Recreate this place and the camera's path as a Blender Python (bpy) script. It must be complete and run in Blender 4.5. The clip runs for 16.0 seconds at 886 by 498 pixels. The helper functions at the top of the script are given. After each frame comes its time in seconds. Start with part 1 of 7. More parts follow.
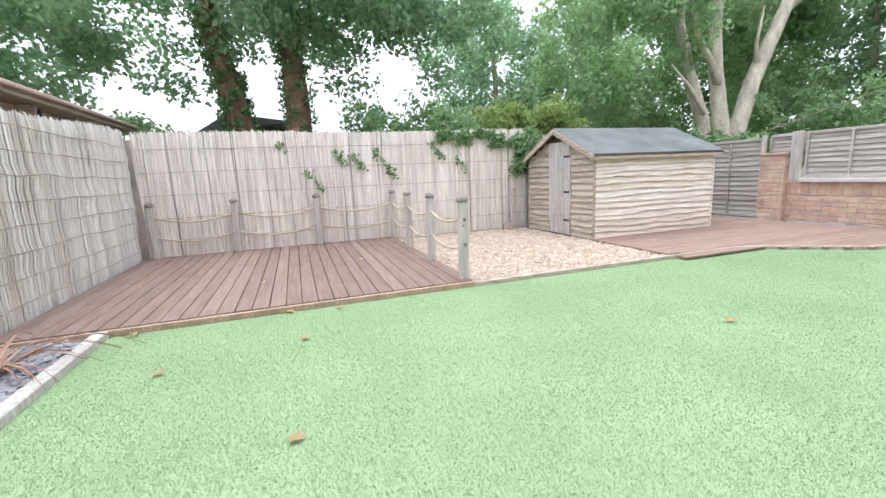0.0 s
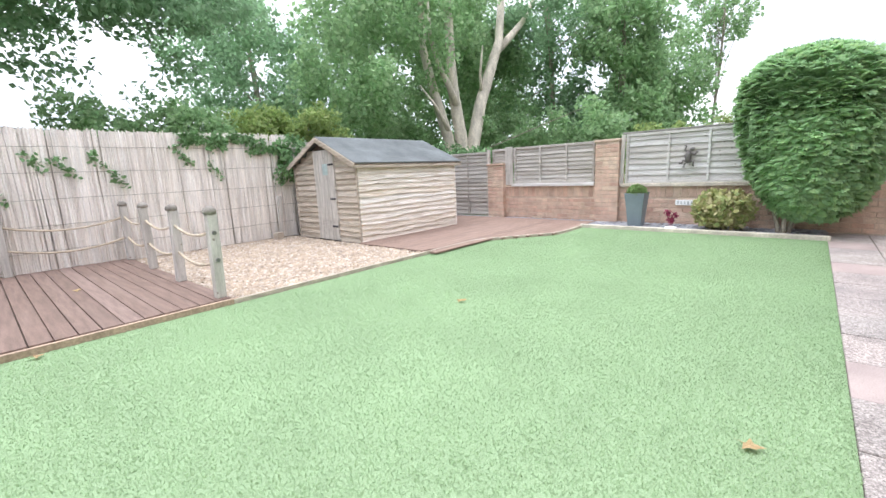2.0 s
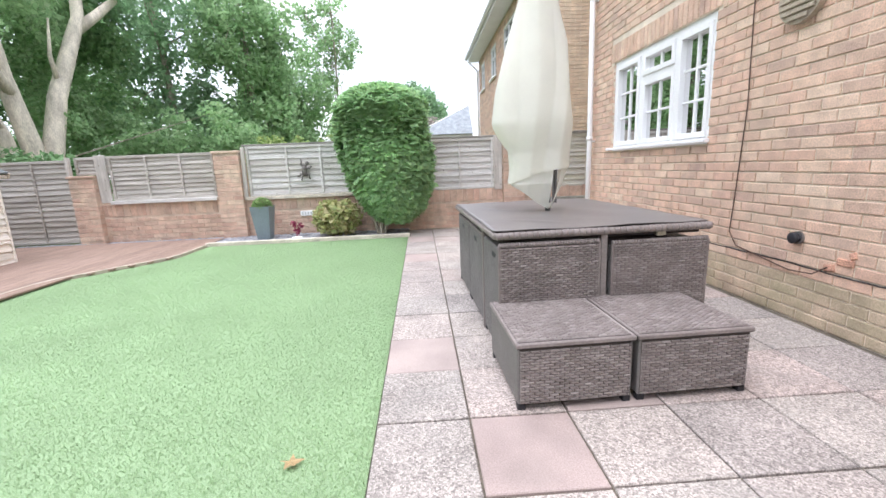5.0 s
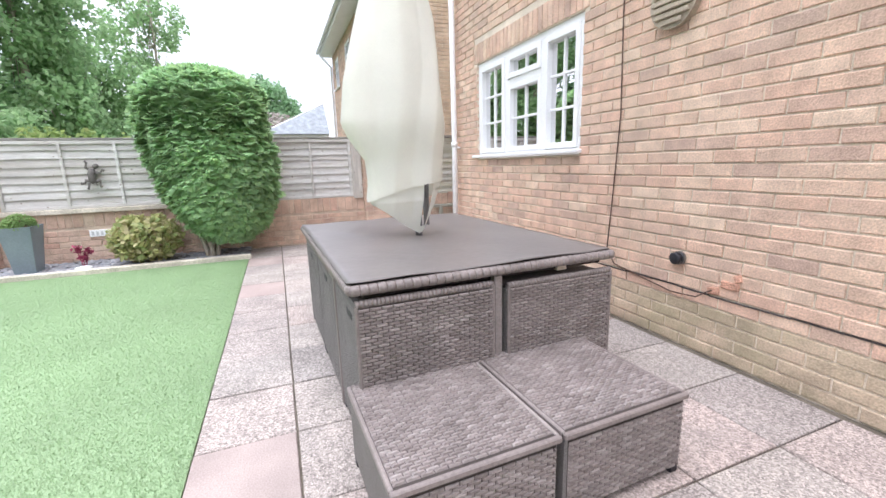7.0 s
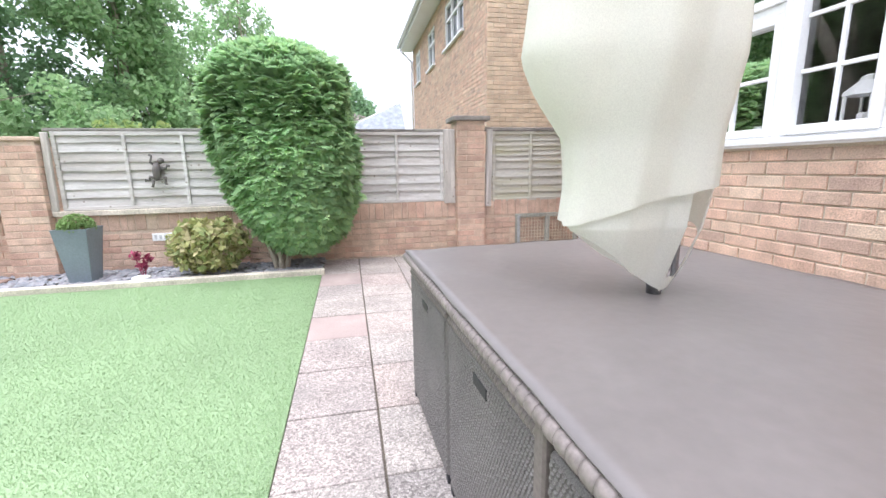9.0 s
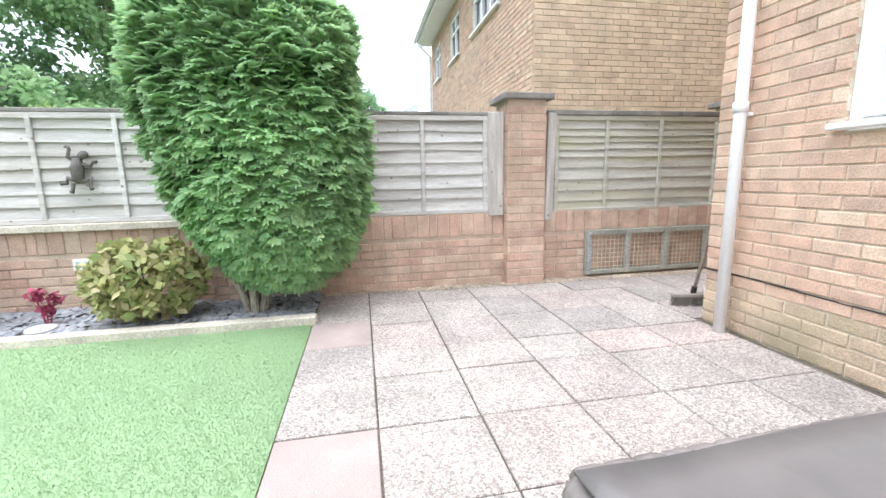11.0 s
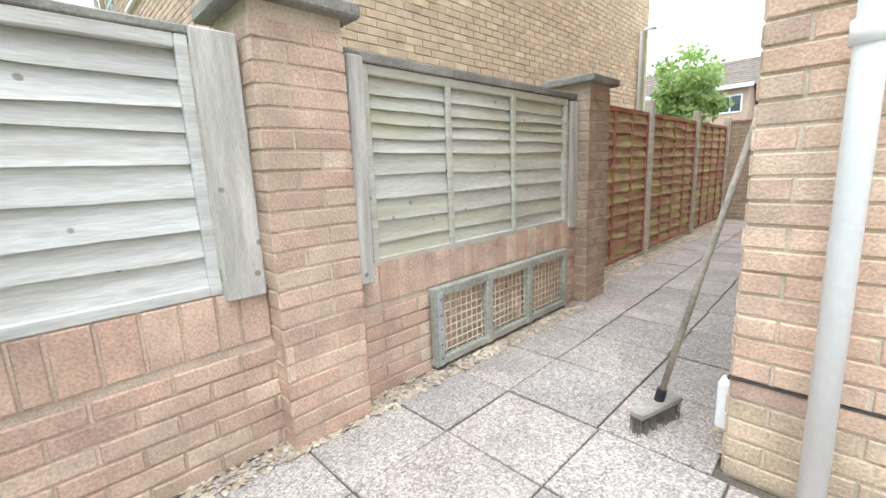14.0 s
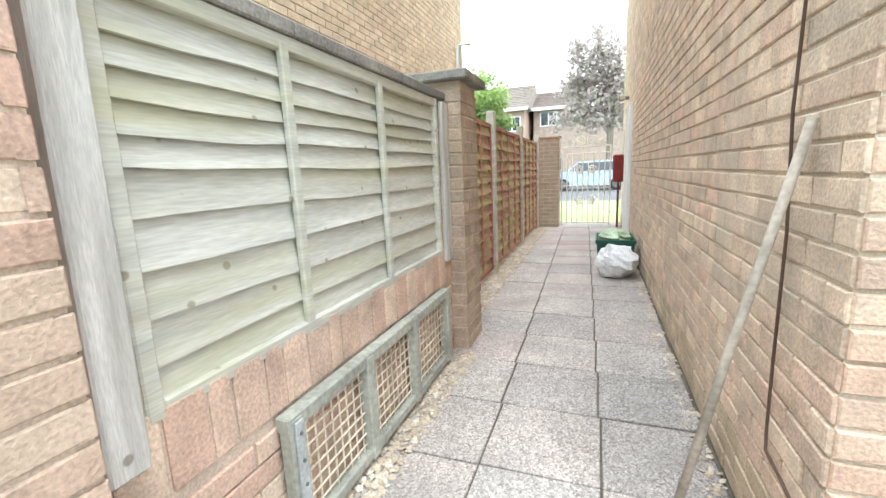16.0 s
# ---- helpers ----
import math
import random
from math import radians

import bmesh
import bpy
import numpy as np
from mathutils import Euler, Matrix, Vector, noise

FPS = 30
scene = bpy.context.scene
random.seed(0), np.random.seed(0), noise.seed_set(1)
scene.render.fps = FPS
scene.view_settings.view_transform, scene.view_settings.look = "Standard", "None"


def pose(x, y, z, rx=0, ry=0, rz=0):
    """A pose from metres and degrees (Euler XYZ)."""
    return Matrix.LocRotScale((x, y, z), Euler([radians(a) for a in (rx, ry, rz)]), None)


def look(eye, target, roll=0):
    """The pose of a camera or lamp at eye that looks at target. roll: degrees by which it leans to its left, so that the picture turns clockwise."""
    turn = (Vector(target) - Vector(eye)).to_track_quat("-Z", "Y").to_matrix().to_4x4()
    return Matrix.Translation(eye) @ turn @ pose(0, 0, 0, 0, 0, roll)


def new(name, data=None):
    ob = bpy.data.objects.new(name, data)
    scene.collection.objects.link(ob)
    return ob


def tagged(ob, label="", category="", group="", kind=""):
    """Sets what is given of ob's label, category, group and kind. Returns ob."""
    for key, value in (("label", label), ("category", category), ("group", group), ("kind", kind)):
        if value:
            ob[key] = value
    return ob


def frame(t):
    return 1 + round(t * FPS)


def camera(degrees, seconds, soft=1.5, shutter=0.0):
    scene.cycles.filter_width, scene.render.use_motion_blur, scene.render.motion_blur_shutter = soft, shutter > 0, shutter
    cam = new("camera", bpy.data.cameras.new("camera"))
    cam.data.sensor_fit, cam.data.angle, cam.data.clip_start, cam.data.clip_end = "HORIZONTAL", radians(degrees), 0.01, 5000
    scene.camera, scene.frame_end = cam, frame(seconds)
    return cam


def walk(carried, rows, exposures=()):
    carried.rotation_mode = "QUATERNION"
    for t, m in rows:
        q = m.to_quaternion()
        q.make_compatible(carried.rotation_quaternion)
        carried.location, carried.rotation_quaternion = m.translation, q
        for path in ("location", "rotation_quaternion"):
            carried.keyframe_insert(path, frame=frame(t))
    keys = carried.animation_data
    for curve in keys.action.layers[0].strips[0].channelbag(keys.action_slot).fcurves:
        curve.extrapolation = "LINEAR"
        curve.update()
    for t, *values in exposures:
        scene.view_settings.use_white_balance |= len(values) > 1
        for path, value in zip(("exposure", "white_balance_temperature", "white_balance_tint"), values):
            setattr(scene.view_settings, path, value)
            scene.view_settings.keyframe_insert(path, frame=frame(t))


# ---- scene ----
cam = camera(93.6, 16.0)
PATH = [
    (0, (0.197, 0.046, 1.061), (0.839, 1.908, 0.713), -2.6),
    (0.5, (0.192, -0.007, 1.064), (1.068, 1.756, 0.713), -2.5),
    (1, (0.259, -0.059, 1.043), (1.343, 1.586, 0.696), -2.6),
    (1.5, (0.28, -0.087, 1.047), (1.569, 1.4, 0.693), -2.7),
    (2, (0.314, -0.159, 1.071), (1.784, 1.147, 0.706), -2.6),
    (2.5, (0.35, -0.256, 1.075), (1.967, 0.86, 0.704), -2.6),
    (3, (0.378, -0.313, 1.085), (2.129, 0.576, 0.708), -2.6),
    (3.5, (0.438, -0.404, 1.075), (2.287, 0.26, 0.699), -2.6),
    (4, (0.5, -0.482, 1.074), (2.417, -0.057, 0.694), -2.5),
    (4.5, (0.55, -0.547, 1.104), (2.504, -0.381, 0.714), -2.5),
    (5, (0.645, -0.619, 1.109), (2.604, -0.71, 0.718), -2.4),
    (5.2, (0.674, -0.627, 1.145), (2.623, -0.824, 0.744), -2.3),
    (7.3, (1.605, -0.817, 1.167), (3.427, -1.54, 0.766), -1.6),
    (7.5, (1.738, -0.796, 1.17), (3.566, -1.505, 0.774), -1.5),
    (8, (2.082, -0.781, 1.146), (3.94, -1.411, 0.758), -1.2),
    (8.5, (2.404, -0.754, 1.13), (4.293, -1.286, 0.741), -1.0),
    (9, (2.763, -0.709, 1.119), (4.679, -1.135, 0.736), -1.0),
    (9.2, (2.907, -0.702, 1.123), (4.831, -1.094, 0.741), -1.0),
    (11.3, (4.575, -0.801, 1.014), (6.511, -1.18, 0.685), -1.1),
    (11.5, (4.718, -0.841, 1.029), (6.645, -1.258, 0.694), -1.2),
    (12, (5.089, -0.919, 1.044), (6.981, -1.475, 0.71), -1.3),
    (12.5, (5.465, -1.035, 1.027), (7.291, -1.777, 0.686), -1.6),
    (13, (5.843, -1.182, 1.05), (7.567, -2.132, 0.699), -1.9),
    (13.5, (6.194, -1.285, 1.083), (7.779, -2.449, 0.72), -2.1),
    (14, (6.52, -1.478, 1.105), (7.924, -2.852, 0.733), -2.3),
    (14.5, (6.764, -1.7, 1.122), (7.972, -3.251, 0.754), -2.6),
    (15, (6.981, -1.844, 1.144), (7.984, -3.535, 0.779), -2.8),
    (15.5, (7.157, -1.951, 1.17), (7.973, -3.741, 0.809), -2.8),
    (16, (7.268, -2.07, 1.161), (7.953, -3.914, 0.802), -2.5),
]
walk(cam, [(t, look(eye, target, roll)) for t, eye, target, roll in PATH], exposures=[(0, 1.5, 6130, 15), (5, 1.52, 6130, 15), (8.5, 1.68, 6130, 17), (12, 1.9, 6000, 8), (14.5, 1.92, 5980, 5), (16, 2.2, 5950, 3)])

# ---- world and sun ----
world = bpy.data.worlds.new("sky")
scene.world = world
world.use_nodes = True
wn, wl = world.node_tree.nodes, world.node_tree.links
wn.clear()
w_out, w_bg = wn.new("ShaderNodeOutputWorld"), wn.new("ShaderNodeBackground")
sky = wn.new("ShaderNodeTexSky")
sky.sky_type, sky.sun_disc = "NISHITA", False
sky.sun_elevation, sky.sun_rotation = radians(75), radians(321)
w_co, w_no, w_ra, w_mx = (wn.new("ShaderNodeTexCoord"), wn.new("ShaderNodeTexNoise"), wn.new("ShaderNodeValToRGB"), wn.new("ShaderNodeMix"))
w_mp = wn.new("ShaderNodeMapping")
w_mp.inputs["Scale"].default_value = (1, 1, 2.6)
w_no.inputs["Scale"].default_value, w_no.inputs["Detail"].default_value, w_no.inputs["Roughness"].default_value = 2.6, 7, 0.55
w_ra.color_ramp.elements[0].position, w_ra.color_ramp.elements[0].color = 0.36, (7.4, 7.8, 8.4, 1)
w_ra.color_ramp.elements[1].position, w_ra.color_ramp.elements[1].color = 0.62, (12.2, 12.2, 12.3, 1)
w_mx.data_type, w_mx.inputs[0].default_value = "RGBA", 0.88
wl.new(w_co.outputs["Generated"], w_mp.inputs[0])
wl.new(w_mp.outputs[0], w_no.inputs["Vector"])
wl.new(w_no.outputs["Fac"], w_ra.inputs[0])
wl.new(sky.outputs[0], w_mx.inputs[6])
wl.new(w_ra.outputs[0], w_mx.inputs[7])
# overcast: the zenith three times as bright as the horizon
w_sx, w_up, w_ov = wn.new("ShaderNodeSeparateXYZ"), wn.new("ShaderNodeMapRange"), wn.new("ShaderNodeVectorMath")
w_up.inputs[3].default_value, w_up.inputs[4].default_value = 0.56, 0.98
w_ov.operation = "SCALE"
wl.new(w_co.outputs["Generated"], w_sx.inputs[0])
wl.new(w_sx.outputs["Z"], w_up.inputs[0])
wl.new(w_mx.outputs[2], w_ov.inputs[0])
wl.new(w_up.outputs[0], w_ov.inputs["Scale"])
wl.new(w_ov.outputs[0], w_bg.inputs["Color"])
w_bg.inputs["Strength"].default_value = 0.1
wl.new(w_bg.outputs[0], w_out.inputs["Surface"])
sun_data = bpy.data.lights.new("sun", "SUN")
sun_data.energy, sun_data.angle, sun_data.color = 0.9, radians(50), (1.0, 0.985, 0.96)
sun_ob = new("sun", sun_data)
sun_ob.matrix_world = look((-4, 5, 24), (0, 0, 0))


# ---- materials ----
def mat(name, pal, rough=0.8, scale=6.0, amount=0.25, fine=90.0, fine_amount=0.15, bump=0.25, dist=0.004,
        stretch=(1, 1, 1), metal=0.0, spec=0.3, stain=None, stain_scale=1.5, stain_at=(0.5, 0.7), through_light=0.0, cells=None, knots=None):
    """A procedural surface: pal is a ramp over the random number of the piece; noise at two scales varies it."""
    m = bpy.data.materials.new(name)
    m.use_nodes = True
    n, l = m.node_tree.nodes, m.node_tree.links
    b = n["Principled BSDF"]
    b.inputs["Roughness"].default_value, b.inputs["Metallic"].default_value = rough, metal
    b.inputs["Specular IOR Level"].default_value = spec
    geo, oi = n.new("ShaderNodeNewGeometry"), n.new("ShaderNodeObjectInfo")
    add = n.new("ShaderNodeMath")
    add.operation = "ADD"
    fr = n.new("ShaderNodeMath")
    fr.operation = "FRACT"
    l.new(geo.outputs["Random Per Island"], add.inputs[0])
    l.new(oi.outputs["Random"], add.inputs[1])
    l.new(add.outputs[0], fr.inputs[0])
    ramp = n.new("ShaderNodeValToRGB")
    if len(pal) == 1:
        pal = [pal[0], pal[0]]
    while len(ramp.color_ramp.elements) < len(pal):
        ramp.color_ramp.elements.new(0.5)
    for i, (e, c) in enumerate(zip(ramp.color_ramp.elements, pal)):
        e.position, e.color = i / (len(pal) - 1), (*c, 1)
    l.new(fr.outputs[0], ramp.inputs[0])
    mp = n.new("ShaderNodeMapping")
    mp.inputs["Scale"].default_value = stretch
    l.new(geo.outputs["Position"], mp.inputs[0])
    n1, n2 = n.new("ShaderNodeTexNoise"), n.new("ShaderNodeTexNoise")
    n1.inputs["Scale"].default_value, n1.inputs["Detail"].default_value = scale, 5
    n2.inputs["Scale"].default_value, n2.inputs["Detail"].default_value = fine, 3
    l.new(mp.outputs[0], n1.inputs["Vector"])
    l.new(mp.outputs[0], n2.inputs["Vector"])
    r1, r2 = n.new("ShaderNodeMapRange"), n.new("ShaderNodeMapRange")
    for r, a, src in ((r1, amount, n1), (r2, fine_amount, n2)):
        r.inputs[1].default_value, r.inputs[2].default_value = 0.3, 0.7
        r.inputs[3].default_value, r.inputs[4].default_value = 1 - a, 1 + a
        l.new(src.outputs["Fac"], r.inputs[0])
    mul = n.new("ShaderNodeMath")
    mul.operation = "MULTIPLY"
    l.new(r1.outputs[0], mul.inputs[0])
    l.new(r2.outputs[0], mul.inputs[1])
    vm = n.new("ShaderNodeVectorMath")
    vm.operation = "SCALE"
    l.new(ramp.outputs[0], vm.inputs[0])
    l.new(mul.outputs[0], vm.inputs["Scale"])
    colour = vm.outputs[0]
    if cells:
        vo, r4, vm2 = n.new("ShaderNodeTexVoronoi"), n.new("ShaderNodeMapRange"), n.new("ShaderNodeVectorMath")
        vo.inputs["Scale"].default_value = cells[0]
        l.new(geo.outputs["Position"], vo.inputs["Vector"])
        r4.inputs[1].default_value, r4.inputs[2].default_value = 0.1, 0.9
        r4.inputs[3].default_value, r4.inputs[4].default_value = 1 - cells[1], 1 + cells[1]
        l.new(vo.outputs["Color"], r4.inputs[0])
        vm2.operation = "SCALE"
        l.new(colour, vm2.inputs[0])
        l.new(r4.outputs[0], vm2.inputs["Scale"])
        colour = vm2.outputs[0]
    if knots:
        kv, kr, kn, km = n.new("ShaderNodeTexVoronoi"), n.new("ShaderNodeMapRange"), n.new("ShaderNodeTexNoise"), n.new("ShaderNodeMix")
        kv.inputs["Scale"].default_value, kn.inputs["Scale"].default_value = knots[0], 3.0
        ks = n.new("ShaderNodeVectorMath")
        ks.operation = "MULTIPLY_ADD"
        ks.inputs[1].default_value = (0.06, 0.06, 0.06)
        l.new(kn.outputs["Color"], ks.inputs[0])
        l.new(geo.outputs["Position"], ks.inputs[2])
        l.new(geo.outputs["Position"], kn.inputs["Vector"])
        l.new(ks.outputs[0], kv.inputs["Vector"])
        kr.inputs[1].default_value, kr.inputs[2].default_value = knots[1], knots[1] * 1.5
        kr.inputs[3].default_value, kr.inputs[4].default_value = 0.75, 0.0
        l.new(kv.outputs["Distance"], kr.inputs[0])
        km.data_type = "RGBA"
        l.new(kr.outputs[0], km.inputs[0])
        l.new(colour, km.inputs[6])
        km.inputs[7].default_value = (*knots[2], 1)
        colour = km.outputs[2]
    if stain:
        n3, r3, mx = n.new("ShaderNodeTexNoise"), n.new("ShaderNodeMapRange"), n.new("ShaderNodeMix")
        n3.inputs["Scale"].default_value, n3.inputs["Detail"].default_value, n3.inputs["Roughness"].default_value = stain_scale, 6, 0.62
        l.new(mp.outputs[0], n3.inputs["Vector"])
        r3.inputs[1].default_value, r3.inputs[2].default_value = stain_at
        r3.inputs[3].default_value, r3.inputs[4].default_value = 0.0, stain[3]
        l.new(n3.outputs["Fac"], r3.inputs[0])
        mx.data_type = "RGBA"
        l.new(r3.outputs[0], mx.inputs[0])
        l.new(colour, mx.inputs[6])
        mx.inputs[7].default_value = (*stain[:3], 1)
        colour = mx.outputs[2]
    l.new(colour, b.inputs["Base Color"])
    if bump:
        bp = n.new("ShaderNodeBump")
        bp.inputs["Strength"].default_value, bp.inputs["Distance"].default_value = bump, dist
        l.new(n2.outputs["Fac"], bp.inputs["Height"])
        l.new(bp.outputs[0], b.inputs["Normal"])
    if through_light:
        tr, ms, out = n.new("ShaderNodeBsdfTranslucent"), n.new("ShaderNodeMixShader"), n["Material Output"]
        l.new(colour, tr.inputs["Color"])
        ms.inputs[0].default_value = through_light
        l.new(b.outputs[0], ms.inputs[1])
        l.new(tr.outputs[0], ms.inputs[2])
        l.new(ms.outputs[0], out.inputs["Surface"])
    return m


BRICK = mat("brick_buff_red", [(0.62, 0.42, 0.32), (0.68, 0.48, 0.365), (0.64, 0.44, 0.335), (0.72, 0.56, 0.43), (0.62, 0.44, 0.34), (0.69, 0.51, 0.385), (0.5, 0.36, 0.29), (0.67, 0.46, 0.35), (0.57, 0.42, 0.33)],
            0.9, 9, 0.17, 110, 0.2, 0.6, 0.006, stain=(0.52, 0.44, 0.33, 0.45), stain_scale=1.3, stain_at=(0.5, 0.75))
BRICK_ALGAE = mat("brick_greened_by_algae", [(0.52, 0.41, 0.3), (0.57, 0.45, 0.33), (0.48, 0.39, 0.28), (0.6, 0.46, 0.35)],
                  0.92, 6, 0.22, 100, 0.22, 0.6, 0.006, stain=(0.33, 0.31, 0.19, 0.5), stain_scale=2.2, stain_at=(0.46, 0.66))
BRICK_WALL = mat("brick_garden_wall", [(0.568, 0.386, 0.3), (0.626, 0.465, 0.365), (0.549, 0.361, 0.285), (0.666, 0.525, 0.41), (0.509, 0.351, 0.28), (0.607, 0.445, 0.35)],
                 0.9, 7, 0.2, 100, 0.2, 0.6, 0.006, stain=(0.38, 0.32, 0.24, 0.55), stain_scale=1.4, stain_at=(0.5, 0.72))
BRICK_SIDE = mat("brick_buff_stained", [(0.68, 0.54, 0.41), (0.73, 0.59, 0.45), (0.65, 0.49, 0.37), (0.63, 0.5, 0.38), (0.58, 0.46, 0.35), (0.69, 0.49, 0.38), (0.5, 0.41, 0.32), (0.72, 0.57, 0.44)],
                 0.9, 9, 0.2, 110, 0.22, 0.6, 0.006, stain=(0.46, 0.4, 0.31, 0.6), stain_scale=1.6, stain_at=(0.48, 0.7))
BRICK_AGED = mat("brick_brown_aged", [(0.43, 0.33, 0.25), (0.48, 0.37, 0.285), (0.39, 0.31, 0.24), (0.46, 0.34, 0.27)],
                 0.92, 8, 0.22, 110, 0.22, 0.6, 0.006, stain=(0.34, 0.31, 0.2, 0.5), stain_scale=2.0, stain_at=(0.48, 0.7))
MORTAR = mat("mortar", [(0.7, 0.62, 0.51)], 0.95, 4, 0.2, 150, 0.2, 0.5, 0.003)
MORTAR_WALL = mat("mortar_garden_wall", [(0.56, 0.45, 0.36)], 0.95, 5, 0.2, 150, 0.2, 0.5, 0.003)
SLAB = mat("aggregate_slab", [(0.35, 0.315, 0.29), (0.395, 0.355, 0.325), (0.4, 0.34, 0.31), (0.31, 0.285, 0.268), (0.42, 0.348, 0.32), (0.37, 0.337, 0.307)],
           0.9, 3, 0.15, 170, 0.35, 0.5, 0.004, stain=(0.27, 0.255, 0.24, 0.5), stain_scale=2.2, stain_at=(0.5, 0.72), cells=(120.0, 0.42))
PINK_SLAB = mat("pink_slab", [(0.38, 0.3, 0.28), (0.4, 0.33, 0.305)], 0.88, 3, 0.14, 160, 0.16, 0.35, 0.003, stain=(0.26, 0.22, 0.2, 0.4), stain_scale=2.5)
EARTH = mat("earth_joint", [(0.14, 0.12, 0.095)], 0.95, 5, 0.3, 120, 0.3, 0.6, 0.006)
GROUND = mat("ground", [(0.12, 0.14, 0.07)], 0.95, 0.4, 0.3, 20, 0.3, 0.5, 0.01)
TURF = mat("turf_mat", [(0.29, 0.405, 0.232)], 0.9, 1.2, 0.1, 200, 0.2, 0.5, 0.006)
BLADE = mat("turf_blade", [(0.322, 0.45, 0.255), (0.347, 0.475, 0.277), (0.335, 0.462, 0.266), (0.37, 0.5, 0.296), (0.31, 0.434, 0.247)], 0.75, 0.8, 0.1, 60, 0.06, 0, spec=0.08, through_light=0.35)
DECK = mat("deck_wood", [(0.215, 0.15, 0.122), (0.25, 0.178, 0.147), (0.2, 0.14, 0.114), (0.275, 0.2, 0.17)], 0.75, 5, 0.2, 60, 0.18, 0.4, 0.003, stretch=(6, 0.6, 6), stain=(0.33, 0.25, 0.21, 0.35), stain_scale=1.2)
DECK_B = mat("deck_wood_far", [(0.26, 0.18, 0.142), (0.3, 0.212, 0.17), (0.24, 0.168, 0.135)], 0.75, 5, 0.2, 60, 0.18, 0.4, 0.003, stretch=(0.6, 6, 6))
GREY_WOOD = mat("weathered_wood", [(0.541, 0.525, 0.503), (0.624, 0.614, 0.599), (0.499, 0.478, 0.449), (0.686, 0.677, 0.663), (0.582, 0.567, 0.546)], 0.85, 2, 0.16, 15, 0.13, 0.3, 0.003, stretch=(2, 1.0, 12), stain=(0.36, 0.32, 0.27, 0.5), stain_scale=1.8, knots=(8.5, 0.075, (0.20, 0.16, 0.12)))
GREEN_WOOD = mat("algae_wood", [(0.54, 0.525, 0.47), (0.6, 0.59, 0.54), (0.5, 0.49, 0.43), (0.55, 0.53, 0.47)], 0.85, 2, 0.16, 15, 0.13, 0.3, 0.003, stretch=(2, 1.0, 12), knots=(8.5, 0.075, (0.22, 0.18, 0.12)), stain=(0.45, 0.43, 0.24, 0.55), stain_scale=0.9, stain_at=(0.48, 0.68))
RED_WOOD = mat("red_stained_wood", [(0.38, 0.15, 0.115), (0.42, 0.18, 0.14), (0.35, 0.13, 0.1), (0.42, 0.24, 0.15)], 0.85, 3, 0.25, 40, 0.25, 0.5, 0.003, stretch=(2, 1.2, 9), stain=(0.44, 0.47, 0.20, 0.6), stain_scale=1.6, stain_at=(0.54, 0.66))
ALLEY_SLAT = mat("algae_on_red_slats", [(0.44, 0.24, 0.18), (0.47, 0.36, 0.22), (0.4, 0.21, 0.16), (0.46, 0.3, 0.2), (0.43, 0.24, 0.18)], 0.85, 3, 0.25, 40, 0.25, 0.5, 0.003, stretch=(2, 1.2, 9), stain=(0.5, 0.54, 0.22, 0.75), stain_scale=1.3, stain_at=(0.5, 0.62))
OLD_WOOD = mat("old_grey_wood", [(0.42, 0.395, 0.36), (0.48, 0.455, 0.42), (0.38, 0.355, 0.32), (0.52, 0.50, 0.465)], 0.85, 2, 0.2, 15, 0.15, 0.3, 0.003, stretch=(2, 1.0, 12), stain=(0.30, 0.26, 0.21, 0.5), stain_scale=1.8)
POST_WOOD = mat("post_wood", [(0.52, 0.49, 0.45), (0.58, 0.56, 0.53), (0.49, 0.465, 0.43)], 0.85, 3, 0.22, 45, 0.15, 0.5, 0.003, stretch=(9, 9, 0.9), stain=(0.36, 0.33, 0.29, 0.55), stain_scale=1.6, knots=(8.5, 0.075, (0.22, 0.18, 0.14)))
SHED_PALE = mat("shed_pale_wood", [(0.8, 0.735, 0.65), (0.83, 0.78, 0.715), (0.76, 0.68, 0.58), (0.85, 0.81, 0.755)], 0.8, 3, 0.18, 40, 0.2, 0.4, 0.003, stretch=(1.2, 2, 12), stain=(0.52, 0.40, 0.28, 0.6), stain_scale=2.0)
SHED_BROWN = mat("shed_brown_wood", [(0.47, 0.405, 0.33), (0.53, 0.465, 0.39), (0.42, 0.36, 0.29), (0.57, 0.51, 0.435)], 0.85, 3, 0.25, 40, 0.25, 0.5, 0.003, stretch=(2, 1.2, 12))
FELT = mat("roof_felt", [(0.15, 0.165, 0.165)], 0.95, 2.5, 0.25, 160, 0.25, 0.5, 0.004)
REED = mat("reed", [(0.79, 0.735, 0.675), (0.85, 0.81, 0.76), (0.71, 0.65, 0.595), (0.87, 0.84, 0.8), (0.81, 0.75, 0.69), (0.75, 0.71, 0.665)], 0.85, 2, 0.15, 40, 0.2, 0.2, 0.002, stretch=(10, 10, 1), stain=(0.58, 0.5, 0.43, 0.35), stain_scale=0.8)
BRUSH = mat("brushwood", [(0.72, 0.705, 0.66), (0.78, 0.77, 0.735), (0.64, 0.615, 0.56), (0.82, 0.81, 0.78), (0.7, 0.66, 0.605)], 0.9, 1.2, 0.2, 60, 0.25, 0.2, 0.002, stretch=(10, 10, 1), stain=(0.50, 0.43, 0.33, 0.6), stain_scale=0.35)
WIRE = mat("wire", [(0.30, 0.28, 0.25)], 0.6, metal=0.6)
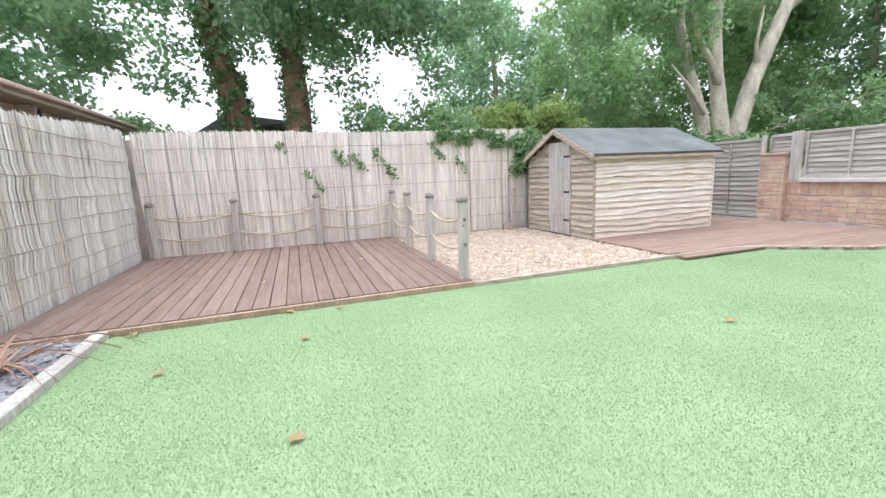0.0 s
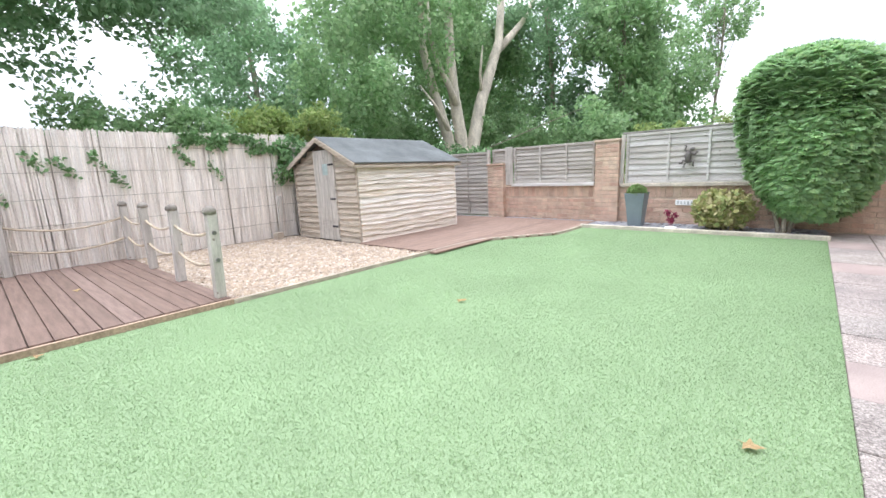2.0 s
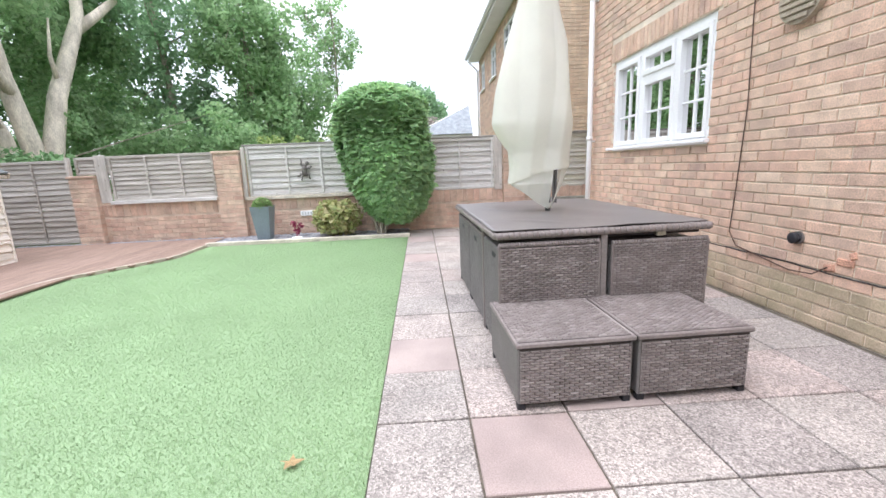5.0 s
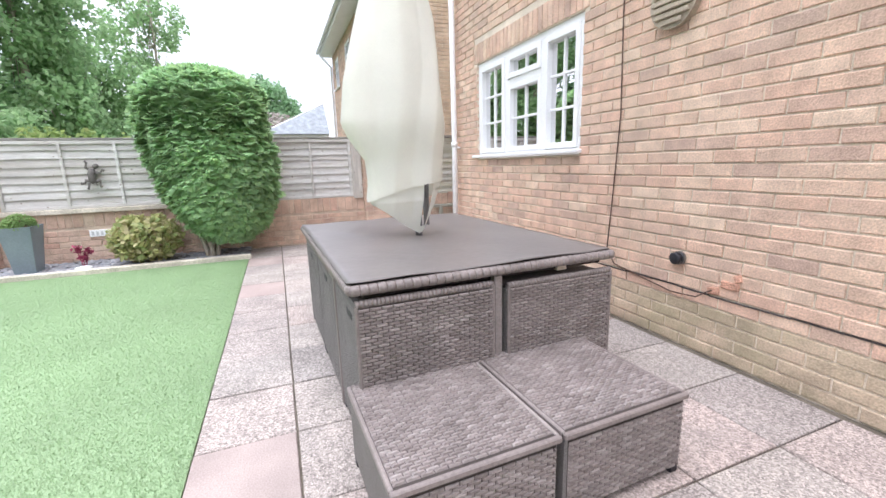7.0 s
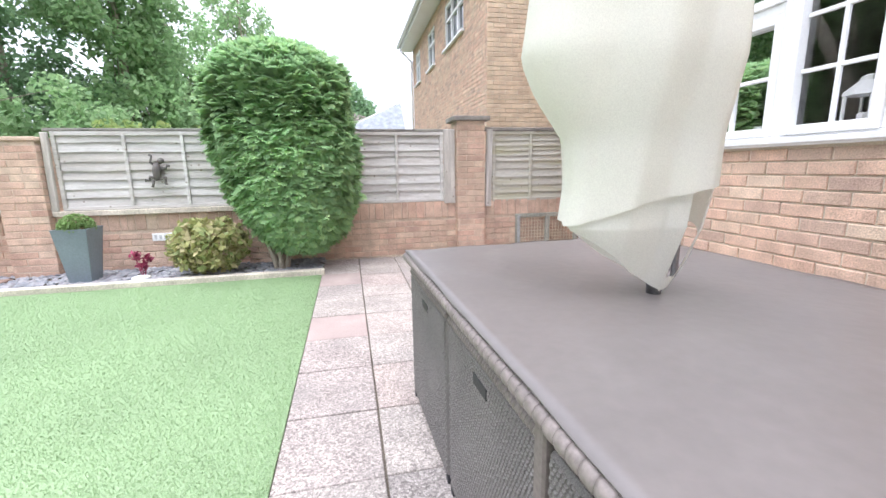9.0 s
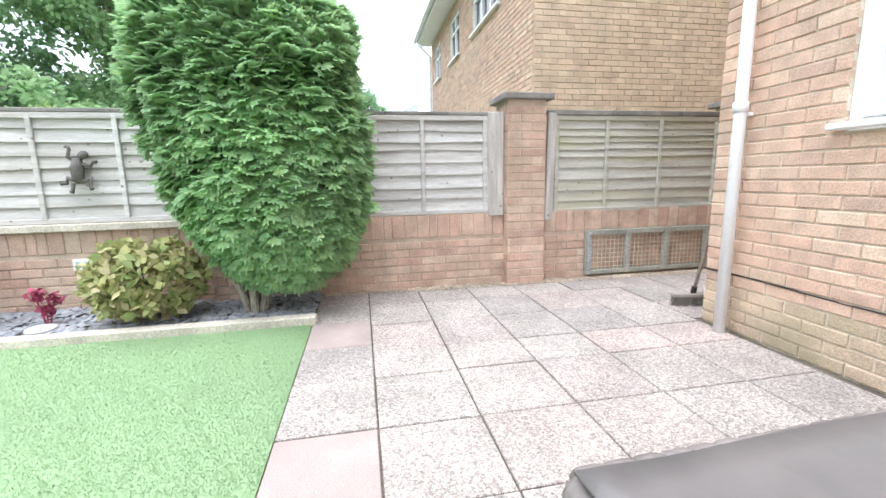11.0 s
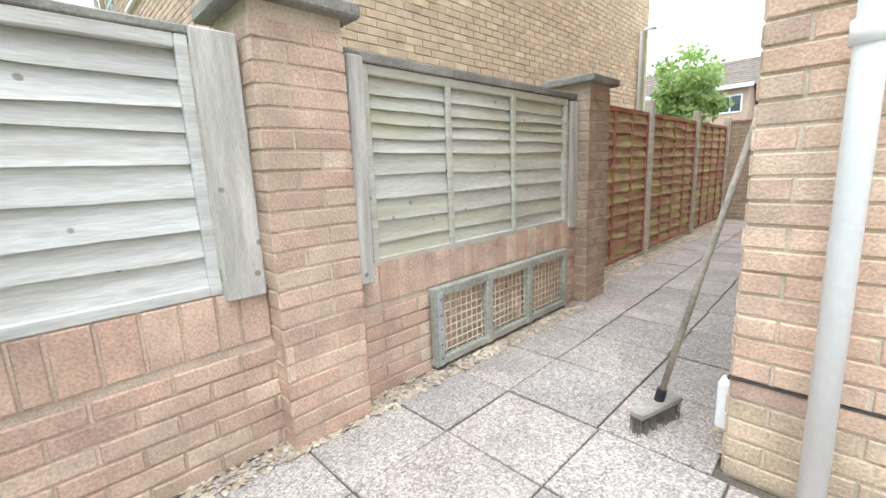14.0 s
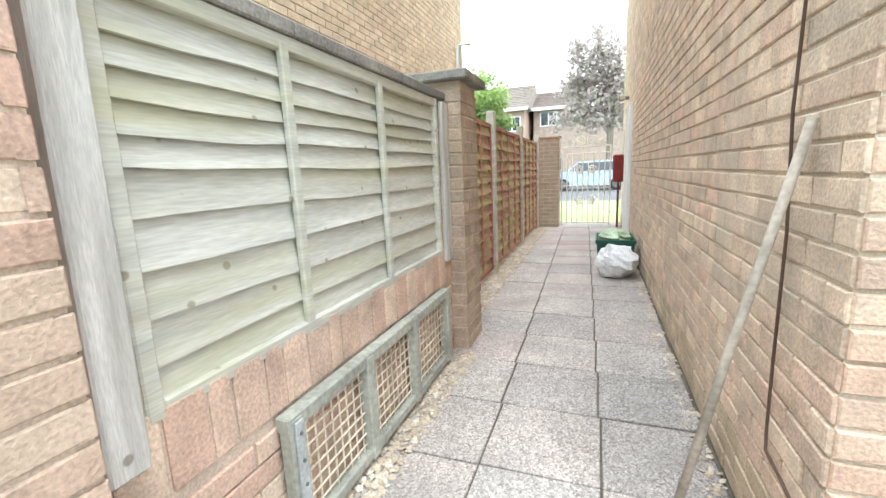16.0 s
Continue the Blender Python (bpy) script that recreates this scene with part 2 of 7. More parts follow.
PEBBLE = mat("gravel_stone", [(0.42, 0.33, 0.24), (0.5, 0.41, 0.31), (0.36, 0.28, 0.205), (0.6, 0.53, 0.45), (0.46, 0.375, 0.295), (0.33, 0.27, 0.22)], 0.85, 6, 0.15, 80, 0.15, 0)
SLATE = mat("slate_chip", [(0.22, 0.24, 0.27), (0.3, 0.32, 0.345), (0.38, 0.38, 0.4), (0.26, 0.25, 0.27)], 0.65, 6, 0.2, 80, 0.15, 0)
PALE_TIMBER = mat("pale_edging", [(0.55, 0.49, 0.40), (0.60, 0.55, 0.47)], 0.85, 4, 0.2, 60, 0.2, 0.4, 0.003)
COPING = mat("dark_coping", [(0.22, 0.21, 0.195), (0.27, 0.25, 0.23)], 0.9, 4, 0.3, 90, 0.25, 0.5, 0.004, stain=(0.36, 0.35, 0.30, 0.5), stain_scale=4)
WHITE = mat("white_upvc", [(0.86, 0.87, 0.88)], 0.35, 3, 0.03, 60, 0.03, 0, spec=0.5)
GLASS = bpy.data.materials.new("window_glass")
GLASS.use_nodes = True
gn, gl = GLASS.node_tree.nodes, GLASS.node_tree.links
g_t, g_g, g_m, g_f = gn.new("ShaderNodeBsdfTransparent"), gn.new("ShaderNodeBsdfGlossy"), gn.new("ShaderNodeMixShader"), gn.new("ShaderNodeFresnel")
g_g.inputs["Roughness"].default_value, g_f.inputs["IOR"].default_value = 0.01, 1.5
gl.new(g_f.outputs[0], g_m.inputs[0])
gl.new(g_t.outputs[0], g_m.inputs[1])
gl.new(g_g.outputs[0], g_m.inputs[2])
gl.new(g_m.outputs[0], gn["Material Output"].inputs["Surface"])
RATTAN = mat("brown_rattan", [(0.19, 0.16, 0.152), (0.265, 0.23, 0.22), (0.215, 0.183, 0.173), (0.33, 0.293, 0.28)], 0.5, 6, 0.15, 90, 0.15, 0.2, 0.002, spec=0.45)
RATTAN_RIM = mat("brown_rattan_binding", [(0.2, 0.172, 0.163), (0.235, 0.203, 0.193), (0.215, 0.185, 0.175)], 0.5, 6, 0.15, 90, 0.18, 0.25, 0.002, spec=0.45)
# near-black rattan; behind the weaves its colour stands for shade between strands
RATTAN_DARK = mat("dark_rattan_and_gap_shade", [(0.06, 0.05, 0.046)], 0.7)
RATTAN_SIDE = mat("flat_rattan_side", [(0.18, 0.168, 0.162)], 0.6, 5, 0.1, 300, 0.3, 0.6, 0.003, spec=0.4)
COVER = mat("grey_brown_vinyl_cover", [(0.162, 0.148, 0.144)], 0.38, 2.2, 0.12, 30, 0.05, 0.12, 0.006, spec=0.5, stain=(0.24, 0.21, 0.2, 0.5), stain_scale=3.0, stain_at=(0.6, 0.75))
CANVAS = mat("cream_canvas", [(0.89, 0.89, 0.82)], 0.9, 2.5, 0.05, 300, 0.06, 0.2, 0.002, through_light=0.45)
METAL = mat("grey_metal", [(0.25, 0.25, 0.26)], 0.4, metal=0.8)
BLACK = mat("black_plastic", [(0.03, 0.03, 0.035)], 0.5)
POT = mat("slate_grey_glazed_pot", [(0.19, 0.235, 0.265)], 0.45, 4, 0.12, 60, 0.08, 0.15, 0.003, spec=0.45)
ROPE = mat("rope", [(0.55, 0.47, 0.36)], 0.95, 10, 0.2, 150, 0.3, 0.6, 0.004)
BARK = mat("tree_bark", [(0.36, 0.32, 0.26)], 0.95, 3, 0.35, 30, 0.3, 0.9, 0.02, stretch=(3, 3, 0.7))
PALE_BARK = mat("pale_bark", [(0.58, 0.53, 0.44)], 0.9, 2.5, 0.3, 25, 0.2, 0.7, 0.015, stretch=(2, 2, 0.6))
DARK_BARK = mat("ivy_clad_bark", [(0.25, 0.17, 0.12)], 0.95, 3, 0.4, 30, 0.3, 0.9, 0.03)
LEAF_OAK = mat("oak_leaf", [(0.22, 0.36, 0.2), (0.29, 0.45, 0.25), (0.24, 0.4, 0.22), (0.36, 0.51, 0.31)], 0.55, 0.6, 0.2, 20, 0.1, 0, through_light=0.6)
LEAF_ASH = mat("ash_leaf", [(0.29, 0.44, 0.22), (0.36, 0.53, 0.27), (0.26, 0.42, 0.21), (0.42, 0.57, 0.31)], 0.55, 0.6, 0.2, 20, 0.1, 0, through_light=0.6)
LEAF_BRIGHT = mat("bright_leaf", [(0.28, 0.38, 0.13), (0.36, 0.46, 0.16), (0.24, 0.35, 0.12), (0.42, 0.48, 0.19)], 0.5, 0.6, 0.2, 20, 0.1, 0, through_light=0.5)
LEAF_IVY = mat("ivy_leaf", [(0.156, 0.286, 0.13), (0.221, 0.377, 0.169), (0.182, 0.325, 0.143)], 0.4, 0.8, 0.2, 20, 0.1, 0, through_light=0.25)
LEAF_CONIFER = mat("conifer_spray", [(0.33, 0.52, 0.28), (0.4, 0.6, 0.32), (0.35, 0.54, 0.29), (0.47, 0.65, 0.31), (0.29, 0.47, 0.26)], 0.6, 1.2, 0.2, 30, 0.1, 0, through_light=0.5)
LEAF_BUSH = mat("variegated_leaf", [(0.4, 0.44, 0.18), (0.52, 0.5, 0.23), (0.3, 0.38, 0.15), (0.58, 0.52, 0.3), (0.42, 0.38, 0.2)], 0.45, 1.5, 0.15, 30, 0.1, 0, through_light=0.3)
LEAF_BOX = mat("box_leaf", [(0.22, 0.34, 0.12), (0.29, 0.43, 0.16), (0.19, 0.3, 0.11)], 0.5, 2, 0.15, 30, 0.1, 0, through_light=0.3)
LEAF_PURPLE = mat("purple_leaf", [(0.46, 0.4, 0.38), (0.52, 0.45, 0.42), (0.45, 0.46, 0.38)], 0.55, 0.6, 0.2, 20, 0.1, 0, through_light=0.45)
CRIMSON = mat("crimson_leaf", [(0.3, 0.05, 0.1), (0.4, 0.08, 0.14)], 0.5)
DRY_LEAF = mat("dry_leaf", [(0.45, 0.30, 0.14), (0.52, 0.38, 0.20), (0.36, 0.24, 0.14)], 0.8, through_light=0.2)
BROWN_BLADE = mat("brown_strap_leaf", [(0.33, 0.20, 0.14), (0.42, 0.28, 0.20), (0.28, 0.15, 0.12)], 0.6)


# ---- building helpers ----
class Acc:
    """Gathers vertices and faces of one mesh."""
    def __init__(self):
        self.v, self.f = [], []

    def add(self, vs, fs):
        k = len(self.v)
        self.v.extend(tuple(p) for p in vs)
        self.f.extend(tuple(i + k for i in f) for f in fs)
        return self

    def mesh(self, name, smooth=False):
        me = bpy.data.meshes.new(name)
        me.from_pydata(self.v, [], self.f)
        if smooth:
            me.polygons.foreach_set("use_smooth", [True] * len(me.polygons))
        me.update()
        return me


def chbox(acc, centre, size, c=0.004, m=None):
    """A box with chamfered edges, turned by m about its centre."""
    hx, hy, hz = (s / 2 for s in size)
    c = min(c, hx * 0.45, hy * 0.45, hz * 0.45)
    vs, ids = [], {}
    for sx in (-1, 1):
        for sy in (-1, 1):
            for sz in (-1, 1):
                for ax in range(3):
                    p = [sx * (hx - c), sy * (hy - c), sz * (hz - c)]
                    p[ax] = (sx * hx, sy * hy, sz * hz)[ax]
                    ids[(sx, sy, sz, ax)] = len(vs)
                    vs.append(Vector(p))
    fs = []
    s4 = ((-1, -1), (1, -1), (1, 1), (-1, 1))
    for ax in range(3):
        u, w = (ax + 1) % 3, (ax + 2) % 3
        for s in (-1, 1):
            loop = []
            for a, b in s4:
                k = [0, 0, 0]
                k[ax], k[u], k[w] = s, a, b
                loop.append(ids[(*k, ax)])
            fs.append(loop if s > 0 else loop[::-1])
        for a, b in s4:
            ends = []
            for s in (-1, 1):
                k = [0, 0, 0]
                k[ax], k[u], k[w] = s, a, b
                ends.append((ids[(*k, u)], ids[(*k, w)]))
            q = [ends[0][0], ends[1][0], ends[1][1], ends[0][1]]
            fs.append(q if a * b > 0 else q[::-1])
    for sx in (-1, 1):
        for sy in (-1, 1):
            for sz in (-1, 1):
                t = [ids[(sx, sy, sz, i)] for i in range(3)]
                fs.append(t if sx * sy * sz > 0 else t[::-1])
    o = Vector(centre)
    acc.add([(m @ p if m else p) + o for p in vs], fs)
    return acc


def span(acc, lo, hi, c=0.004):
    """A chamfered box from corner to corner."""
    return chbox(acc, [(a + b) / 2 for a, b in zip(lo, hi)], [abs(b - a) for a, b in zip(lo, hi)], c)


def tube(acc, pts, radii, n=8, caps=True):
    """A round tube along points, with a radius at each."""
    pts = [Vector(p) for p in pts]
    if not hasattr(radii, "__len__"):
        radii = [radii] * len(pts)
    vs, fs = [], []
    side = None
    for i, p in enumerate(pts):
        d = (pts[min(i + 1, len(pts) - 1)] - pts[max(i - 1, 0)]).normalized()
        if side is None:
            side = d.orthogonal().normalized()
        side = (side - d * side.dot(d)).normalized()
        up = d.cross(side)
        for k in range(n):
            a = 2 * math.pi * k / n
            vs.append(p + radii[i] * (math.cos(a) * side + math.sin(a) * up))
    for i in range(len(pts) - 1):
        for k in range(n):
            a, b = i * n + k, i * n + (k + 1) % n
            fs.append((a, b, b + n, a + n))
    if caps:
        fs.append(tuple(range(n))[::-1])
        fs.append(tuple(range((len(pts) - 1) * n, len(pts) * n)))
    acc.add(vs, fs)
    return acc


def lathe(acc, centre, profile, n=20):
    """A turned shape: profile is (radius, height) rows."""
    c = Vector(centre)
    vs, fs = [], []
    for r, z in profile:
        for k in range(n):
            a = 2 * math.pi * k / n
            vs.append(c + Vector((r * math.cos(a), r * math.sin(a), z)))
    for i in range(len(profile) - 1):
        for k in range(n):
            a, b = i * n + k, i * n + (k + 1) % n
            fs.append((a, b, b + n, a + n))
    fs.append(tuple(range(n))[::-1])
    fs.append(tuple(range((len(profile) - 1) * n, len(profile) * n)))
    acc.add(vs, fs)
    return acc


def numpy_mesh(name, verts, faces):
    """A mesh from arrays: verts (n, 3), faces (m, k)."""
    me = bpy.data.meshes.new(name)
    nf, k = faces.shape
    me.vertices.add(len(verts))
    me.vertices.foreach_set("co", verts.astype(np.float32).ravel())
    me.loops.add(nf * k)
    me.loops.foreach_set("vertex_index", faces.astype(np.int32).ravel())
    me.polygons.add(nf)
    me.polygons.foreach_set("loop_start", np.arange(0, nf * k, k, dtype=np.int32))
    me.polygons.foreach_set("loop_total", np.full(nf, k, dtype=np.int32))
    me.update(calc_edges=True)
    return me


def thing(name, base, label, category, group=""):
    """An Empty at the base of a thing; its parts are meshes under it."""
    e = new(name)
    e.location = base
    e.empty_display_size = 0.1
    return tagged(e, label, category, group)


def under(ob, parent):
    ob.parent = parent
    ob.matrix_parent_inverse = Matrix.Translation(-parent.location) if parent.data is None else Matrix.Identity(4)
    return ob


def part(name, acc, material, parent=None, label="", smooth=False, kind=""):
    me = acc.mesh(name, smooth) if isinstance(acc, Acc) else acc
    if not me.materials:
        me.materials.append(material)
    ob = new(name, me)
    if parent is not None:
        under(ob, parent)
    return tagged(ob, label, kind=kind)


def structure(name, acc, material, label, category=""):
    return tagged(part(name, acc, material), label, category, kind="structure")


def piece(name, me, parent, m):
    ob = new(name, me)
    under(ob, parent)
    ob.matrix_basis = m
    return ob


def turn_to(u, out):
    """Axes for a wall: local x along u, local y into the wall, local z up."""
    u, out = Vector(u).normalized(), Vector(out).normalized()
    m = Matrix((u, -out, Vector((0, 0, 1)))).transposed().to_4x4()
    return m


def brick_face(acc, m, length, height, depth, c=0.004):
    """One brick's open-backed block, its face towards local -y."""
    x, z = length / 2, height / 2
    vs = [(-x, depth, -z), (x, depth, -z), (x, depth, z), (-x, depth, z),
          (-x, c, -z), (x, c, -z), (x, c, z), (-x, c, z),
          (-x + c, 0, -z + c), (x - c, 0, -z + c), (x - c, 0, z - c), (-x + c, 0, z - c)]
    fs = [(8, 9, 10, 11)]
    for k in range(4):
        j = (k + 1) % 4
        fs += [(k, j, j + 4, k + 4), (k + 4, j + 4, j + 8, k + 8)]
    acc.add([m @ Vector(v) for v in vs], fs)


BL, BH, BJ = 0.215, 0.065, 0.010


def bricks(parent, origin, u, out, length, z0, z1, material, holes=(), near=None, proud=0.009, seed=1, bond=0.0, foot=None):
    """Stretcher courses on a wall face. Those inside near (along, height) are objects of their own, at most 300."""
    rng = random.Random(seed)
    base = turn_to(u, out)
    o, uu, oo = Vector(origin), Vector(u).normalized(), Vector(out).normalized()
    full = Acc()
    brick_face(full, Matrix.Identity(4), BL, BH, 0.03)
    me = full.mesh("brick")
    me.materials.append(material)
    rest, low, count = Acc(), Acc(), 0
    row, z = 0, z0 + BJ
    while z + BH * 0.6 < z1:
        a = -((row % 2) * 0.1125 + bond)
        h = min(BH, z1 - z)
        while a < length - 0.02:
            s, e = max(a, 0.0), min(a + BL, length)
            a += BL + BJ
            cuts = [(s, e)]
            for h0, h1, k0, k1 in holes:
                if z + h > k0 + 0.005 and z < k1 - 0.005:
                    nxt = []
                    for p, q in cuts:
                        if q <= h0 or p >= h1:
                            nxt.append((p, q))
                        else:
                            nxt += [(p, h0)] * (p < h0) + [(h1, q)] * (q > h1)
                    cuts = nxt
            for p, q in cuts:
                if q - p < 0.025:
                    continue
                mid = o + uu * ((p + q) / 2) + oo * (proud + rng.uniform(-0.0025, 0.0025))
                m = Matrix.Translation((mid.x, mid.y, z + h / 2 + rng.uniform(-0.0012, 0.0012))) @ base @ Matrix.Rotation(rng.uniform(-0.004, 0.004), 4, "Y")
                if near and count < 300 and q - p > BL - 0.003 and h > BH - 0.002 and near[0] < p < near[1] and near[2] < z < near[3]:
                    piece("brick", me, parent, m)
                    count += 1
                else:
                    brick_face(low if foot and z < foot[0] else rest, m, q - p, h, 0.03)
        z += BH + BJ
        row += 1
    if rest.v:
        part("bricks", rest, material, parent, kind="stuff")
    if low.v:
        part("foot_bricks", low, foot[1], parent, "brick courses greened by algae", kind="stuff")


def slat(acc, start, u, out, length, height, seed, wave=0.010, thick=0.016, n=26, lean=0.010):
    """A waney-edged board: its lower edge wavers and stands proud, its top tucks in."""
    s, uu, oo = Vector(start), Vector(u).normalized(), Vector(out).normalized()
    vs, fs = [], []
    for i in range(n + 1):
        a = length * i / n
        w = wave * (noise.noise((a * 1.7, seed * 7.3, 0.5)) * 1.3 + 0.5 * noise.noise((a * 5.0, seed * 3.1, 4.5)))
        b = 0.004 * noise.noise((a * 2.0, seed * 5.7, 8.5))
        p = s + uu * a
        for dz, d in ((w, lean + thick + b), (height, 0.006 + b), (height, -0.004), (w, lean + b)):
            vs.append(p + oo * d + Vector((0, 0, dz)))
    for i in range(n):
        k = 4 * i
        for a, b in ((0, 1), (1, 2), (2, 3), (3, 0)):
            fs.append((k + a, k + 4 + a, k + 4 + b, k + b))
    fs += [(0, 1, 2, 3), (4 * n + 3, 4 * n + 2, 4 * n + 1, 4 * n)]
    acc.add(vs, fs)
    return acc


def leaf_cloud(name, centres, spread, count, size, seed, up=0.3):
    """Many small bent leaves round cluster centres, as one mesh. centres: (x, y, z, weight)."""
    rng = np.random.default_rng(seed)
    c = np.array(centres, float)
    pick = rng.choice(len(c), count, p=c[:, 3] / c[:, 3].sum())
    off = rng.normal(size=(count, 3))
    off /= np.linalg.norm(off, axis=1)[:, None]
    off *= (rng.random(count) ** 0.55)[:, None] * np.array(spread if hasattr(spread, "__len__") else (spread,) * 3)
    p = c[pick, :3] + off
    nrm = rng.normal(size=(count, 3)) + off / np.max(spread) * 0.8
    nrm[:, 2] += up
    nrm /= np.linalg.norm(nrm, axis=1)[:, None]
    t = np.cross(nrm, rng.normal(size=(count, 3)))
    t /= np.linalg.norm(t, axis=1)[:, None] + 1e-9
    b = np.cross(nrm, t)
    s = size * rng.uniform(0.6, 1.35, count)[:, None]
    root, tip = p - t * s * 0.55, p + t * s * 0.55 - nrm * s * 0.16
    left, right = p + b * s * 0.33 - nrm * s * 0.1, p - b * s * 0.33 - nrm * s * 0.1
    v = np.stack([root, right, tip, left], 1).reshape(-1, 3)
    k = np.arange(count)[:, None] * 4
    f = np.concatenate([k + np.array([[0, 1, 2]]), k + np.array([[0, 2, 3]])], 0)
    return numpy_mesh(name, v, f)


# ---- ground ----
g = Acc().add([(-900, -900, -0.03), (900, -900, -0.03), (900, 900, -0.03), (-900, 900, -0.03)], [(0, 1, 2, 3)])
structure("ground", g, GROUND, "wide flat rough ground of grass and soil", "ground")


def sheet(poly, z, low):
    """A flat slab of ground over a polygon, with sides."""
    n = len(poly)
    a = Acc()
    a.add([(x, y, z) for x, y in poly] + [(x, y, low) for x, y in poly],
          [tuple(range(n))] + [(i, i + n, (i + 1) % n + n, (i + 1) % n) for i in range(n)])
    return a


LAWN = [(-1.19, -0.37), (7.33, -0.37), (7.33, 2.80), (6.55, 2.80), (6.35, 2.86), (5.42, 3.52), (5.2, 3.58), (4.2, 3.60), (1.74, 3.60), (-1.19, 3.60)]
lawn = structure("lawn", sheet(LAWN, 0.0, -0.028), TURF, "bright green artificial grass lawn", "lawn")


def inside(px, py, poly):
    r = np.zeros(len(px), bool)
    for (x0, y0), (x1, y1) in zip(poly, poly[1:] + poly[:1]):
        if y0 != y1:
            r ^= ((y0 > py) != (y1 > py)) & (px < (x1 - x0) * (py - y0) / (y1 - y0) + x0)
    return r


rng = np.random.default_rng(5)
N = 640000
gx = rng.uniform(-1.19, 7.33, N)
gy = -0.37 + 3.97 * rng.random(N) ** 1.15
ok = inside(gx, gy, LAWN)
gx, gy = gx[ok], gy[ok]
n_b = len(gx)
ang, tilt, hh = rng.uniform(0, 2 * np.pi, n_b), rng.uniform(0.5, 1.35, n_b), rng.uniform(0.006, 0.012, n_b)
wb = rng.uniform(0.0014, 0.0025, n_b)
dx, dy = np.cos(ang), np.sin(ang)
blade = np.stack([np.stack([gx - dy * wb, gy + dx * wb, np.full(n_b, 0.001)], 1),
                  np.stack([gx + dy * wb, gy - dx * wb, np.full(n_b, 0.001)], 1),
                  np.stack([gx + dx * hh * np.sin(tilt), gy + dy * hh * np.sin(tilt), hh * np.cos(tilt) + 0.002], 1)], 1).reshape(-1, 3)
tagged(part("turf_blades", numpy_mesh("turf_blades", blade, np.arange(3 * n_b).reshape(-1, 3)), BLADE, lawn), kind="stuff")

# patio of square slabs
patio = structure("patio", sheet([(-4.0, -3.10), (6.78, -3.10), (6.78, -11.2), (8.42, -11.2), (8.42, -0.37), (-4.0, -0.37)], -0.012, -0.028), EARTH, "paved patio and side path of square concrete slabs", "patio")


def slab_mesh(w, d):
    a = Acc()
    x, y, c = w / 2 - 0.0045, d / 2 - 0.0045, 0.004
    vs = [(-x, -y, -0.014), (x, -y, -0.014), (x, y, -0.014), (-x, y, -0.014), (-x, -y, -c), (x, -y, -c), (x, y, -c), (-x, y, -c),
          (-x + c, -y + c, 0), (x - c, -y + c, 0), (x - c, y - c, 0), (-x + c, y - c, 0)]
    fs = [(8, 9, 10, 11)]
    for k in range(4):
        j = (k + 1) % 4
        fs += [(k, j, j + 4, k + 4), (k + 4, j + 4, j + 8, k + 8)]
    a.add(vs, fs)
    return a


slab_cache = {}
rs = random.Random(3)


def lay(x0, x1, y0, y1, pink):
    w, d = round(x1 - x0, 3), round(y1 - y0, 3)
    if w < 0.03 or d < 0.03:
        return
    key = (w, d, pink)
    if key not in slab_cache:
        slab_cache[key] = slab_mesh(w, d).mesh("slab")
        slab_cache[key].materials.append(PINK_SLAB if pink else SLAB)
    piece("slab", slab_cache[key], patio, pose((x0 + x1) / 2, (y0 + y1) / 2, rs.uniform(-0.0025, 0.0025), rs.uniform(-0.25, 0.25), rs.uniform(-0.25, 0.25), rs.uniform(-0.3, 0.3)))


P = 0.4553
xs_a = [1.86 + P * k for k in range(-12, 11)]
xs_a = [x for x in xs_a if x < 6.5] + [6.75, 7.215, 7.69, 8.14]
strip_edges = [-0.37, -0.785, -1.23, -1.685, -2.13, -2.6, -3.045]
pinks = {(1, 12), (0, 14), (2, 13), (0, 20)}
for r_i in range(6):
    xs = xs_a if r_i else [1.86 + P * k for k in range(-12, 14)] + [8.1]
    for k in range(len(xs) - 1):
        lay(xs[k], xs[k + 1], strip_edges[r_i + 1], strip_edges[r_i], (r_i, k) in pinks or rs.random() < 0.04)
for k in range(18):
    y1, drift = -3.045 - 0.468 * k, 0.011 * max(0, k - 1)
    for x0, x1 in ((6.80, 7.225 + drift), (7.225 + drift, 7.69 + drift), (7.69 + drift, 8.15), (8.15, 8.42)):
        if x0 < 8.15 or k > 3:
            lay(x0, x1, y1 - 0.468, y1, rs.random() < 0.08)

# decks
deck = structure("deck", sheet([(-1.93, 3.64), (1.72, 3.64), (1.72, 7.1), (-1.93, 7.1)], 0.025, -0.028), EARTH, "raised brown timber deck of grooved boards", "deck")
deck_span = 3.66 / 28
board = Acc()
chbox(board, (0, 0, 0), (deck_span - 0.007, 3.44, 0.026), 0.003)
board = board.mesh("deck_board")
board.materials.append(DECK)
for k in range(28):
    piece("deck_board", board, deck, pose(-1.93 + deck_span * (k + 0.5), 5.37, 0.044 + rs.uniform(-0.0015, 0.0015), 0, 0, rs.uniform(-0.04, 0.04)))
part("edge_board", span(Acc(), (-1.93, 3.605, -0.02), (1.78, 3.635, 0.05)), mat("edge_board_wood", [(0.45, 0.33, 0.25)], 0.85, 5, 0.2, 60, 0.2, 0.4, 0.003), deck)
